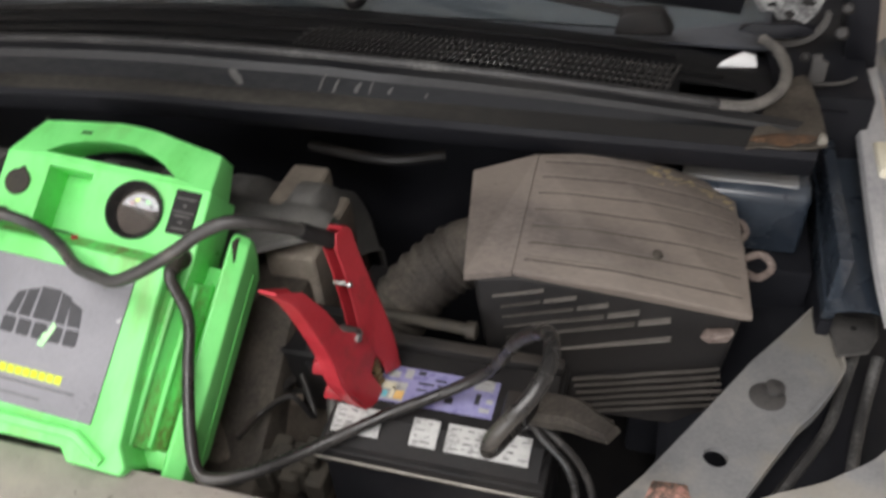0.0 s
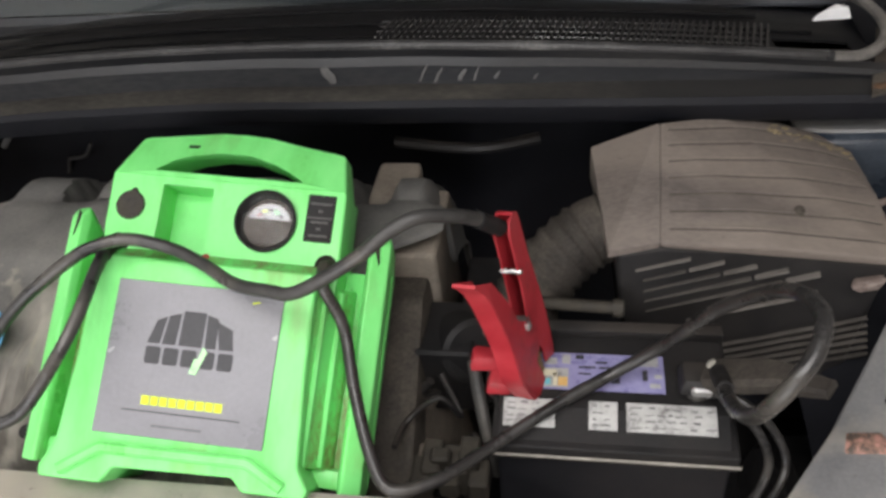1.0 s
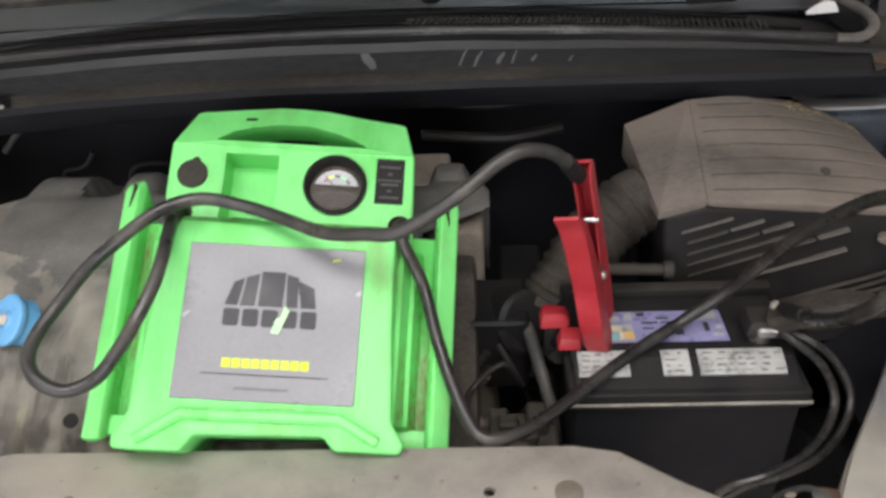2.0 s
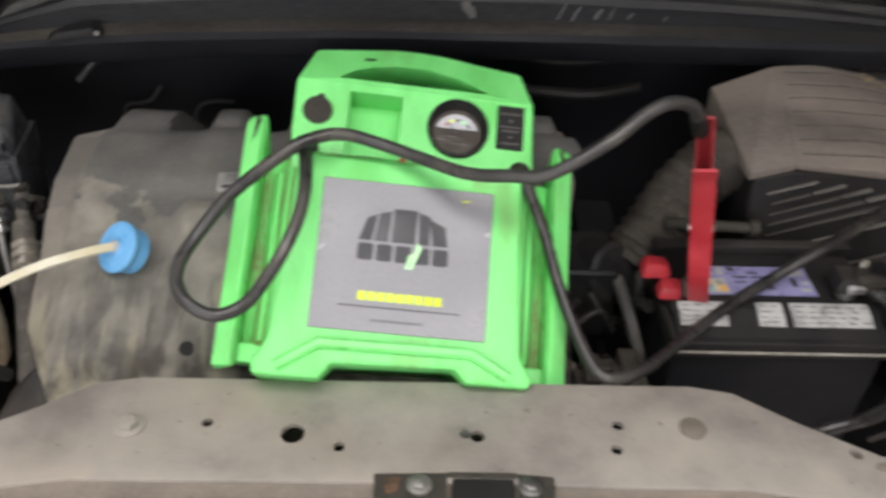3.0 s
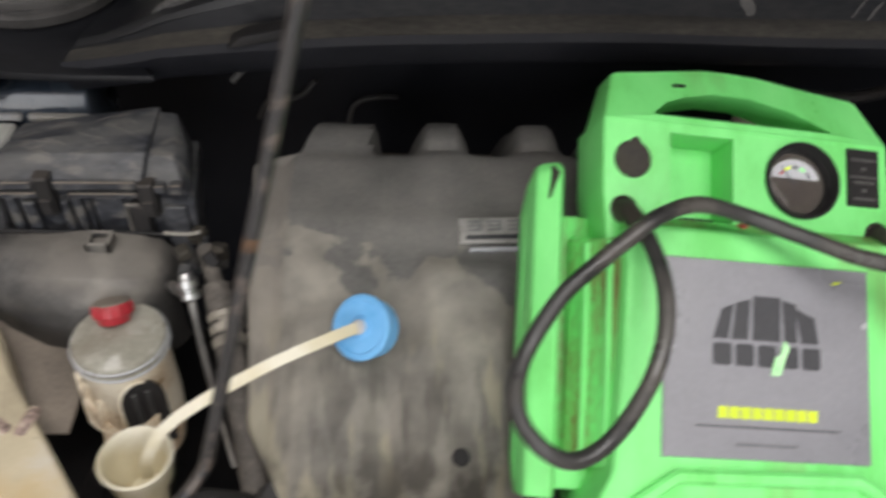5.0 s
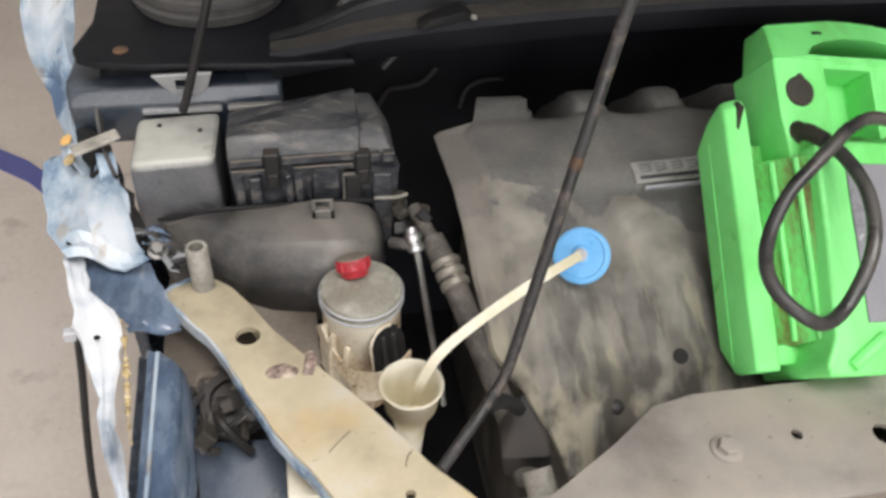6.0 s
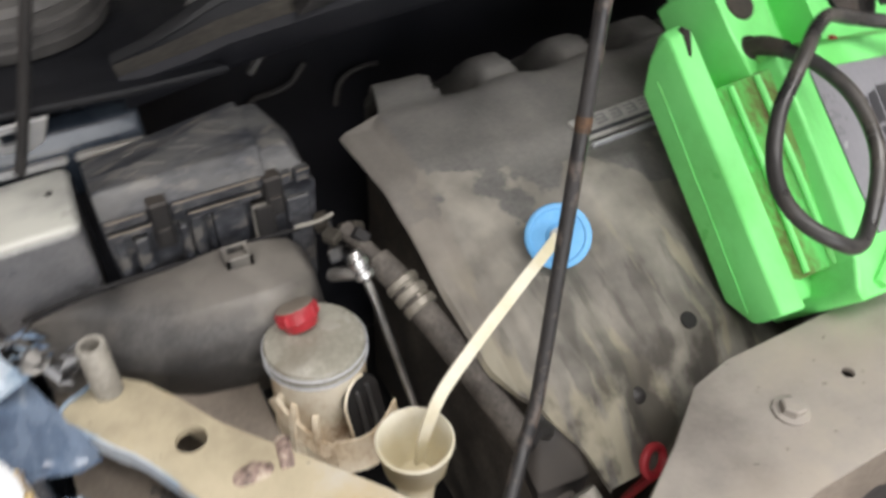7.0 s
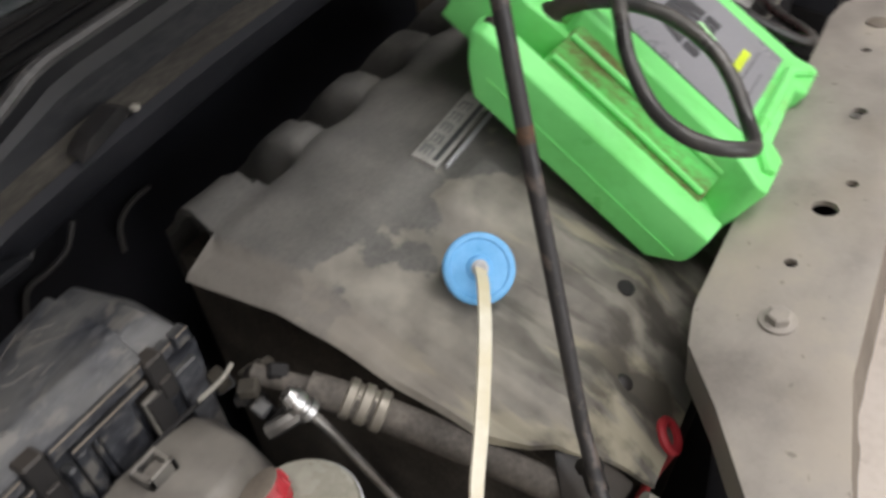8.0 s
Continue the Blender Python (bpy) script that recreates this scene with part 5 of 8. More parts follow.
for k in range(6):
    a = k * 1.05
    bm = bmesh.new()
    sweep(bm, [(-0.770 + 0.03 * math.cos(a), 0.195 + 0.03 * math.sin(a), 0.775), (-0.770 + 0.045 * math.cos(a + 0.4), 0.19 + 0.045 * math.sin(a + 0.4), 0.78), (-0.770 + 0.05 * math.cos(a + 0.9), 0.18 + 0.045 * math.sin(a + 0.9), 0.74)], 0.005, 6, 4)
    part("wire", bm, (M_SEAL, M_BLACK_DUSTY, M_BEAM)[k % 3], horn)
random.seed(31)
for k in range(22):
    at = Vector((random.uniform(-0.815, -0.735), random.uniform(0.13, 0.235), random.uniform(0.745, 0.785)))
    bm = bmesh.new()
    if k % 3:
        a, b, c = (random.uniform(0.004, 0.012) for _ in range(3))
        box(bm, (-a, -b, -c), (a, b, c), 0.002, 1, m=Matrix.Translation(at) @ pose(0, 0, 0, random.uniform(-50, 50), random.uniform(-50, 50), random.uniform(0, 180)))
        part("plug", bm, random.choice((M_SEAL, M_BLACK_DUSTY, M_HOSE, M_GRIME)), horn)
    else:
        sweep(bm, [at, at + Vector((random.uniform(-0.02, 0.02), random.uniform(-0.02, 0.02), 0.012)), at + Vector((random.uniform(-0.04, 0.04), random.uniform(-0.04, 0.04), -0.01))], 0.0028, 6, 5)
        part("wire", bm, random.choice((M_SEAL, M_POST, M_BLACK_DUSTY)), horn)
bm = bmesh.new()
box(bm, (-0.712, 0.045, 0.70), (-0.680, 0.095, 0.79), 0.004)
part("lamp_bracket", bm, M_STRAP, car, "yellowed lamp bracket")
bm = bmesh.new()
sweep(bm, [(-0.912, 0.219, 0.865), (-0.922, 0.216, 0.80), (-0.932, 0.210, 0.74), (-0.945, 0.199, 0.65), (-0.95, 0.17, 0.56)], 0.0042, 8, 5)
part("hanging_cable", bm, M_BLACK_DUSTY, car, "thin dark cable hanging outside the wing")
bm = bmesh.new()
box(bm, (-0.926, 0.215, 0.856), (-0.905, 0.226, 0.870), 0.002, 1)
part("cable_clip", bm, M_DIAL, car, "white plastic clip")
# front wheels carry the car
for sx in (-1, 1):
    bm = bmesh.new()
    lathe(bm, [(0.20, -0.095), (0.285, -0.10), (0.305, -0.085), (0.31, 0.0), (0.305, 0.085), (0.285, 0.10), (0.20, 0.095)], (sx * 0.79, 0.20, 0.31), (1, 0, 0), 40)
    wheel = part("wheel", bm, M_BLACK, car, "black front tyre")
    bm = bmesh.new()
    lathe(bm, [(0.19, -0.06), (0.20, 0.02), (0.16, 0.05), (0.06, 0.07), (0.03, 0.072)], (sx * 0.79, 0.20, 0.31), (sx, 0, 0), 30)
    part("rim", bm, M_METAL, wheel, "dull steel rim")
# front beam below the support
bm = bmesh.new()
prism(bm, [(-0.62, -0.15), (-0.40, -0.12), (-0.1, -0.105), (0.1, -0.105), (0.40, -0.12), (0.62, -0.15), (0.62, -0.19), (0.3, -0.16), (-0.3, -0.16), (-0.62, -0.19)], 0.70, 0.745, 0.006, 2)
part("front_beam", bm, M_BEAM, car, "brown dusty front beam")
bm = bmesh.new()
box(bm, (0.032, -0.125, 0.770), (0.104, -0.078, 0.778), 0.001, 1)
latch = part("bonnet_latch", bm, M_GRIME, car, "grimy black bonnet latch with a hollow striker slot")
for outline, z0, z1 in (([(-0.038, -0.055), (0.0325, -0.053), (0.0325, -0.118), (-0.036, -0.115)], 0.8502, 0.8545), ([(0.1025, -0.053), (0.137, -0.056), (0.135, -0.112), (0.1025, -0.118)], 0.8502, 0.8545), ([(0.033, -0.051), (0.102, -0.051), (0.102, -0.057), (0.033, -0.057)], 0.8502, 0.8535)):
    bm = bmesh.new()
    prism(bm, outline, z0, z1, 0.0012, 1)
    part("mounting_plate", bm, M_GRIME, latch)
for x in (0.030, 0.100):
    bm = bmesh.new()
    box(bm, (x, -0.125, 0.7785), (x + 0.006, -0.0885, 0.8498), 0.001, 1)
    part("side_plate", bm, M_GRIME, latch)
bm = bmesh.new()
box(bm, (0.038, -0.088, 0.800), (0.098, -0.0575, 0.8525), 0.002, 1)
part("striker_slot", bm, M_BLACK, latch, "black hollow of the latch")
for x in (0.006, 0.113):
    bolt("bolt", (x, -0.068, 0.8545), (0, 0, 1), 0.008, 0.006, M_METAL, latch, "worn steel bolt")
bm = bmesh.new()
hull(bm, [(-0.030, -0.060, 0.8548), (-0.012, -0.058, 0.8548), (-0.014, -0.076, 0.8548), (-0.026, -0.080, 0.8548), (-0.020, -0.068, 0.857)], 0.0006, 1)
part("rust_patch", bm, M_RUST, latch)

# ---- engine ----
def ramp_z(y, knots):
    for (y0, z0), (y1, z1) in zip(knots, knots[1:]):
        if y <= y1:
            t = max(0.0, (y - y0) / (y1 - y0))
            t = t * t * (3 - 2 * t) * 0.4 + t * 0.6
            return z0 + (z1 - z0) * t
    return knots[-1][1]


def bump(v, a, b, soft):
    return max(0.0, min(1.0, (v - a) / soft)) * max(0.0, min(1.0, (b - v) / soft))


def smooth_bump(v, a, b, soft):
    k = bump(v, a, b, soft)
    return k * k * (3 - 2 * k)


COVER = [(0.06, 0.735), (0.10, 0.780), (0.139, 0.812), (0.25, 0.864), (0.32, 0.903), (0.37, 0.922), (0.46, 0.930), (0.52, 0.922), (0.62, 0.885)]


def cover_z(x, y):
    z = ramp_z(y, COVER)
    z += 0.013 * smooth_bump(x, -0.330, -0.205, 0.030) * smooth_bump(y, 0.10, 0.335, 0.035)
    z += 0.007 * smooth_bump(x, -0.448, -0.362, 0.012) * smooth_bump(y, 0.05, 0.285, 0.03)
    z -= 0.008 * smooth_bump(x, -0.362, -0.330, 0.014) * smooth_bump(y, 0.08, 0.30, 0.03)
    z -= 0.013 * max(0, 1 - math.hypot(x + 0.327, y - 0.268) / 0.032)
    z -= 0.004 * bump(y, 0.473, 0.487, 0.005) * bump(x, -0.37, 0.22, 0.01)
    z += 0.003 * math.sin(x * 75 + 8 * y) * bump(y, 0.02, 0.24, 0.06) * bump(x, -0.46, -0.30, 0.02)
    z += 0.0025 * noise.noise((x * 9, y * 9, 3.0)) + 0.001 * noise.noise((x * 40, y * 40, 1.0))
    if x < -0.455:
        z -= 0.009 * min(1, (-0.455 - x) / 0.008)
    # low mounds where the runners leave the deck
    z += 0.006 * smooth_bump((x + 0.334) % 0.113, 0.0, 0.100, 0.045) * smooth_bump(y, 0.40, 0.56, 0.07) * (x > -0.365)
    if y > 0.480:
        # runners of the manifold stand out as rounded fingers
        f = ((x + 0.334) % 0.113) / 0.113
        finger = 1.0 if x < -0.365 else max(0.0, min(1.0, min(f, 0.85 - f) / 0.26)) ** 0.42
        far = min(1.0, (y - 0.480) / 0.155)
        z -= (1 - finger) * 0.11 * min(1, (y - 0.480) / 0.02)
        z += 0.014 * finger * math.sin(math.pi * min(1, far * 1.5)) - 0.050 * (1 - math.sqrt(max(0, 1 - far * far)))
    return z


bm = bmesh.new()
rows = []
NX, NY = 96, 64
for i in range(NX + 1):
    row = []
    for j in range(NY + 1):
        y = 0.06 + 0.575 * j / NY
        left = -0.503 + 0.02 * max(0, 0.46 - y) / 0.28 + 0.5 * max(0, 0.18 - y) if y < 0.468 else -0.452 + 0.3 * (y - 0.468)
        right = 0.132 + 0.09 * max(0.0, min(1.0, (y - 0.375) / 0.05))
        foot = max(left + 0.002, -0.463)
        brow = max(foot + 0.002, -0.4548)
        x = left + (foot - left) * i / 6 if i <= 6 else brow + (right - brow) * (i - 7) / (NX - 7)
        z = cover_z(x, y)
        if i == 0 or i == NX:
            z -= 0.006 if y < 0.468 else 0.010
        if j == NY:
            z -= 0.05
        row.append((x, y, z))
    rows.append(row)
sheet(bm, rows, 0.004)
engine_cover = thing("engine_cover", (-0.14, 0.33, 0.74), "dusty grey-brown plastic engine cover", "engine cover")
part("shell", bm, M_ENGINE_COVER, engine_cover, smooth=50)
ec = thing("engine", (-0.14, 0.3, 0.30), "grimy dark engine under its plastic cover", "engine")
bm = bmesh.new()
hull(bm, [(-0.42, 0.12, 0.32), (0.22, 0.12, 0.32), (-0.42, 0.62, 0.32), (0.22, 0.62, 0.32), (-0.42, 0.14, 0.70), (0.20, 0.14, 0.70), (-0.42, 0.60, 0.84), (0.20, 0.60, 0.84), (-0.42, 0.36, 0.86), (0.20, 0.36, 0.86)], 0.01, 2)
part("block", bm, M_INTAKE, ec, "black grimy engine block")
bm = bmesh.new()
lathe(bm, [(0.0088, -0.004), (0.0088, 0.0012), (0.0080, 0.0014)], (-0.275, 0.139, cover_z(-0.275, 0.139)), (0, -0.43, 0.9), 20)
part("fixing_hole", bm, M_BLACK, engine_cover, "dark round fixing recess")
for x, y in ((-0.352, 0.112), (-0.10, 0.14)):
    bm = bmesh.new()
    lathe(bm, [(0.009, -0.002), (0.009, 0.0015), (0.006, 0.003)], (x, y, cover_z(x, y)), (0, -0.5, 0.9), 14)
    part("bolt", bm, M_BLACK_DUSTY, engine_cover)
# right-hand side of the engine: throttle body, boxes and pipes
bm = bmesh.new()
box(bm, (0.17, 0.30, 0.70), (0.27, 0.40, 0.82), 0.01, 3)
box(bm, (0.235, 0.42, 0.62), (0.30, 0.54, 0.78), 0.01, 3)
lathe(bm, [(0.045, 0), (0.045, 0.05), (0.038, 0.055)], (0.24, 0.36, 0.78), (0.5, -0.7, 0.4), 22)
part("throttle_body", bm, M_BLACK, ec, "grimy throttle body")
bm = bmesh.new()
box(bm, (0.135, 0.405, 0.70), (0.213, 0.556, 0.896), 0.010, 3)
box(bm, (0.10, 0.50, 0.84), (0.165, 0.60, 0.915), 0.010, 3)
part("intake_plenum", bm, M_COVER, ec, "dusty end of the intake plenum")
bm = bmesh.new()
hull(bm, [(0.12, 0.41, 0.84), (0.21, 0.41, 0.81), (0.12, 0.17, 0.74), (0.195, 0.18, 0.715), (0.12, 0.41, 0.50), (0.24, 0.41, 0.50), (0.12, 0.17, 0.5), (0.22, 0.17, 0.5)], 0.012, 3)
part("front_case", bm, M_COVER, ec, "brown grimy front case of the engine")
for y in (0.22, 0.29, 0.36):
    bolt("bolt", (0.205, y, 0.70 + 0.3 * (y - 0.17)), (0.9, -0.2, 0.4), 0.008, 0.010, M_BEAM, ec)
random.seed(4)
for k in range(16):
    x0, y0, z0 = random.uniform(0.16, 0.34), random.uniform(0.16, 0.42), random.uniform(0.66, 0.80)
    bm = bmesh.new()
    pts = [(x0, y0, z0)]
    for _ in range(4):
        pts.append((pts[-1][0] + random.uniform(-0.05, 0.05), pts[-1][1] + random.uniform(-0.04, 0.05), pts[-1][2] + random.uniform(-0.05, 0.045)))
    sweep(bm, pts, random.choice((0.004, 0.006, 0.009)), 8, 5)
    part("wire", bm, random.choice((M_RUBBER, M_BLACK_DUSTY, M_BLACK_DUSTY)), ec)
for k in range(7):
    bm = bmesh.new()
    box(bm, (0.20 + 0.012 * k, 0.16 + 0.01 * (k % 3), 0.70 + 0.008 * (k % 2)), (0.225 + 0.012 * k, 0.20 + 0.02 * (k % 2), 0.74 + 0.01 * (k % 3)), 0.003, 1)
    part("bracket", bm, M_GRIME, ec, "corroded alternator bracket")
bm = bmesh.new()
sweep(bm, [(0.266, 0.318, 0.80), (0.270, 0.298, 0.802), (0.278, 0.268, 0.785), (0.287, 0.240, 0.760), (0.294, 0.222, 0.735), (0.300, 0.212, 0.69)], 0.0085, 10, 6)
part("hose", bm, M_DUCT, ec, "grey rubber hose beside the battery")
# wiring and pipes in the dark gap behind the engine
for pts, r, mat in (([(-0.545, 0.73, 0.80), (-0.527, 0.725, 0.833), (-0.50, 0.715, 0.843), (-0.475, 0.708, 0.855), (-0.455, 0.706, 0.880)], 0.0036, M_SEAL),
                    ([(-0.412, 0.715, 0.80), (-0.405, 0.714, 0.830), (-0.39, 0.712, 0.846), (-0.365, 0.715, 0.850), (-0.34, 0.728, 0.842)], 0.0036, M_SEAL),
                    ([(-0.55, 0.62, 0.93), (-0.52, 0.63, 0.96), (-0.50, 0.66, 0.97)], 0.005, M_SEAL),
                    ([(0.14, 0.66, 0.97), (0.22, 0.65, 0.965), (0.32, 0.66, 0.97)], 0.006, M_BLACK_DUSTY),
                    ([(0.12, 0.63, 0.93), (0.25, 0.62, 0.925), (0.34, 0.64, 0.93)], 0.009, M_BLACK_DUSTY)):
    bm = bmesh.new()
    sweep(bm, pts, r, 8, 6)
    part("pipe", bm, mat, ec)
bm = bmesh.new()
lathe(bm, [(0.012, 0), (0.012, 0.006), (0.006, 0.007), (0.006, 0.02)], (-0.115, 0.66, 1.0), (0, -0.5, 1), 14)
part("stud", bm, M_METAL, ec)

# badge on the cover: a pale plate with unreadable marks
slope = Matrix.Translation((-0.207, 0.349, cover_z(-0.207, 0.349) + 0.0035)) @ pose(0, 0, 0, 19, -1, 2)
bm = bmesh.new()
box(bm, (-0.065, -0.008, -0.004), (0.065, 0.022, 0.002), 0.001, 1, m=slope)
badge = part("badge", bm, material("pale_badge", [(0.35, (0.17, 0.165, 0.155)), (0.6, (0.34, 0.33, 0.31))], 30, rough=0.5), engine_cover, "pale grey badge plate")
for k in range(5):
    x0 = -0.056 + 0.0215 * k
    for lo, hi in (((x0, 0.0155), (x0 + 0.014, 0.0180)), ((x0, 0.0105), (x0 + 0.0115, 0.0125)), ((x0, 0.0055), (x0 + 0.014, 0.0080)), ((x0 + 0.0115, 0.0055), (x0 + 0.0145, 0.0180))):
        bm = bmesh.new()
        box(bm, (*lo, 0.002), (*hi, 0.0026), 0, m=slope)
        part("mark", bm, M_PRINT, badge)
bm = bmesh.new()
box(bm, (-0.058, -0.0045, 0.002), (0.062, 0.0005, 0.0026), 0, m=slope)
part("mark", bm, M_INK, badge, "black line on the badge")
bm = bmesh.new()
box(bm, (-0.055, -0.0165, -0.006), (0.065, -0.0130, 0.0012), 0.0008, 1, m=slope)
part("underline_bar", bm, M_DIAL, badge, "thin pale bar")

# red dipstick ring near the front of the engine
bm = bmesh.new()
ring = [(-0.362 + 0.014 * math.cos(a), 0.064 + 0.004 * math.cos(a) + 0.008 * math.sin(a), 0.742 + 0.009 * math.sin(a)) for a in [2 * math.pi * k / 14 for k in range(14)]]
sweep(bm, ring, 0.0046, 8, 3, closed=True)
sweep(bm, [(-0.362, 0.057, 0.733), (-0.362, 0.08, 0.66), (-0.36, 0.10, 0.58)], 0.005, 8, 3)
solo("dipstick", bm, M_RED, "red plastic dipstick ring at the engine's front", "dipstick")

# ---- air filter box ----
air = thing("air_filter_box", (0.6, 0.48, 0.66), "dusty brown air filter box with ribbed lid and louvred front", "air box")
A, B, C, D, E, F = (Vector(p) for p in ((0.498, 0.377, 0.951), (0.502, 0.538, 1.018), (0.414, 0.527, 0.988), (0.437, 0.372, 0.939), (0.785, 0.393, 0.914), (0.758, 0.600, 0.945)))
bm = bmesh.new()
down = Vector((0, 0, -0.010))
hull(bm, [A, B, C, D, A + down, B + down * 3, D + down * 1.2, C + down * 5], 0.0015, 2)
part("lid_side", bm, M_AIRBOX, air, "dusty side facet of the lid")
bm = bmesh.new()
hull(bm, [A, B, E, F, A + down, E + down, F + down * 3, B + down * 3, (0.58, 0.562, 1.012), (0.66, 0.583, 0.990), (0.64, 0.382, 0.939), (0.772, 0.49, 0.938)], 0.003, 3)
skin = BVHTree.FromBMesh(bm)
lid = part("lid", bm, M_AIRBOX, air, "brown dust-covered ribbed lid")


def on_lid(p):
    hit = skin.ray_cast(Vector((p.x, p.y, 1.2)), Vector((0, 0, -1)))[0]
    return (hit if hit else p) + Vector((0, 0, -0.0004))


for k in range(7):
    t = (k + 0.75) / 7.3
    a, b = A.lerp(B, t), E.lerp(F, t)
    for off, r, mat in ((0.0, 0.0012, M_INTAKE), (0.0040, 0.0014, M_AIRBOX)):
        bm = bmesh.new()
        sweep(bm, [on_lid(a.lerp(b, 0.04 + 0.92 * i / 12) + Vector((0, off, 0))) for i in range(13)], r, 6, 1, smooth=False)
        part("rib" if mat is M_AIRBOX else "groove", bm, mat, lid)
bm = bmesh.new()
hull(bm, [(0.446, 0.380, 0.927), (0.50, 0.383, 0.938), (0.64, 0.388, 0.927), (0.776, 0.400, 0.902), (0.43, 0.52, 0.93), (0.75, 0.59, 0.91), (0.47, 0.375, 0.70), (0.75, 0.385, 0.70), (0.46, 0.53, 0.70), (0.75, 0.57, 0.70)], 0.008, 3)
lower = part("lower_box", bm, M_BLACK_DUSTY, air, "dark plastic lower half of the box")
# stepped louvres on the front; slat ends painted lit, the rest painted shaded
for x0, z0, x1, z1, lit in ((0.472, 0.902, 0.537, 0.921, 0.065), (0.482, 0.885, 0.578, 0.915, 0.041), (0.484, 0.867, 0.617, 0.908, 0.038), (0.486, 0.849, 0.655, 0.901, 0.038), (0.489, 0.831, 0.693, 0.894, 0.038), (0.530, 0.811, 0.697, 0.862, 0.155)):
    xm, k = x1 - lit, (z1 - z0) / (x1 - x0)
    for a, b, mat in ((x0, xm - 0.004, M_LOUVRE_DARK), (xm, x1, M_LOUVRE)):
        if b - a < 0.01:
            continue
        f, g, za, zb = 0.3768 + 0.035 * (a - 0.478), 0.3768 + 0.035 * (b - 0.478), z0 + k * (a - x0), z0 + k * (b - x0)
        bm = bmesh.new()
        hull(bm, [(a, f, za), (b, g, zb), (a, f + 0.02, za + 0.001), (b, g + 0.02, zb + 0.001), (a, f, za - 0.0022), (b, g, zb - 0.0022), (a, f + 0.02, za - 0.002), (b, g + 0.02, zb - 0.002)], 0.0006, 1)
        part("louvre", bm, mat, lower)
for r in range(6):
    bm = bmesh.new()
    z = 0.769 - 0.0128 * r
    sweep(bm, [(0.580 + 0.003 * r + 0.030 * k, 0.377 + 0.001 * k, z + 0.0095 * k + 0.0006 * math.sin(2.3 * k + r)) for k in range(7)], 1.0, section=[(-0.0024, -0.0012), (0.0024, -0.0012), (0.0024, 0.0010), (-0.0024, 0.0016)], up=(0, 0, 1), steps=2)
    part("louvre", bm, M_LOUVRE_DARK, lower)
bm = bmesh.new()
hull(bm, [(0.727, 0.380, 0.880), (0.768, 0.382, 0.893), (0.762, 0.382, 0.876), (0.740, 0.380, 0.872), (0.735, 0.396, 0.882), (0.765, 0.396, 0.890), (0.760, 0.396, 0.876), (0.740, 0.396, 0.872), (0.748, 0.377, 0.885)], 0.002, 2)
part("clip", bm, M_EAR, air, "pale scuffed clip")
bm = bmesh.new()
lathe(bm, [(0.007, 0), (0.006, 0.003), (0.003, 0.004)], on_lid(Vector((0.667, 0.439, 0.94))), (0.1, -0.2, 1), 14)
part("screw", bm, M_INTAKE, lid, "dark screw in the lid")
for p in ((0.783, 0.50, 0.902), (0.752, 0.562, 0.905)):
    bm = bmesh.new()
    sweep(bm, [(p[0] - 0.02, p[1], p[2]), (p[0] + 0.012, p[1] + 0.010, p[2] + 0.013), (p[0] + 0.028, p[1], p[2] + 0.002), (p[0] + 0.012, p[1] - 0.012, p[2] - 0.008), (p[0] - 0.01, p[1] - 0.004, p[2] - 0.004)], 0.0052, 8, 4)
    part("ear", bm, M_EAR, air, "rusty fixing ear")
# debris on the lid
bm = bmesh.new()
random.seed(9)
for k in range(48):
    t = random.uniform(0.55, 0.97)
    w = 0.93 - 0.25 * abs(t - 0.62) + random.gauss(0, 0.035)
    p = A.lerp(B, w).lerp(E.lerp(F, w), t) + Vector((0, 0, 0.008 + 0.018 * (0.5 - abs(t - 0.5)) * 2))
    r = random.uniform(0.001, 0.004)
    hull(bm, [p + Vector((random.uniform(-r, r) * 2, random.uniform(-r, r), random.uniform(-r, r) * 0.5 - 0.004)) for _ in range(8)], 0)
solo("leaf_litter", bm, material("dry_leaf_crumbs", [(0.35, (0.14, 0.11, 0.07)), (0.6, (0.34, 0.27, 0.15))], 60, rough=0.8), "yellow-brown crumbs of leaf litter on the air box lid", "debris", kind="stuff")

# corrugated intake hose between air box and throttle
bm = bmesh.new()
sweep(bm, [(0.455, 0.455, 0.915), (0.415, 0.445, 0.905), (0.37, 0.42, 0.875), (0.33, 0.385, 0.83), (0.30, 0.36, 0.79)], lambda t: 0.046 + (0.0022 * math.sin(t * 90) if 0.25 < t < 0.9 else 0), 26, 22)
ih = thing("intake_hose", (0.38, 0.41, 0.78), "dusty corrugated air intake hose", "hose")
part("bellows", bm, M_BELLOWS, ih, smooth=60)
for at_h, ax in (((0.440, 0.4515, 0.911), (0.9, 0.25, 0.25)), ((0.309, 0.367, 0.803), (0.6, 0.5, 0.75))):
    bm = bmesh.new()
    lathe(bm, [(0.0475, -0.006), (0.0490, -0.005), (0.0490, 0.005), (0.0475, 0.006)], at_h, ax, 30)
    part("hose_clip", bm, M_GRIME, ih, "grimy hose clip")
bm = bmesh.new()
rod_between(bm, (0.33, 0.352, 0.868), (0.452, 0.347, 0.866), 0.008, 14)
lathe(bm, [(0.012, 0), (0.012, 0.012), (0.009, 0.014)], (0.445, 0.347, 0.866), (1, 0, 0), 16)
solo("steel_pipe", bm, M_GRIME, "dull steel pipe beside the air box", "pipe")

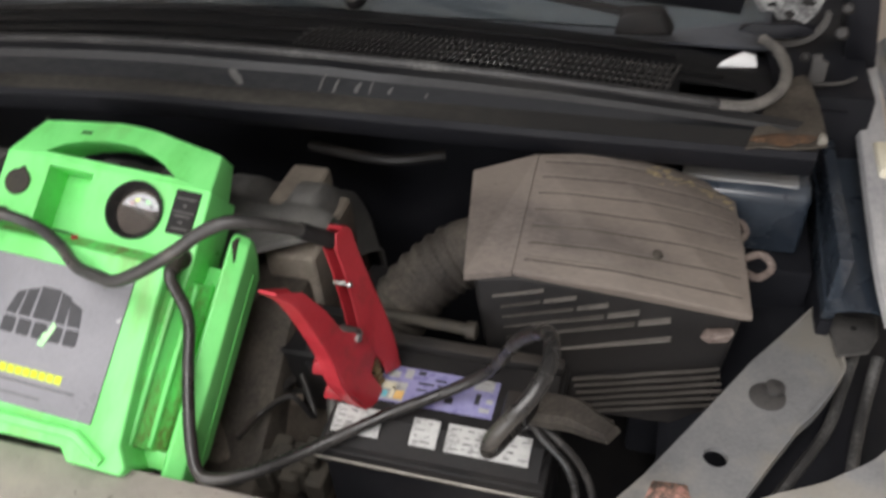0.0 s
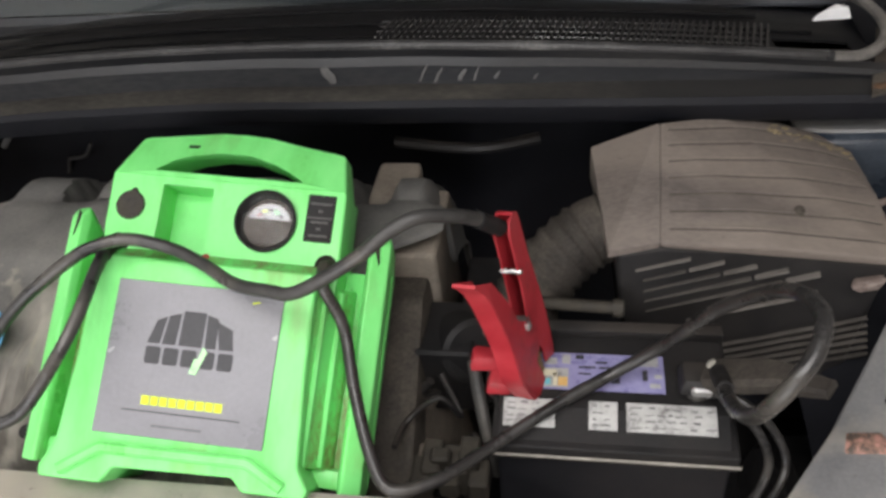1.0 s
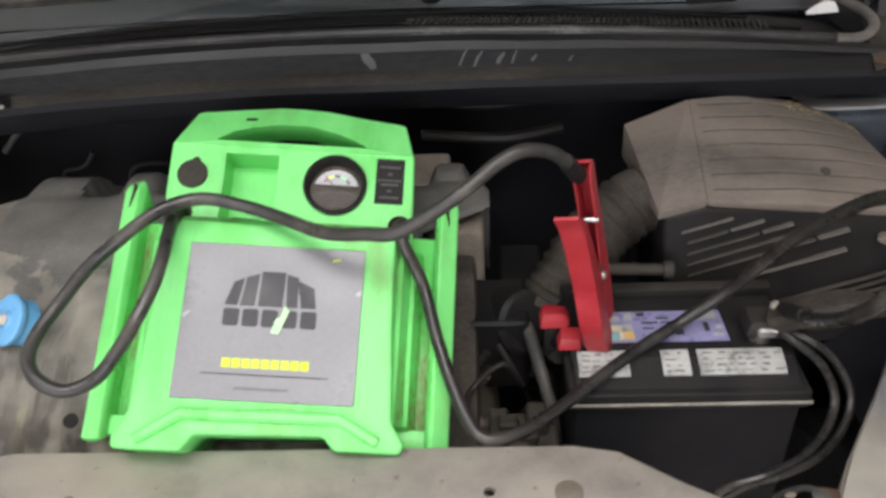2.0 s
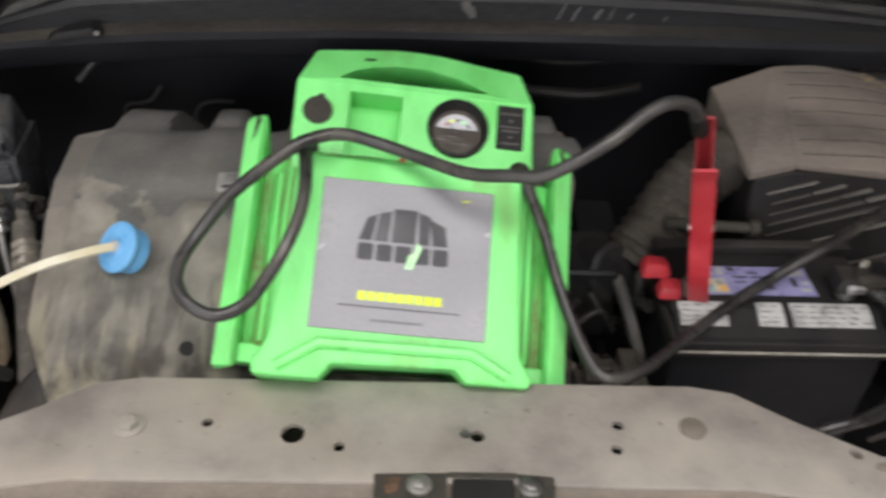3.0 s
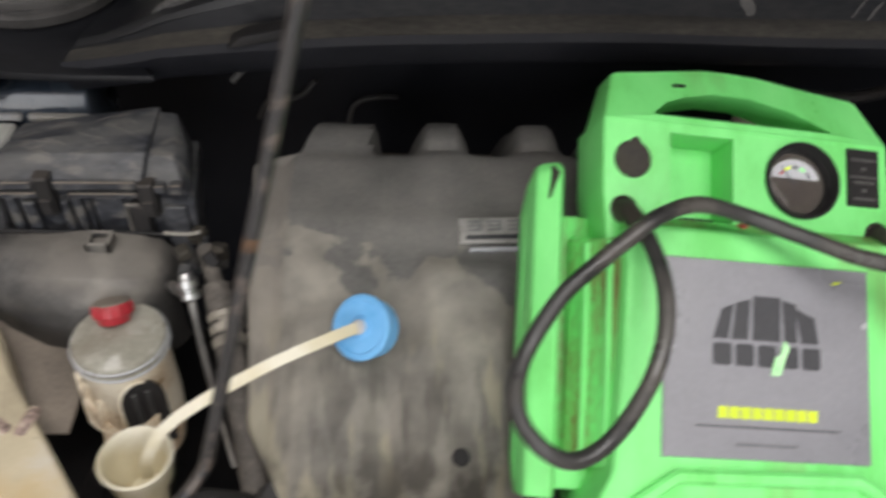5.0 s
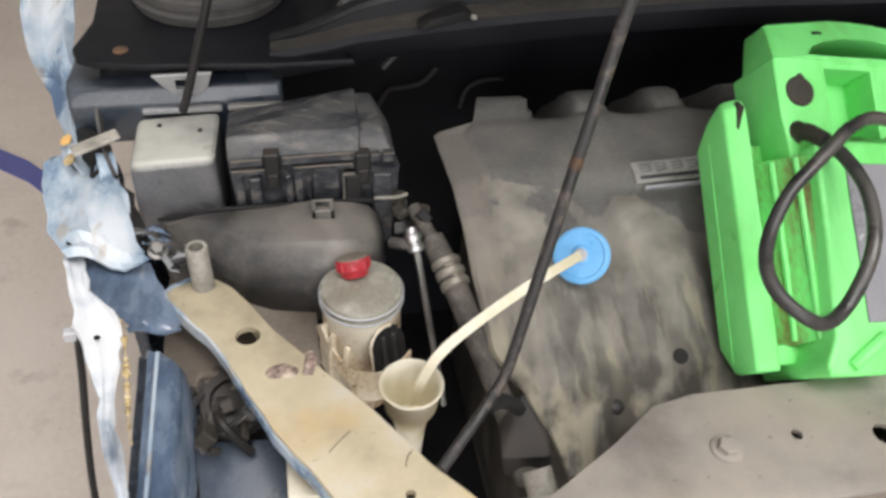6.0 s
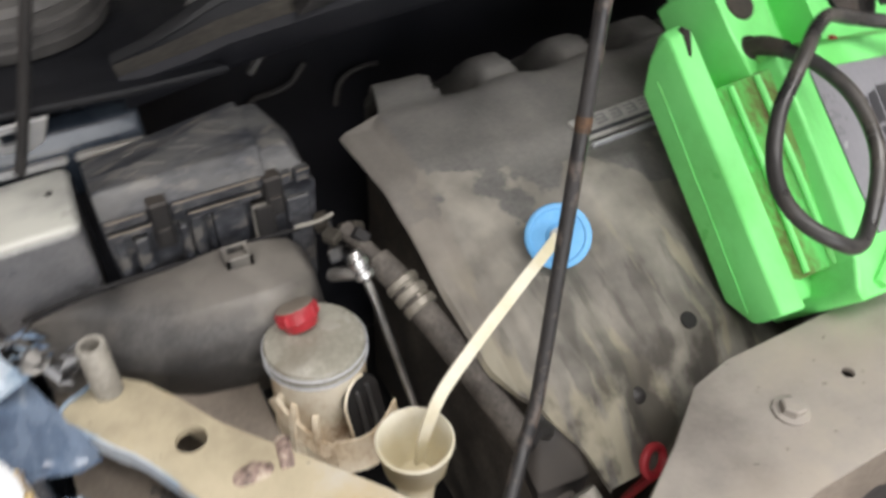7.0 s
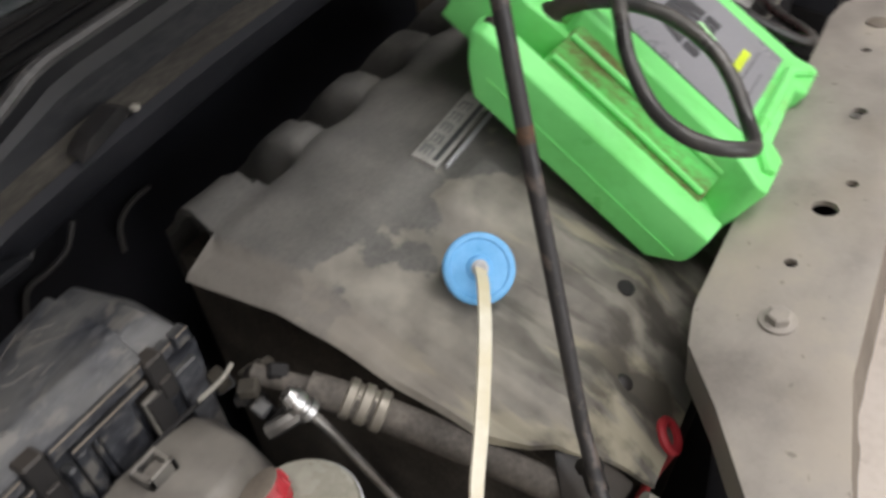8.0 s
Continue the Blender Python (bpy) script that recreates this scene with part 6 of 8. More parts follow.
# ---- battery ----
bat = thing("battery", (0.4425, 0.248, 0.60), "black car battery with white and violet labels", "battery")
bm = bmesh.new()
box(bm, (0.312, 0.162, 0.60), (0.573, 0.335, 0.806), 0.006, 3)
part("case", bm, M_DARK_METAL, bat, "black battery case")
bm = bmesh.new()
box(bm, (0.306, 0.156, 0.806), (0.579, 0.341, 0.832), 0.004, 3)
box(bm, (0.312, 0.200, 0.830), (0.573, 0.338, 0.846), 0.005, 3)
prism(bm, [(0.160, 0.830), (0.202, 0.845), (0.202, 0.830)], 0.314, 0.571, 0.001, 1, shape=lambda c: (c.z, c.x, c.y))
lid_b = part("lid", bm, M_BLACK, bat, "black battery lid with a bright front lip")
bm = bmesh.new()
box(bm, (0.304, 0.1535, 0.815), (0.581, 0.1565, 0.819), 0.001, 1)
part("lip", bm, M_POST, lid_b, "thin pale lip")
for n, (x0, x1) in enumerate(((0.319, 0.378), (0.416, 0.448), (0.458, 0.556))):
    bm = bmesh.new()
    rows = [[(x0 + (x1 - x0) * i / 3, 0.178 + 0.032 * j / 2, 0.8405 + 0.0135 * j / 2 - (0.0 if j < 2 else 0.0028)) for j in range(3)] for i in range(4)]
    sheet(bm, rows, 0.002)
    wl = part("white_label", bm, M_WHITE, bat, "white label with unreadable print")
    random.seed(20 + n)
    for row in range(4):
        x, v = x0 + 0.004, 0.12 + 0.21 * row
        while x < x1 - 0.010:
            w = random.uniform(0.004, 0.013)
            y, h = 0.178 + 0.032 * v + random.uniform(-0.001, 0.001), random.uniform(0.0008, 0.0022)
            lift = 0.8405 + 0.0135 * v + 0.0006
            bm = bmesh.new()
            prism(bm, [(x, y), (x + w, y + random.uniform(-0.0012, 0.0012)), (x + w, y + h), (x, y + h)], 0, 0.0005, 0, shape=lambda c: (c.x, c.y, lift + c.z + 0.42 * (c.y - y)))
            part("print", bm, M_PRINT, wl)
            x += w + random.uniform(0.0015, 0.011)
bm = bmesh.new()
box(bm, (0.356, 0.229, 0.8462), (0.503, 0.285, 0.8475), 0)
purple = part("violet_label", bm, M_PURPLE, bat, "blue-violet label")
for x0, x1, y0, y1, mat in ((0.357, 0.392, 0.231, 0.260, M_WHITE), (0.360, 0.371, 0.234, 0.243, M_CYAN), (0.380, 0.391, 0.233, 0.246, M_ORANGE), (0.374, 0.379, 0.233, 0.252, M_CREAM_INK), (0.362, 0.378, 0.247, 0.257, M_CREAM_INK), (0.364, 0.378, 0.266, 0.276, M_WHITE), (0.384, 0.394, 0.268, 0.282, M_WHITE), (0.473, 0.497, 0.268, 0.2845, M_WHITE), (0.486, 0.498, 0.236, 0.242, M_WHITE), (0.492, 0.500, 0.250, 0.256, M_WHITE), (0.404, 0.424, 0.262, 0.2645, M_INK), (0.428, 0.446, 0.262, 0.2645, M_INK), (0.404, 0.418, 0.252, 0.254, M_INK), (0.424, 0.438, 0.270, 0.2725, M_INK), (0.442, 0.452, 0.240, 0.249, M_INK), (0.400, 0.410, 0.276, 0.282, M_INK), (0.478, 0.484, 0.246, 0.262, M_INK)):
    bm = bmesh.new()
    box(bm, (x0, y0, 0.8476 + (0.0006 if mat in (M_CYAN, M_ORANGE, M_CREAM_INK) else 0)), (x1, y1, 0.8484 + (0.0006 if mat in (M_CYAN, M_ORANGE, M_CREAM_INK) else 0)), 0)
    part("print", bm, mat, purple)
bm = bmesh.new()
box(bm, (0.31, 0.312, 0.846), (0.575, 0.330, 0.860), 0.003, 2)
part("hold_down_bar", bm, M_BLACK_DUSTY, bat, "black hold-down bar")
for x, mat in ((0.338, M_RED), (0.538, M_BLACK_DUSTY)):
    bm = bmesh.new()
    lathe(bm, [(0.012, 0), (0.0105, 0.02), (0.0095, 0.021)], (x, 0.232, 0.846))
    part("terminal", bm, M_METAL, bat)
bm = bmesh.new()
hull(bm, [(0.276, 0.232, 0.866), (0.314, 0.234, 0.866), (0.276, 0.262, 0.866), (0.318, 0.262, 0.866), (0.280, 0.236, 0.888), (0.308, 0.238, 0.885), (0.280, 0.258, 0.888), (0.308, 0.256, 0.885)], 0.006, 2)
hull(bm, [(0.296, 0.214, 0.848), (0.326, 0.214, 0.848), (0.296, 0.240, 0.848), (0.330, 0.240, 0.848), (0.300, 0.218, 0.864), (0.324, 0.218, 0.862), (0.302, 0.238, 0.868), (0.326, 0.238, 0.866)], 0.004, 2)
part("terminal_cover", bm, M_RED, bat, "red positive terminal cover")
# battery leads at the negative post
leads = thing("battery_leads", (0.58, 0.2, 0.70), "two black battery leads hanging beside the battery", "cable")
bm = bmesh.new()
hull(bm, [(0.515, 0.215, 0.862), (0.56, 0.21, 0.862), (0.515, 0.255, 0.862), (0.57, 0.255, 0.862), (0.52, 0.22, 0.882), (0.555, 0.218, 0.882), (0.52, 0.25, 0.882), (0.56, 0.25, 0.882)], 0.004, 2)
part("terminal_clamp", bm, M_BLACK_DUSTY, leads, "dark terminal clamp")
for off, r in ((0.0, 0.0052), (0.018, 0.0046)):
    bm = bmesh.new()
    sweep(bm, [(0.55, 0.225, 0.872), (0.566 + off, 0.205, 0.866), (0.597 + off, 0.19, 0.842), (0.612 + off, 0.17, 0.81), (0.595 + off, 0.138, 0.79), (0.558 + off, 0.106, 0.78), (0.512 + off, 0.083, 0.78), (0.47 + off, 0.078, 0.765), (0.43, 0.07, 0.72)], r, 10, 7)
    part("lead", bm, M_LEAD, leads)

# ---- fuse box and its neighbours ----
fuse = thing("fuse_box", (-0.66, 0.44, 0.80), "dusty black fuse box with clipped ribbed lid", "fuse box")
bm = bmesh.new()
hull(bm, [(-0.757, 0.391, 0.948), (-0.606, 0.391, 0.951), (-0.757, 0.412, 0.966), (-0.603, 0.414, 0.970), (-0.757, 0.487, 0.953), (-0.602, 0.490, 0.978), (-0.757, 0.395, 0.925), (-0.604, 0.396, 0.925), (-0.757, 0.50, 0.915), (-0.602, 0.505, 0.915)], 0.003, 2)
hull(bm, [(-0.610, 0.395, 0.944), (-0.566, 0.396, 0.946), (-0.610, 0.415, 0.962), (-0.576, 0.418, 0.964), (-0.610, 0.484, 0.974), (-0.584, 0.484, 0.974), (-0.566, 0.44, 0.958), (-0.610, 0.398, 0.915), (-0.558, 0.396, 0.915), (-0.61, 0.495, 0.915), (-0.576, 0.495, 0.915)], 0.003, 2)
fuse_skin = BVHTree.FromBMesh(bm)
fl = part("lid", bm, M_FUSE, fuse, "dusty dark lid with moulded ribs")
bm = bmesh.new()
hull(bm, [(-0.757, 0.396, 0.930), (-0.556, 0.396, 0.925), (-0.757, 0.50, 0.925), (-0.57, 0.50, 0.925), (-0.75, 0.398, 0.80), (-0.565, 0.398, 0.80), (-0.75, 0.49, 0.80), (-0.58, 0.49, 0.80)], 0.003, 2)
fb = part("base", bm, M_FUSE, fuse, "dark fuse box base")
# pale scratches across the lid
random.seed(31)
for k in range(16):
    x, y, a, ln = random.uniform(-0.735, -0.63), random.uniform(0.418, 0.478), random.uniform(-0.9, 0.5), random.uniform(0.008, 0.030)
    pts = []
    for j in range(4):
        p = Vector((x + ln * j / 3 * math.cos(a), y + ln * j / 3 * math.sin(a) + 0.0008 * math.sin(2 * j + k), 1.1))
        on = fuse_skin.ray_cast(p, Vector((0, 0, -1)))[0]
        if on:
            pts.append(on)
    if len(pts) == 4:
        bm = bmesh.new()
        sweep(bm, pts, 0.0005, 5, 2)
        part("scratch", bm, M_LOUVRE, fl)
# two stepped lips along the lid's front, paler on the edge
for x0, x1, z, drop in ((-0.696, -0.611, 0.950, 0.010), (-0.684, -0.613, 0.935, 0.007), (-0.755, -0.718, 0.948, 0.009), (-0.755, -0.708, 0.934, 0.007), (-0.593, -0.582, 0.946, 0.010), (-0.578, -0.564, 0.947, 0.012)):
    bm = bmesh.new()
    prism(bm, [(x0, z - drop), (x1, z - drop + 0.001), (x1, z + 0.001), (x0, z)], 0.3865, 0.398, 0.001, 1, shape=lambda c: (c.x, c.z, c.y))
    lip = part("lip", bm, M_FUSE, fl)
    bm = bmesh.new()
    sweep(bm, [(x0 + 0.001, 0.3868, z), ((x0 + x1) / 2, 0.3866, z + 0.0007), (x1 - 0.001, 0.3868, z + 0.001)], 0.0009, 6, 3)
    part("ridge", bm, M_BEAM, lip, "pale ridge")
for x, z0, z1 in ((-0.707, 0.906, 0.957), (-0.602, 0.905, 0.950)):
    bm = bmesh.new()
    box(bm, (x - 0.009, 0.383, z0), (x + 0.009, 0.400, z1), 0.002, 1)
    box(bm, (x - 0.006, 0.380, z0 + 0.006), (x + 0.006, 0.384, z0 + 0.024), 0.001, 1)
    part("clip", bm, M_BLACK_DUSTY, fl, "black latch clip")
# upright pillars and panels of the base
for x0, x1, yf, top in ((-0.752, -0.742, 0.388, 0.926), (-0.735, -0.722, 0.386, 0.922), (-0.694, -0.686, 0.384, 0.925), (-0.683, -0.673, 0.387, 0.928), (-0.668, -0.664, 0.386, 0.927), (-0.662, -0.630, 0.390, 0.929), (-0.590, -0.566, 0.390, 0.915)):
    bm = bmesh.new()
    box(bm, (x0, yf, 0.81), (x1, 0.400, top), 0.0015, 1)
    part("pillar", bm, M_FUSE, fb)
bm = bmesh.new()
box(bm, (-0.624, 0.382, 0.865), (-0.604, 0.400, 0.922), 0.002, 1)
pad = part("socket", bm, M_BLACK_DUSTY, fb, "dark square socket")
for lo, hi in (((-0.6265, 0.381, 0.868), (-0.6245, 0.386, 0.924)), ((-0.6265, 0.381, 0.9225), (-0.612, 0.386, 0.9245))):
    bm = bmesh.new()
    box(bm, lo, hi, 0.0006, 1)
    part("edge", bm, M_DUCT, pad, "pale edge")
relay = thing("relay_box", (-0.82, 0.45, 0.82), "black relay box with its lit, shiny top painted pale", "relay box")
bm = bmesh.new()
hull(bm, [(-0.868, 0.402, 0.94), (-0.772, 0.402, 0.944), (-0.866, 0.495, 0.946), (-0.768, 0.50, 0.948), (-0.87, 0.396, 0.82), (-0.77, 0.396, 0.82), (-0.87, 0.50, 0.82), (-0.768, 0.50, 0.82)], 0.010, 3)
# the dust layer here paints the white light on the upward face
part("cover", bm, material("scuffed_black_with_lit_top", [(0.3, (0.05, 0.05, 0.052)), (0.5, (0.10, 0.10, 0.105)), (0.7, (0.16, 0.16, 0.155))], 12, rough=0.35, bump=0.08, dust=(0.40, 0.40, 0.36), dust_amount=1.0, dust_scale=7), relay)
for x, y in ((-0.838, 0.475), (-0.79, 0.46)):
    bm = bmesh.new()
    lathe(bm, [(0.003, 0), (0.003, 0.0015)], (x, y, 0.9458), sides=10)
    part("screw", bm, M_BLACK, relay)
# duct below the fuse box
duct = thing("air_duct", (-0.7, 0.32, 0.76), "grey dusty plastic air duct below the fuse box", "duct")
bm = bmesh.new()
rows = []
for x, yf, zt, zf in ((-0.845, 0.362, 0.868, 0.86), (-0.838, 0.352, 0.884, 0.862), (-0.80, 0.338, 0.892, 0.858), (-0.765, 0.318, 0.895, 0.852), (-0.72, 0.296, 0.896, 0.848), (-0.67, 0.287, 0.896, 0.848), (-0.625, 0.290, 0.892, 0.846), (-0.598, 0.300, 0.884, 0.842), (-0.585, 0.320, 0.868, 0.836), (-0.580, 0.345, 0.845, 0.825)):
    zt -= 0.012 if x < -0.70 else 0.006
    rows.append([(x, 0.392, zt - 0.05), (x, 0.389, zt - 0.008), (x, 0.380, zt), (x, (0.380 + yf) / 2 + 0.010, zt - 0.0015), (x, yf + 0.026, zt - 0.004), (x, yf + 0.022, zt - 0.006), (x, yf + 0.008, zt - 0.021), (x, yf + 0.001, zf - 0.004), (x, yf + 0.004, zf - 0.03), (x, yf + 0.012, zf - 0.08)])
sheet(bm, rows, 0.003)
part("body", bm, M_DUCT, duct, smooth=60)
bm = bmesh.new()
box(bm, (-0.666, 0.348, 0.876), (-0.640, 0.352, 0.899), 0.001, 1)
box(bm, (-0.666, 0.366, 0.876), (-0.640, 0.370, 0.900), 0.001, 1)
box(bm, (-0.666, 0.348, 0.876), (-0.661, 0.370, 0.899), 0.001, 1)
box(bm, (-0.645, 0.348, 0.876), (-0.640, 0.370, 0.899), 0.001, 1)
box(bm, (-0.662, 0.351, 0.876), (-0.644, 0.367, 0.892), 0.001, 1)
part("latch", bm, M_DUCT, duct, "small square latch")
# the black strand paints the shadow in the gap; the pale one is a cable
for pts, r, mat in (([(-0.845, 0.386, 0.872), (-0.82, 0.384, 0.880), (-0.78, 0.382, 0.885), (-0.70, 0.381, 0.886), (-0.62, 0.381, 0.886), (-0.585, 0.380, 0.884)], 0.0022, M_BLACK),
                    ([(-0.59, 0.375, 0.892), (-0.565, 0.372, 0.893), (-0.55, 0.374, 0.895)], 0.0022, M_POST)):
    bm = bmesh.new()
    sweep(bm, pts, r, 8, 6)
    solo("foot_strand", bm, mat, "thin strand along the fuse box foot, black where it paints gap shade", "cable")
# wiring block next to the fuse box
blk = thing("wiring_block", (-0.545, 0.36, 0.80), "black wiring plugs and brackets beside the fuse box", "wiring")
random.seed(3)
for k in range(14):
    x, y, z = -0.552 + random.uniform(-0.016, 0.02), 0.33 + 0.005 * k + random.uniform(-0.01, 0.01), 0.865 + random.uniform(-0.03, 0.03)
    bm = bmesh.new()
    a, b, c = (random.uniform(0.004, 0.011) for _ in range(3))
    box(bm, (-a, -b, -c), (a, b, c), 0.002, 1, m=Matrix.Translation((x, y, z)) @ pose(0, 0, 0, random.uniform(-40, 40), random.uniform(-30, 30), random.uniform(0, 90)))
    part("plug", bm, random.choice((M_BLACK, M_FUSE, M_GRIME)), blk)

# power steering reservoir
res = thing("fluid_reservoir", (-0.618, 0.262, 0.74), "stained translucent fluid reservoir with a red cap", "reservoir")
bm = bmesh.new()
lathe(bm, [(0.026, 0.66), (0.036, 0.675), (0.043, 0.715), (0.0455, 0.76), (0.0445, 0.832), (0.045, 0.835)], (-0.618, 0.262, 0), sides=36)
part("body", bm, M_RES, res, "yellow-stained translucent body")
bm = bmesh.new()
lathe(bm, [(0.045, 0.835), (0.0470, 0.837), (0.0470, 0.842), (0.0450, 0.843), (0.0450, 0.846), (0.0470, 0.847), (0.0470, 0.852), (0.045, 0.855), (0.035, 0.8585), (0.020, 0.8615)], (-0.618, 0.262, 0), sides=36)
part("lid", bm, M_RES_LID, res, "grey ringed lid")
# pale rings that paint the highlights on the lid's rims
for z in (0.8395, 0.8495):
    bm = bmesh.new()
    sweep(bm, [(-0.618 + 0.0470 * math.cos(a), 0.262 + 0.0470 * math.sin(a), z) for a in [2 * math.pi * k / 24 for k in range(24)]], 0.0016, 6, 2, closed=True)
    part("rim_highlight", bm, M_DIAL, res, "pale ring painted as the lid rim's highlight")
lean, seat = Vector((-0.12, 0.50, 0.86)).normalized(), Vector((-0.624, 0.278, 0.866))
bm = bmesh.new()
lathe(bm, [(0.015, -0.006), (0.0175, 0.001), (0.0190, 0.003), (0.0190, 0.0125), (0.0182, 0.0145), (0.017, 0.015)], seat, lean, 30)
rc = part("cap", bm, M_RED, res, "bright red screw cap")
bm = bmesh.new()
lathe(bm, [(0.0180, 0.0146), (0.0180, 0.0157), (0.011, 0.0178), (0.006, 0.0168)], seat, lean, 26)
part("cap_top", bm, M_BEAM, rc, "brown dusty cap top")
turn = Matrix.Translation(seat) @ lean.to_track_quat("Z", "Y").to_matrix().to_4x4()
for a in range(12):
    bm = bmesh.new()
    box(bm, (0.0182, -0.002, 0.002), (0.0202, 0.002, 0.0125), 0.0007, 1, m=turn @ pose(0, 0, 0, 0, 0, a * 30))
    part("grip", bm, M_RED, rc)
RC = Vector((-0.618, 0.262, 0))
for a, top, foot_r in ((200, 0.816, 0.0545), (219, 0.812, 0.056), (243, 0.800, 0.054)):
    bm = bmesh.new()
    prism(bm, [(0.040, 0.72), (foot_r - 0.010, 0.72), (foot_r, 0.752), (foot_r - 0.001, 0.785), (0.051, top - 0.008), (0.047, top), (0.040, top)], -0.0032, 0.0032, 0.0014, 2, m=Matrix.Translation(RC) @ pose(0, 0, 0, 0, 0, a) @ Matrix(((1, 0, 0, 0), (0, 0, -1, 0), (0, 1, 0, 0), (0, 0, 0, 1))))
    part("fin", bm, M_RES, res, "brown-edged moulded fin")
bm = bmesh.new()
sweep(bm, [RC + Vector((0.050 * math.cos(math.radians(a)), 0.050 * math.sin(math.radians(a)), 0.812 - 0.0010 * (a - 200))) for a in range(198, 262, 9)], 1.0, section=[(-0.003, -0.012), (0.003, -0.012), (0.002, 0.003), (-0.002, 0.003)], up=(0, 0, 1), steps=2)
part("bracket_rim", bm, M_RES, res, "stained rim of the bracket")
# the arch: a black hollow with a cream rim, facing forward
AM = Matrix.Translation((-0.591, 0.2135, 0.772)) @ pose(0, 0, 0, 78, 0, 24)
half = [(0.0215 * math.cos(math.radians(a)), 0.030 + 0.027 * math.sin(math.radians(a))) for a in range(0, 181, 15)]
bm = bmesh.new()
prism(bm, [(0.0215, -0.03)] + half + [(-0.0215, -0.03)], -0.004, 0.003, 0.001, 1, m=AM)
arch = part("holder", bm, M_BLACK, res, "black arched hollow of the holder")
for x in (-0.007, 0.006):
    bm = bmesh.new()
    box(bm, (x - 0.0022, -0.03, 0.003), (x + 0.0022, 0.046, 0.0065), 0.0008, 1, m=AM)
    part("slat", bm, M_SEAL_DARK, arch)
bm = bmesh.new()
sweep(bm, [AM @ Vector((x * 1.07, y + 0.001, 0.003)) for x, y in half[5:] + [(-0.0215, -0.03)]], 0.0016, 8, 3)
part("holder_rim", bm, M_RES, res, "cream rim of the holder")
bm = bmesh.new()
sheet(bm, [[(-0.632 + 0.062 * i / 6, 0.196 - 0.016 * math.sin(i / 2) - 0.010 * k / 3, 0.786 + 0.030 * i / 6 - 0.035 * k / 3) for k in range(4)] for i in range(7)], 0.0025)
part("foot", bm, M_RES, res, "cream foot of the reservoir")

# washer filler neck with its blue cap on a strap
neck = thing("washer_filler", (-0.578, 0.14, 0.72), "cream washer filler funnel with its blue cap off on a strap", "filler neck")
bm = bmesh.new()
lathe(bm, [(0.014, 0.70), (0.0165, 0.745), (0.0195, 0.772), (0.0285, 0.792), (0.0315, 0.815), (0.0335, 0.820), (0.0345, 0.826), (0.0325, 0.8275), (0.0305, 0.825), (0.029, 0.812), (0.025, 0.792), (0.016, 0.770)], (-0.578, 0.14, 0), sides=36)
part("funnel", bm, M_STRAP, neck)
axis = Vector((-0.49, -0.53, 0.69)).normalized()
at = Vector((-0.372, 0.238, 0.897))
bm = bmesh.new()
lathe(bm, [(0.0265, -0.026), (0.0285, -0.024), (0.0285, -0.010), (0.0310, -0.007), (0.0325, -0.003), (0.0325, 0.001), (0.031, 0.0025), (0.027, 0.003), (0.0255, 0.0015), (0.012, 0.001), (0.010, 0.003), (0.006, 0.0035)], at, axis, 36)
cap_body = part("cap", bm, M_BLUE_CAP, neck, "sky blue cap lying on the engine cover")
bm = bmesh.new()
lathe(bm, [(0.0075, 0.002), (0.0075, 0.006), (0.0045, 0.0075), (0.003, 0.0065)], at, axis, 20)
part("pin", bm, M_DIAL, neck, "white plastic pin")
bm = bmesh.new()
sweep(bm, [at + axis * 0.004, (-0.40, 0.218, 0.904), (-0.450, 0.190, 0.902), (-0.510, 0.163, 0.883), (-0.548, 0.150, 0.856), (-0.568, 0.142, 0.822), (-0.574, 0.14, 0.79)], 1.0, section=[(-0.0054, -0.0016), (0.0054, -0.0016), (0.0054, 0.0016), (-0.0054, 0.0016)], up=(0.25, -0.4, 0.86), steps=8)
part("strap", bm, M_STRAP, neck, "cream curved plastic strap")

# hoses beside the engine
hose = thing("coolant_hose", (-0.49, 0.2, 0.72), "dusty rubber hose with a crimped steel ferrule", "hose")
bm = bmesh.new()
sweep(bm, [(-0.528, 0.318, 0.868), (-0.516, 0.283, 0.854), (-0.498, 0.225, 0.823), (-0.481, 0.169, 0.791), (-0.466, 0.115, 0.758), (-0.455, 0.07, 0.72)], 0.0145, 14, 6)
part("tube", bm, M_HOSE, hose, "grey-black rubber tube")
bm = bmesh.new()
d = Vector((0.018, -0.058, -0.031)).normalized()
lathe(bm, [(0.0155, 0), (0.018, 0.002), (0.018, 0.008), (0.0155, 0.010), (0.0155, 0.013), (0.018, 0.015), (0.018, 0.022), (0.0155, 0.024), (0.0155, 0.027), (0.018, 0.029), (0.018, 0.036), (0.0155, 0.038)], (-0.517, 0.292, 0.858), d, 22)
part("ferrule", bm, M_FERRULE, hose, "dull crimped ferrule")
bm = bmesh.new()
rod_between(bm, (-0.545, 0.36, 0.885), (-0.517, 0.292, 0.858), 0.009, 14)
part("end_pipe", bm, M_HOSE, hose)
bm = bmesh.new()
hull(bm, [(-0.485, 0.115, 0.775), (-0.43, 0.125, 0.785), (-0.49, 0.075, 0.765), (-0.435, 0.07, 0.765), (-0.48, 0.115, 0.74), (-0.43, 0.12, 0.74), (-0.48, 0.08, 0.72), (-0.43, 0.08, 0.72), (-0.455, 0.135, 0.80)], 0.004, 2)
part("elbow", bm, M_BLACK_DUSTY, hose, "black plastic elbow")
bm = bmesh.new()
rod_between(bm, (-0.455, 0.06, 0.76), (-0.448, 0.012, 0.735), 0.0165, 18)
part("stub", bm, M_POST, hose, "grey hose stub")
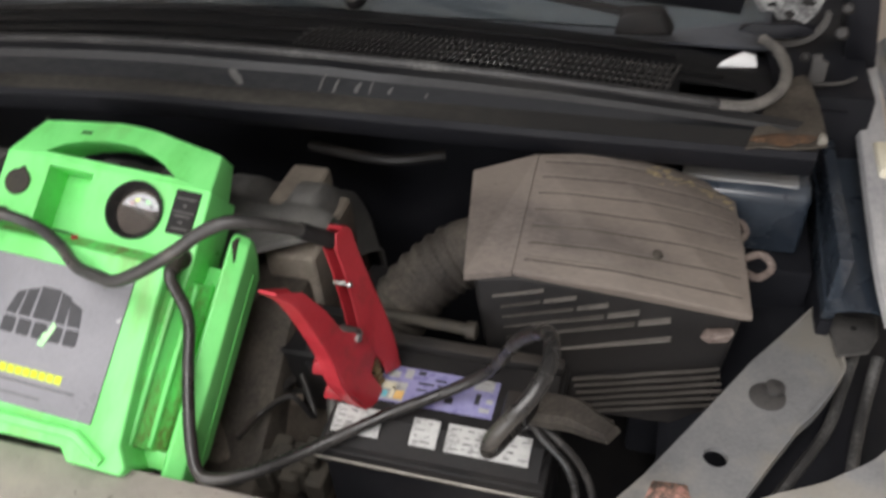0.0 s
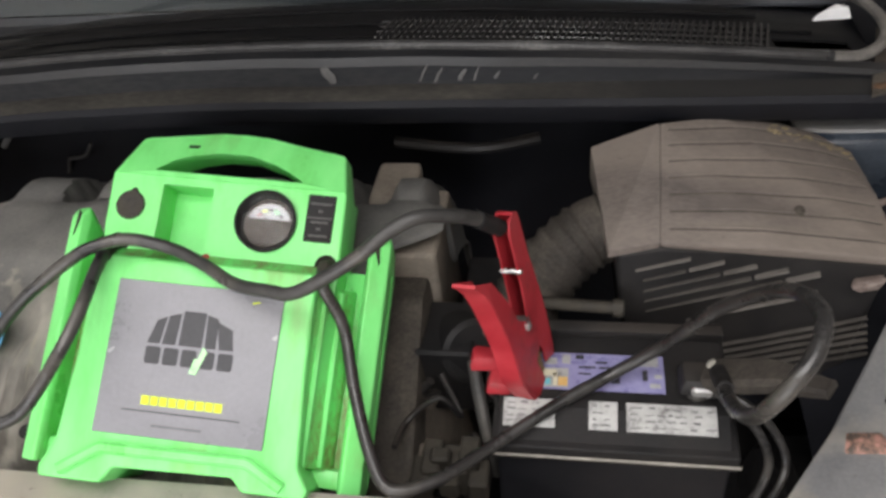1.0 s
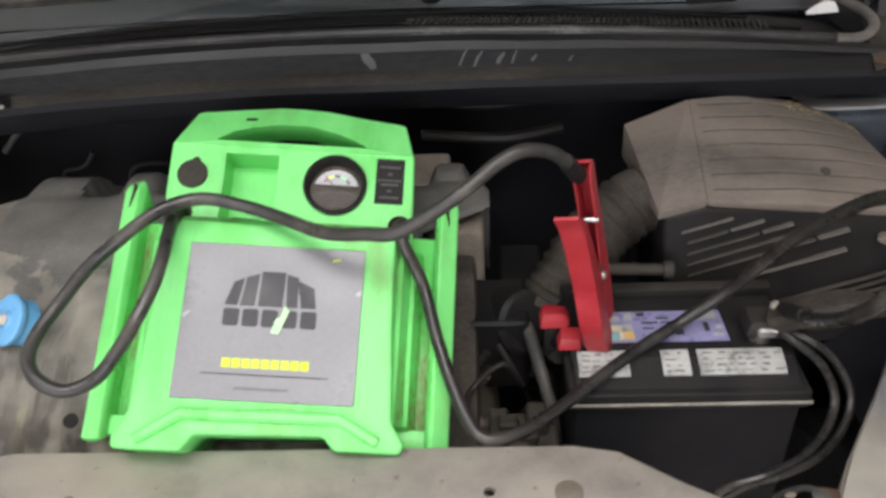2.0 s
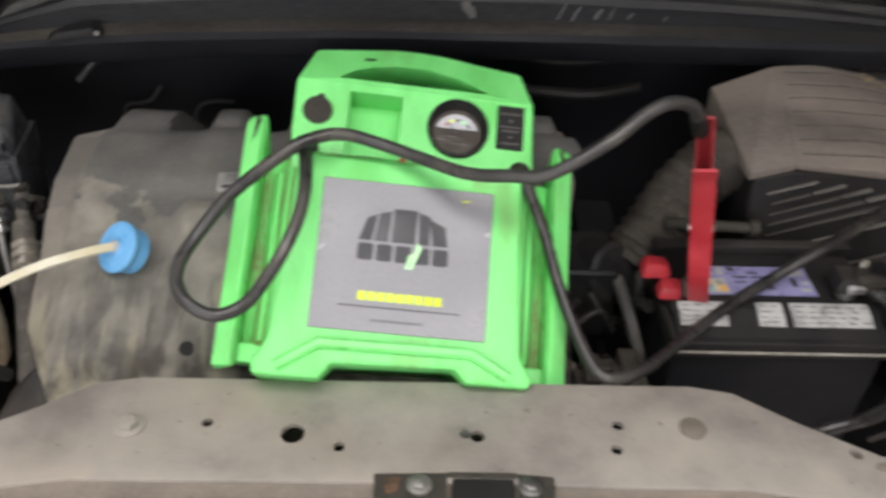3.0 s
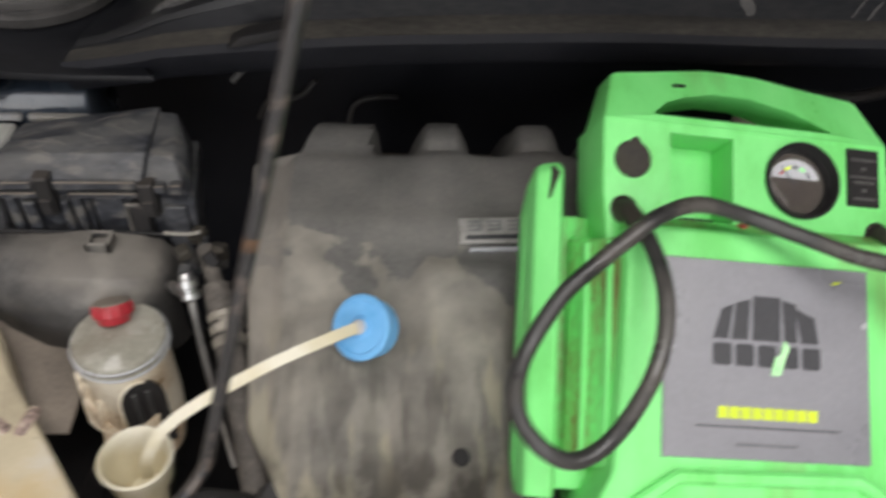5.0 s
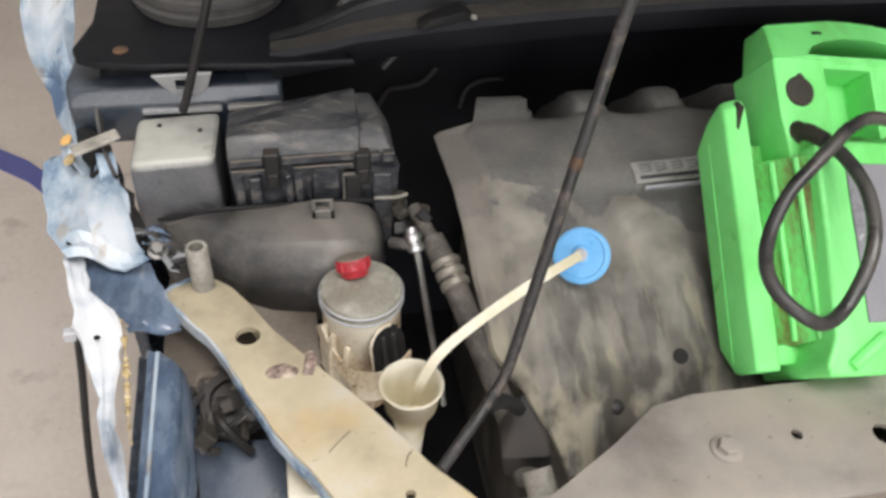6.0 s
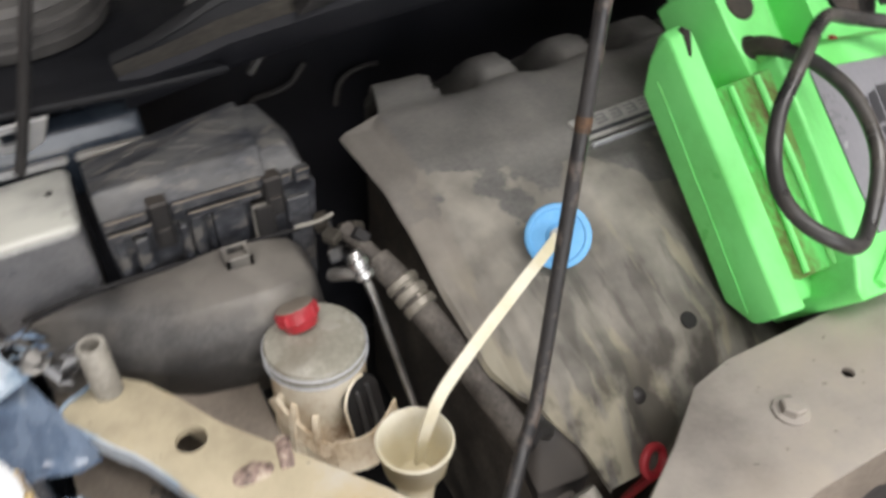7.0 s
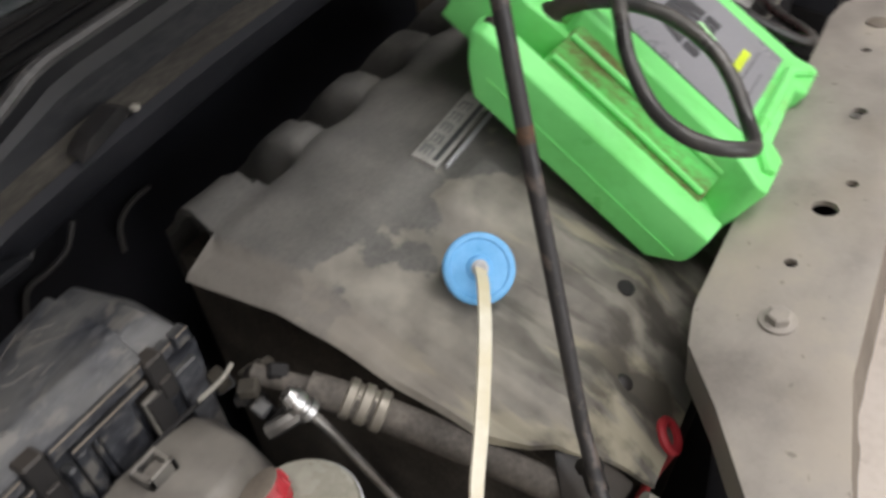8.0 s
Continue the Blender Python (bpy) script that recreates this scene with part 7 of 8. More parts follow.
line = thing("brake_line", (-0.54, 0.25, 0.72), "thin silver pipe with a bright union nut", "pipe")
bm = bmesh.new()
sweep(bm, [(-0.551, 0.302, 0.875), (-0.547, 0.290, 0.855), (-0.5425, 0.276, 0.822), (-0.536, 0.260, 0.778), (-0.529, 0.243, 0.73), (-0.52, 0.225, 0.67)], 0.0044, 10, 6)
part("tube", bm, M_METAL, line)
bm = bmesh.new()
d = Vector((-0.012, 0.03, 0.045)).normalized()
p0 = Vector((-0.549, 0.297, 0.870))
lathe(bm, [(0.008, 0), (0.010, 0.002), (0.010, 0.008), (0.008, 0.009), (0.008, 0.012), (0.0105, 0.014), (0.0105, 0.021), (0.008, 0.024), (0.0065, 0.029)], p0, d, 12)
part("nut", bm, M_ALU, line, "bright union nut")
bm = bmesh.new()
sweep(bm, [p0 + Vector((-0.004, 0.006, 0.004)), p0 + Vector((-0.018, 0.016, 0.0)), p0 + Vector((-0.026, 0.026, -0.006))], 0.007, 8, 4)
part("fitting", bm, M_METAL, line)

# bonnet prop
prop = thing("bonnet_prop", (-0.565, 0.024, 0.85), "dark steel bonnet prop rod with rust", "prop rod")
P0, P1 = Vector((-0.492, 0.091, 0.901)), Vector((-0.410, 0.177, 1.215))
dirp = (P1 - P0).normalized()
bm = bmesh.new()
sweep(bm, [(-0.568, 0.020, 0.848), (-0.545, 0.042, 0.858), (-0.520, 0.066, 0.868), P0 + Vector((-0.006, -0.006, -0.012)), P0 + dirp * 0.012, P0 + dirp * 0.1, P0 + dirp * 0.3, P0 + dirp * 0.50, P0 + dirp * 0.66, P0 + dirp * 0.71], 0.0058, 12, 8)
part("rod", bm, M_ROD, prop)
bm = bmesh.new()
rod_between(bm, P0 + dirp * 0.203, P0 + dirp * 0.214, 0.0060, 12)
part("rust_band", bm, M_RUST, prop, "rusty worn stretch")
bm = bmesh.new()
sweep(bm, [(-0.515, 0.07, 0.865), (-0.50, 0.08, 0.86), (-0.485, 0.086, 0.845), (-0.47, 0.10, 0.815)], 0.008, 8, 4)
part("sleeve", bm, M_BLACK, prop, "black rubber sleeve")
# second, thin stay by the wing bracket
bm = bmesh.new()
sweep(bm, [(-0.806, 0.463, 0.972), (-0.796, 0.462, 0.998), (-0.757, 0.458, 1.115), (-0.69, 0.452, 1.32), (-0.652, 0.449, 1.44)], 0.005, 10, 6)
solo("bonnet_stay", bm, M_BLACK_DUSTY, "thin dark stay rod by the cowl end", "stay rod")

# ---- jump starter, leaning back on the engine cover ----
ux, uy = Vector((0.994, 0.010, -0.110)).normalized(), Vector((0.065, 0.792, 0.603))
uz = ux.cross(uy).normalized()
uy = uz.cross(ux).normalized()
J = Matrix((ux, uy, uz)).transposed().to_4x4()
J.translation = (-0.0175, 0.151, 0.957)
js = thing("jump_starter", J, "bright green portable jump starter with a grey panel", "jump starter")


def jpart(name, bm, mat, parent=None, label="", smooth=35):
    bmesh.ops.transform(bm, matrix=J, verts=bm.verts)
    return part(name, bm, mat, parent or js, label, smooth)


def lean_back(c):
    """The handle leans back towards its top and grows thinner there."""
    up = c.y - 0.2165
    k = (c.z + 0.100) / 0.070
    front = -0.0285 - 0.54 * up
    return c.x, c.y, front - (0.060 - 0.42 * max(0.0, up)) * (1 - k)


bm = bmesh.new()
prism(bm, [(-0.136, 0.085), (-0.1425, 0.150), (-0.1435, 0.2165), (-0.095, 0.2225), (0.089, 0.2225), (0.1415, 0.2155), (0.1435, 0.150), (0.145, 0.118), (0.143, 0.085)], -0.105, -0.028, 0.004, 3)
head = jpart("head", bm, M_GREEN, None, "green head with sockets and gauge")
bm = bmesh.new()
prism(bm, [(-0.1432, 0.212), (-0.1275, 0.268), (-0.121, 0.2705), (-0.078, 0.2778), (-0.030, 0.2862), (0.000, 0.2868), (0.030, 0.2846), (0.073, 0.2762), (0.122, 0.2682), (0.1285, 0.2655), (0.1413, 0.211)], -0.100, -0.030, 0.005, 3, shape=lean_back)
grip = jpart("handle", bm, M_GREEN, None, "arched green carrying handle")
t = bmesh.new()
prism(t, [(-0.098, 0.2195), (-0.078, 0.2385), (-0.057, 0.2478), (-0.026, 0.2550), (0.012, 0.2552), (0.049, 0.2445), (0.068, 0.2345), (0.092, 0.2195)], -0.2, 0.1, 0.0)
bmesh.ops.transform(t, matrix=J, verts=t.verts)
cut(grip, [t])
tools = []
t = bmesh.new()
prism(t, [(-0.079, 0.115), (-0.079, 0.205), (-0.017, 0.205), (-0.017, 0.115)], -0.070, 0.1, 0.0)
tools.append(t)
for x, y, r in ((-0.115, 0.1758, 0.0175), (0.0515, 0.171, 0.0365), (-0.122, 0.128, 0.0112), (0.129, 0.125, 0.0112)):
    t = bmesh.new()
    lathe(t, [(r, -0.050 if r > 0.03 else -0.07), (r, 0.1)], (x, y, 0), sides=32)
    tools.append(t)
for t in tools:
    bmesh.ops.transform(t, matrix=J, verts=t.verts)
cut(head, tools)
# lower body with feet
bm = bmesh.new()
prism(bm, [(-0.148, -0.138), (-0.150, -0.126), (-0.136, -0.098), (-0.130, 0.0), (-0.128, 0.104), (-0.122, 0.112), (0.122, 0.112), (0.128, 0.104), (0.130, 0.0), (0.136, -0.098), (0.150, -0.120), (0.146, -0.130),
           (0.078, -0.130), (0.066, -0.116), (-0.066, -0.120), (-0.078, -0.138)], -0.112, -0.001, 0.007, 3)
jpart("lower_body", bm, M_GREEN_WORN, None, "green lower body with two feet")
bm = bmesh.new()
sweep(bm, [(-0.124, -0.128, 0.0), (-0.082, -0.100, 0.001), (0.082, -0.098, 0.001), (0.122, -0.120, 0.0)], 1.0, section=[(-0.006, -0.006), (0.006, -0.006), (0.006, 0.003), (0.003, 0.006), (-0.003, 0.006), (-0.006, 0.003)], up=(0, 0, 1), smooth=False)
jpart("foot_ridge", bm, M_GREEN)
bm = bmesh.new()
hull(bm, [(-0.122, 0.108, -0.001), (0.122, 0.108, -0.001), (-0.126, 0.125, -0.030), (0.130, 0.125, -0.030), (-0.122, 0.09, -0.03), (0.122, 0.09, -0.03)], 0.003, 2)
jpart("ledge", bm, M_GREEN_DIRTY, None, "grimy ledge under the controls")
# side arms that hold the clamps, and the channels between
for s in (-1, 1):
    bm = bmesh.new()
    hull(bm, [(s * 0.198, -0.128, -0.050), (s * 0.198, 0.160, -0.052), (s * 0.196, 0.172, -0.060), (s * 0.178, -0.128, -0.038), (s * 0.178, 0.162, -0.040), (s * 0.176, 0.174, -0.052),
              (s * 0.198, -0.100, -0.112), (s * 0.198, 0.130, -0.112), (s * 0.172, -0.105, -0.114), (s * 0.172, 0.135, -0.114), (s * 0.172, -0.128, -0.045), (s * 0.172, 0.165, -0.05), (s * 0.199, -0.131, -0.085), (s * 0.199, 0.155, -0.085)], 0.005, 3)
    jpart("side_arm", bm, M_GREEN, None, "green side arm")
    bm = bmesh.new()
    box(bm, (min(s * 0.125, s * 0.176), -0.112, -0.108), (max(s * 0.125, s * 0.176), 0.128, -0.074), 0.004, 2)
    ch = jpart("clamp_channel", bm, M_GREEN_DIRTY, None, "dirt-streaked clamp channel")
    bm = bmesh.new()
    hull(bm, [(s * 0.150, -0.105, -0.075), (s * 0.158, -0.105, -0.075), (s * 0.150, 0.11, -0.075), (s * 0.158, 0.11, -0.075), (s * 0.152, -0.10, -0.060), (s * 0.156, -0.10, -0.060), (s * 0.152, 0.10, -0.060), (s * 0.156, 0.10, -0.060)], 0.002, 1)
    jpart("channel_rib", bm, M_GREEN_WORN, ch)
    bm = bmesh.new()
    hull(bm, [(s * 0.133, -0.100, -0.075), (s * 0.141, -0.100, -0.075), (s * 0.133, 0.095, -0.075), (s * 0.141, 0.095, -0.075), (s * 0.135, -0.095, -0.064), (s * 0.139, -0.095, -0.064), (s * 0.135, 0.09, -0.064), (s * 0.139, 0.09, -0.064)], 0.002, 1)
    jpart("channel_rib", bm, M_GREEN, ch)
    bm = bmesh.new()
    box(bm, (min(s * 0.130, s * 0.180), -0.122, -0.100), (max(s * 0.130, s * 0.180), -0.100, -0.055), 0.005, 2)
    jpart("channel_foot", bm, M_GREEN_WORN)
    bm = bmesh.new()
    sweep(bm, [(s * 0.1988, -0.118, -0.088), (s * 0.1990, 0.0, -0.086), (s * 0.1988, 0.130, -0.085)], 0.0007, 5, 3)
    jpart("mould_seam", bm, M_GREEN_WORN)
    bm = bmesh.new()
    hull(bm, [(s * 0.1875, 0.132, -0.0430), (s * 0.1790, 0.160, -0.0385), (s * 0.1850, 0.168, -0.0425), (s * 0.1880, 0.140, -0.0475), (s * 0.181, 0.162, -0.047), (s * 0.186, 0.167, -0.048)], 0.0006, 1)
    jpart("tip_notch", bm, M_GRIME, None, "dark notch in the arm's tip")
# grimy flanks that slope from the body down to the channels
for s in (-1, 1):
    bm = bmesh.new()
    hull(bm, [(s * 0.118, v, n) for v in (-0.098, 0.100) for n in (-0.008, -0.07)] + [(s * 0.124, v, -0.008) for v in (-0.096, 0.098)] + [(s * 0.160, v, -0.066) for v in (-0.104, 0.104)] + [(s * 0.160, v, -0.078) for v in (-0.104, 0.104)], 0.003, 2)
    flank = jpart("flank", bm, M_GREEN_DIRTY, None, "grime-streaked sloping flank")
    for t in (0.30, 0.68):
        x, n = 0.124 + 0.036 * t, -0.008 - 0.058 * t
        bm = bmesh.new()
        sweep(bm, [(s * x, -0.098, n), (s * x, 0.0, n + 0.001), (s * x, 0.098, n)], 0.0036, 8, 3)
        jpart("flank_rib", bm, M_GREEN_WORN, flank)
# front panel
bm = bmesh.new()
prism(bm, [(-0.0955, -0.0845), (-0.0955, 0.0845), (0.0955, 0.0845), (0.0955, -0.0845)], -0.001, 0.0012, 0.0006, 1)
panel = jpart("front_panel", bm, M_PANEL, None, "scuffed grey sticker panel")


def flat(name, outline, z, mat, parent):
    bm = bmesh.new()
    prism(bm, outline, z, z + 0.0005, 0)
    return jpart(name, bm, mat, parent)


def rect(x0, y0, x1, y1):
    return [(x0, y0), (x1, y0), (x1, y1), (x0, y1)]


# the maker's mark as plain dark shapes: an arched row of wedges over a row of blocks
ZI = 0.0013
for x0, x1, skew, h0, h1 in ((-0.051, -0.037, 0.008, 0.042, 0.047), (-0.034, -0.019, 0.004, 0.048, 0.052), (-0.015, 0.011, 0.001, 0.055, 0.055), (0.015, 0.027, -0.002, 0.053, 0.050), (0.031, 0.047, -0.006, 0.047, 0.039)):
    flat("mark", [(x0, 0.0165), (x0 + skew, h0), (x1 + skew * 0.6, h1), (x1, 0.0165)], ZI, M_INK, panel)
for k in range(5):
    x0 = -0.051 + 0.0206 * k
    flat("mark", [(x0, -0.004), (x0, 0.011), (x0 + 0.002, 0.013), (x0 + 0.0150, 0.013), (x0 + 0.0170, 0.011), (x0 + 0.0170, -0.004), (x0 + 0.0150, -0.006), (x0 + 0.002, -0.006)], ZI, M_INK, panel)
flat("green_flash", [(0.002, -0.012), (0.010, -0.013), (0.019, 0.012), (0.014, 0.018), (0.010, 0.004), (0.006, 0.004)], ZI + 0.0012, material("pale_green_flash", [(0.3, (0.30, 0.75, 0.30)), (0.7, (0.55, 0.85, 0.5))], 60, rough=0.4), panel)
for k in range(9):
    x0 = -0.046 + 0.0103 * k
    flat("model_mark", rect(x0, -0.0505, x0 + 0.0088, -0.0405), ZI, M_YELLOW_INK, panel)
flat("rule", rect(-0.066, -0.0580, 0.066, -0.0567), ZI, M_INK, panel)
flat("small_print", rect(-0.03, -0.073, 0.026, -0.0705), ZI, material("faint_ink", [(0.3, (0.10, 0.10, 0.11)), (0.7, (0.15, 0.15, 0.16))], 90, rough=0.5), panel)
flat("scuff", [(0.060, 0.072), (0.068, 0.0735), (0.070, 0.0725), (0.062, 0.070)], ZI, M_YELLOW_INK, panel)
flat("scuff", [(0.088, 0.036), (0.094, 0.040), (0.094, 0.034), (0.090, 0.033)], ZI, M_DIAL, panel)
flat("scuff", [(-0.094, 0.004), (-0.088, 0.008), (-0.086, 0.007), (-0.092, 0.000)], ZI, M_DIAL, panel)
# gauge
bm = bmesh.new()
lathe(bm, [(0.031, -0.046), (0.031, -0.032), (0.0335, -0.029), (0.036, -0.0265), (0.037, -0.023), (0.0345, -0.022), (0.031, -0.027), (0.0305, -0.040)], (0.0515, 0.171, 0), sides=40)
gauge = jpart("gauge", bm, M_BLACK, None, "round black battery gauge")
bm = bmesh.new()
lathe(bm, [(0.030, -0.0405), (0.030, -0.0395)], (0.0515, 0.171, 0), sides=36)
jpart("gauge_face", bm, material("brown_black_dial", [(0.3, (0.03, 0.025, 0.022)), (0.7, (0.07, 0.06, 0.052))], 40, rough=0.85, spec=0.1), gauge)
arc = [(0.0515 + 0.0258 * math.cos(a), 0.1715 + 0.0235 * math.sin(a)) for a in [math.radians(12 + 156 * k / 12) for k in range(13)]]
bm = bmesh.new()
prism(bm, arc, -0.0393, -0.0386, 0)
jpart("dial", bm, material("dull_white_dial", [(0.3, (0.24, 0.25, 0.27)), (0.7, (0.34, 0.345, 0.36))], 60, rough=0.5, bump=0), gauge, "white half-round dial")
for k, mat in ((0, M_RED), (1, M_YELLOW_INK), (2, M_INK), (3, M_GREEN), (4, M_INK)):
    bm = bmesh.new()
    a0, a1 = math.radians(150 - 26 * k), math.radians(150 - 26 * k - 20)
    prism(bm, [(0.0515 + r * math.cos(a), 0.1705 + r * math.sin(a)) for r, a in ((0.0155, a0), (0.0182, a0), (0.0182, a1), (0.0155, a1))], -0.0385, -0.0382, 0)
    jpart("dial_mark", bm, mat, gauge)
bm = bmesh.new()
prism(bm, [(0.050, 0.1705), (0.053, 0.1705), (0.038, 0.187), (0.0375, 0.1865)], -0.0380, -0.0376, 0)
jpart("needle", bm, M_INK, gauge)
bm = bmesh.new()
lathe(bm, [(0.0318, -0.0280), (0.0318, -0.0268), (0.0310, -0.0266)], (0.0515, 0.171, 0), sides=36)
lens = jpart("gauge_glass", bm, M_LENS, gauge, "clear domed lens", 60)
lens.visible_shadow = False
# switch plate
bm = bmesh.new()
box(bm, (0.098, 0.152, -0.030), (0.131, 0.208, -0.0255), 0.001, 1)
plate = jpart("switch_plate", bm, M_BLACK, None, "black switch plate with pale print")
for x0, y0, x1, y1 in ((0.102, 0.196, 0.127, 0.1985), (0.1, 0.1795, 0.129, 0.1815), (0.104, 0.174, 0.125, 0.1765), (0.104, 0.158, 0.126, 0.1605), (0.112, 0.187, 0.117, 0.190), (0.112, 0.166, 0.117, 0.169)):
    flat("print", rect(x0, y0, x1, y1), -0.0254, M_SEAL, plate)
# plug hole, pocket plug and cable glands
bm = bmesh.new()
lathe(bm, [(0.0172, -0.066), (0.0172, -0.032), (0.0178, -0.0275), (0.0165, -0.0255), (0.010, -0.0250)], (-0.115, 0.1758, 0), sides=28)
sock = jpart("socket_cap", bm, M_GRIME, None, "brown grimy rubber socket cap")
bm = bmesh.new()
hull(bm, [(-0.119, 0.190, -0.028), (-0.106, 0.190, -0.028), (-0.116, 0.1975, -0.028), (-0.109, 0.1975, -0.028), (-0.118, 0.190, -0.0255), (-0.107, 0.190, -0.0255), (-0.1125, 0.1965, -0.0255)], 0.001, 1)
jpart("cap_tab", bm, M_GRIME, sock)
bm = bmesh.new()
box(bm, (-0.066, 0.116, -0.070), (-0.030, 0.128, -0.034), 0.004, 2)
lathe(bm, [(0.006, -0.058), (0.006, -0.034)], (-0.020 + 0.002, 0.120, 0), sides=14)
jpart("charge_plug", bm, M_BLACK, None, "black charging plug in its pocket")
bm = bmesh.new()
lathe(bm, [(0.0045, 0), (0.004, 0.004), (0.002, 0.006)], (-0.011, 0.121, -0.024), (0, -0.3, 1), 12)
jpart("red_button", bm, M_RED)
for x, y in ((-0.122, 0.128), (0.129, 0.125)):
    bm = bmesh.new()
    lathe(bm, [(0.0110, -0.06), (0.0110, -0.030), (0.0135, -0.028), (0.0120, -0.026), (0.0095, -0.03)], (x, y, 0), sides=24)
    jpart("cable_gland", bm, M_GRIME, None, "grimy cable gland")
bm = bmesh.new()
hull(bm, [(-0.0675, 0.2585, -0.0500), (-0.0535, 0.2595, -0.0505), (-0.0530, 0.2640, -0.0530), (-0.0670, 0.2630, -0.0525), (-0.060, 0.261, -0.060)], 0.0004, 1)
jpart("handle_slot", bm, M_BLACK)

# ---- jump leads ----
def jl(x, y, z):
    return J @ Vector((x, y, z))


leads2 = thing("positive_jump_lead", jl(-0.124, 0.128, -0.03), "thick black jump lead looped to a red clamp", "cable")
bm = bmesh.new()
sweep(bm, [jl(-0.124, 0.128, -0.05), jl(-0.124, 0.125, -0.020), jl(-0.117, 0.096, 0.014), jl(-0.112, 0.056, 0.037), jl(-0.114, 0.021, 0.047), jl(-0.123, -0.014, 0.051), jl(-0.137, -0.045, 0.047), jl(-0.157, -0.074, 0.040), jl(-0.184, -0.088, 0.042), jl(-0.211, -0.079, 0.046),
           jl(-0.2275, -0.057, 0.038), jl(-0.228, -0.030, 0.028), jl(-0.2155, 0.002, 0.022), jl(-0.191, 0.042, 0.026), jl(-0.164, 0.069, 0.033), jl(-0.140, 0.091, 0.038), jl(-0.116, 0.110, 0.038), jl(-0.080, 0.124, 0.032), jl(-0.034, 0.120, 0.024), jl(0.010, 0.105, 0.034), jl(0.056, 0.084, 0.060), jl(0.10, 0.077, 0.085), jl(0.135, 0.077, 0.10),
           (0.190, 0.165, 1.100), (0.225, 0.182, 1.122), (0.252, 0.194, 1.130), (0.280, 0.212, 1.118), (0.300, 0.242, 1.090), (0.318, 0.272, 1.055)], 0.0072, 12, 6)
lead = part("lead", bm, M_RUBBER, leads2)
bm = bmesh.new()
sweep(bm, [jl(-0.124, 0.128, -0.035), jl(-0.1235, 0.124, -0.016), jl(-0.1195, 0.108, 0.004)], lambda t: 0.0105 - 0.0018 * t, 14, 5)
part("strain_relief", bm, M_GRIME, leads2, "grimy rubber strain relief")
bm = bmesh.new()
sweep(bm, [(0.300, 0.242, 1.090), (0.309, 0.257, 1.0725), (0.318, 0.272, 1.055)], lambda t: 0.0090 + 0.0008 * t, 14, 5)
part("end_sleeve", bm, M_BLACK, leads2, "black end sleeve at the clamp")
# red clamp: two handles, pivot, jaws
rc_ = thing("red_clamp", (0.346, 0.228, 0.842), "red jump lead clamp biting the battery post", "clamp")


def handle(tip, mid, foot, w=0.013, across=(0.93, -0.37, 0.0)):
    """A tapering vinyl-coated grip from tip to foot, with a rounded channel section."""
    bm = bmesh.new()
    sec = [(-1, -0.55), (1, -0.55), (1, 0.15), (0.7, 0.55), (-0.7, 0.55), (-1, 0.15)]
    sweep(bm, [tip, Vector(tip).lerp(Vector(mid), 0.5), mid, Vector(mid).lerp(Vector(foot), 0.6), foot], lambda t: w * (0.75 + 0.75 * math.sin(min(1, t * 1.25) * math.pi / 2)), section=sec, up=across, steps=6)
    return bm


CP = Vector((0.336, 0.242, 0.944))
CD, CU = Vector((0.260, 0.966, 0.0)), Vector((-0.164, 0.044, 0.986))
CN = CD.cross(CU)
CM = Matrix((CD, CU, CN)).transposed().to_4x4()
CM.translation = CP


def clamp_handle(outline, outer, half, thick=0.0022):
    """A pressed channel: two side plates and a web along the outer edge."""
    bm = bmesh.new()
    for c in (-half, half - thick):
        prism(bm, outline, c, c + thick, 0.0008, 1, m=CM)
    line = [CM @ Vector((x, y, 0)) for x, y in outer]
    sweep(bm, line, 1.0, section=[(-half, -0.0016), (half, -0.0016), (half * 0.96, 0.0016), (-half * 0.96, 0.0016)], up=CD, steps=4)
    return bm


h1 = part("handle", clamp_handle([(0.020, 0.128), (0.040, 0.124), (0.041, 0.098), (0.045, 0.046), (0.051, -0.004), (0.053, -0.054), (0.049, -0.098), (0.023, -0.086), (0.024, -0.066), (0.016, -0.048), (0.004, -0.016), (0.009, 0.032), (0.012, 0.075), (0.012, 0.112)],
                                 [(0.030, 0.128), (0.041, 0.120), (0.042, 0.095), (0.0455, 0.046), (0.0515, -0.004), (0.0535, -0.054), (0.0495, -0.096)], 0.0098), M_RED, rc_, "red vinyl handle")
h2 = part("handle", clamp_handle([(-0.083, 0.127), (-0.052, 0.104), (-0.031, 0.060), (-0.0195, 0.022), (-0.002, 0.004), (0.010, -0.012), (0.014, -0.046), (-0.002, -0.060), (0.007, -0.094), (-0.003, -0.112), (-0.027, -0.094), (-0.046, -0.044), (-0.0475, 0.006), (-0.056, 0.058), (-0.067, 0.100)],
                                 [(-0.084, 0.126), (-0.068, 0.100), (-0.057, 0.058), (-0.0485, 0.006), (-0.047, -0.044), (-0.028, -0.094), (-0.004, -0.113)], 0.0124), M_RED, rc_, "red vinyl handle")
for (x, y), half, r in (((-0.003, -0.002), 0.0142, 0.0055), ((0.014, 0.0625), 0.0113, 0.0035)):
    bm = bmesh.new()
    lathe(bm, [(r, -half), (r, half), (r * 0.7, half + 0.0015)], CM @ Vector((x, y, 0)), CN, 14)
    part("rivet", bm, M_ALU, rc_)
bm = bmesh.new()
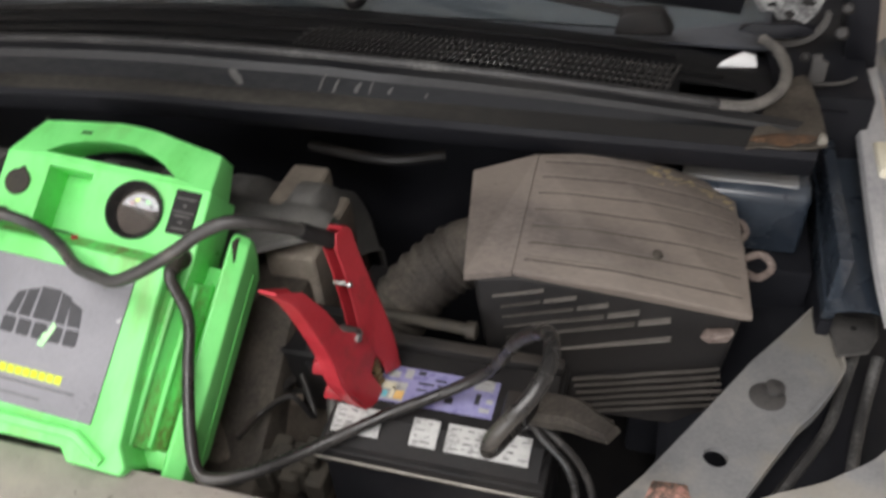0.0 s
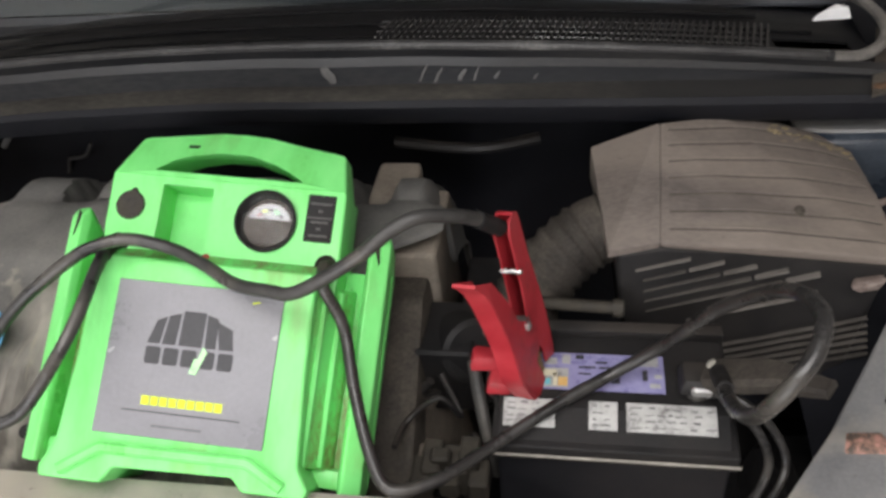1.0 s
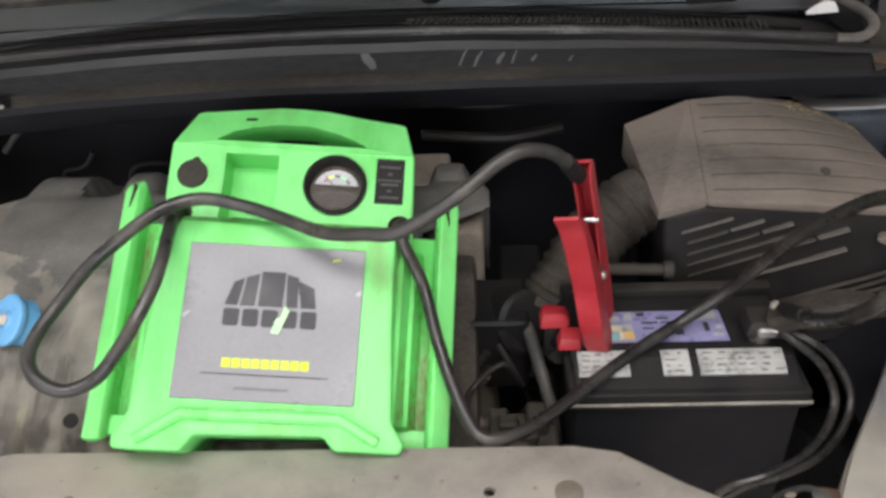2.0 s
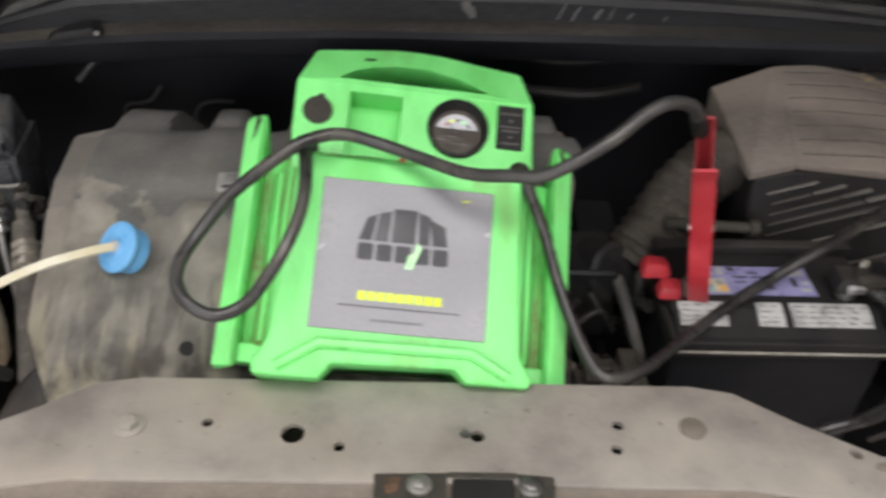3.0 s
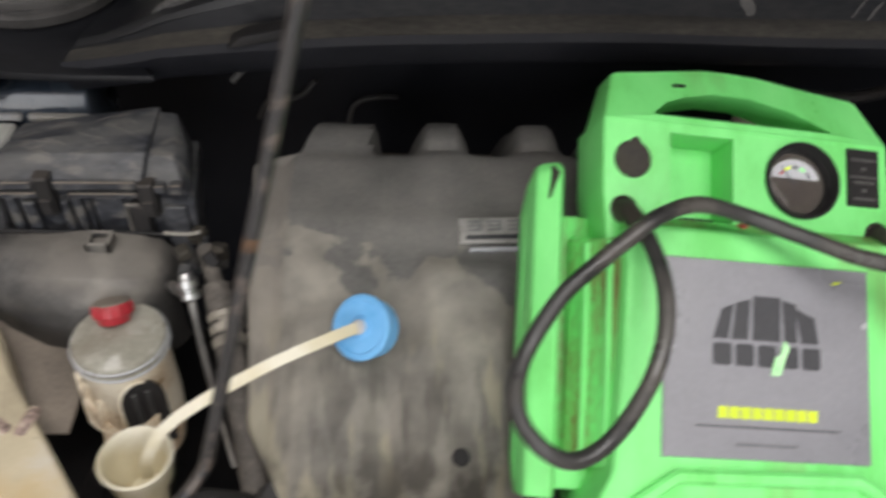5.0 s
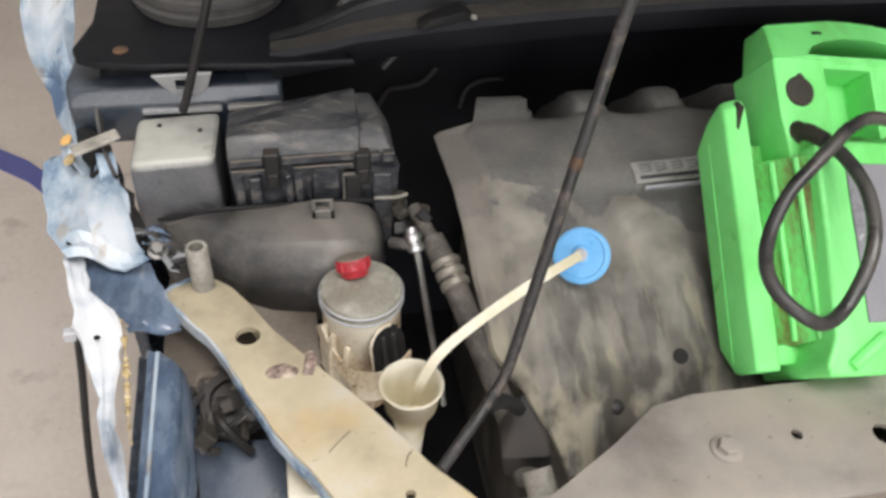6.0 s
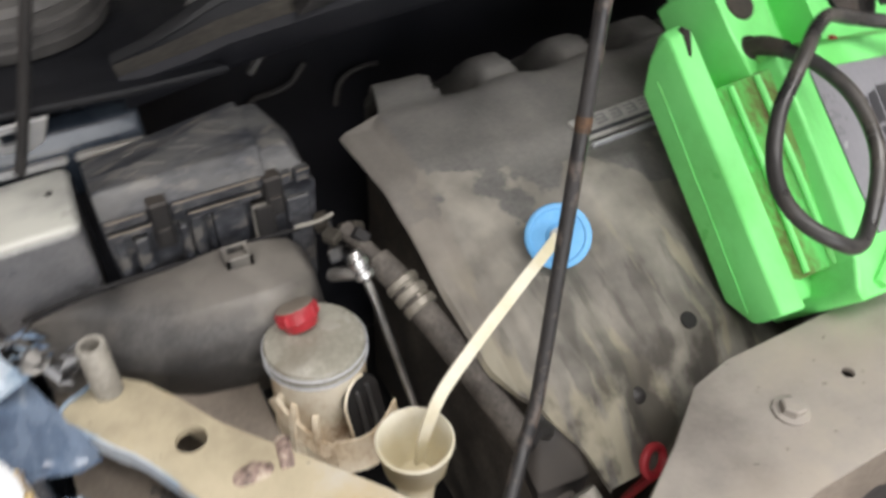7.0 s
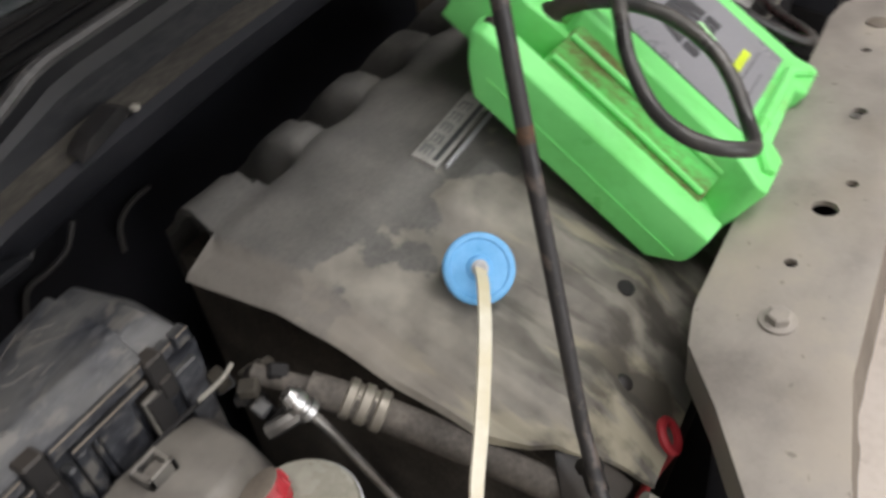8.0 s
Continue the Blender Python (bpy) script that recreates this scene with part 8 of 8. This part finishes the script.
for k in range(7):
    y = -0.0105 + 0.0034 * k
    ringc = CM @ Vector((-0.003, -0.002, y))
    sweep(bm, [ringc + CD * (0.010 * math.cos(a)) + CU * (0.010 * math.sin(a)) for a in [2 * math.pi * j / 10 for j in range(10)]], 0.0014, 5, 2, closed=True)
part("spring", bm, M_METAL, rc_)
bm = bmesh.new()
for k in range(5):
    box(bm, (0.008 + 0.001 * k, -0.094 + 0.008 * k, -0.008), (0.020, -0.089 + 0.008 * k, 0.008), 0.001, 1, m=CM)
part("jaw_teeth", bm, material("brass_teeth", [(0.3, (0.20, 0.14, 0.07)), (0.7, (0.34, 0.25, 0.14))], 30, rough=0.5, metal=0.7), rc_, "brass jaw teeth")

neg = thing("negative_jump_lead", jl(0.130, 0.125, -0.03), "thick black jump lead hanging down and looping back to the battery", "cable")
bm = bmesh.new()
sweep(bm, [jl(0.130, 0.125, -0.05), jl(0.131, 0.122, -0.022), jl(0.134, 0.100, -0.002), (0.142, 0.215, 0.955), (0.158, 0.165, 0.915), (0.178, 0.115, 0.880), (0.198, 0.082, 0.858), (0.220, 0.076, 0.853), (0.255, 0.095, 0.848), (0.30, 0.135, 0.845), (0.345, 0.172, 0.850), (0.395, 0.208, 0.860), (0.45, 0.240, 0.872), (0.500, 0.245, 0.915), (0.538, 0.203, 1.012), (0.569, 0.158, 1.080), (0.583, 0.131, 1.105), (0.589, 0.100, 1.119),
           (0.588, 0.078, 1.119), (0.579, 0.057, 1.110), (0.565, 0.042, 1.097), (0.553, 0.037, 1.077), (0.546, 0.050, 1.043), (0.544, 0.088, 0.998), (0.547, 0.142, 0.953), (0.551, 0.190, 0.920), (0.552, 0.215, 0.905)], 0.0072, 12, 6)
part("lead", bm, M_LEAD, neg)
bm = bmesh.new()
sweep(bm, [jl(0.130, 0.125, -0.034), jl(0.1312, 0.121, -0.018), jl(0.1335, 0.105, -0.004)], lambda t: 0.0105 - 0.0018 * t, 14, 5)
part("strain_relief", bm, M_GRIME, neg, "grimy rubber strain relief")
bm = bmesh.new()
sweep(bm, [(0.5485, 0.160, 0.942), (0.551, 0.190, 0.920), (0.552, 0.215, 0.905)], 0.0092, 14, 5)
part("end_sleeve", bm, M_BLACK, neg, "black end sleeve at the clamp")
bc = thing("black_clamp", (0.545, 0.23, 0.85), "black jump lead clamp on the battery's negative post", "clamp")
for tip, mid, foot, w in (((0.643, 0.154, 0.958), (0.600, 0.193, 0.930), (0.548, 0.232, 0.882), 0.0125), ((0.640, 0.212, 0.895), (0.60, 0.225, 0.885), (0.548, 0.242, 0.866), 0.010)):
    part("handle", handle(tip, mid, foot, w, (0.2, -0.4, 0.9)), M_BELLOWS, bc, "grimy black vinyl handle")
bm = bmesh.new()
lathe(bm, [(0.0075, -0.006), (0.0085, 0.004), (0.006, 0.008), (0.002, 0.009)], (0.552, 0.236, 0.890), (-0.2, -0.6, 0.75), 12)
part("rivet", bm, M_POST, bc, "pale rivet head")
bm = bmesh.new()
rod_between(bm, (0.566, 0.250, 0.872), (0.606, 0.240, 0.876), 0.003, 8)
part("spring_leg", bm, M_ALU, bc)
bm = bmesh.new()
box(bm, (0.528, 0.212, 0.862), (0.552, 0.236, 0.876), 0.003, 1)
part("jaw", bm, M_ALU, bc)
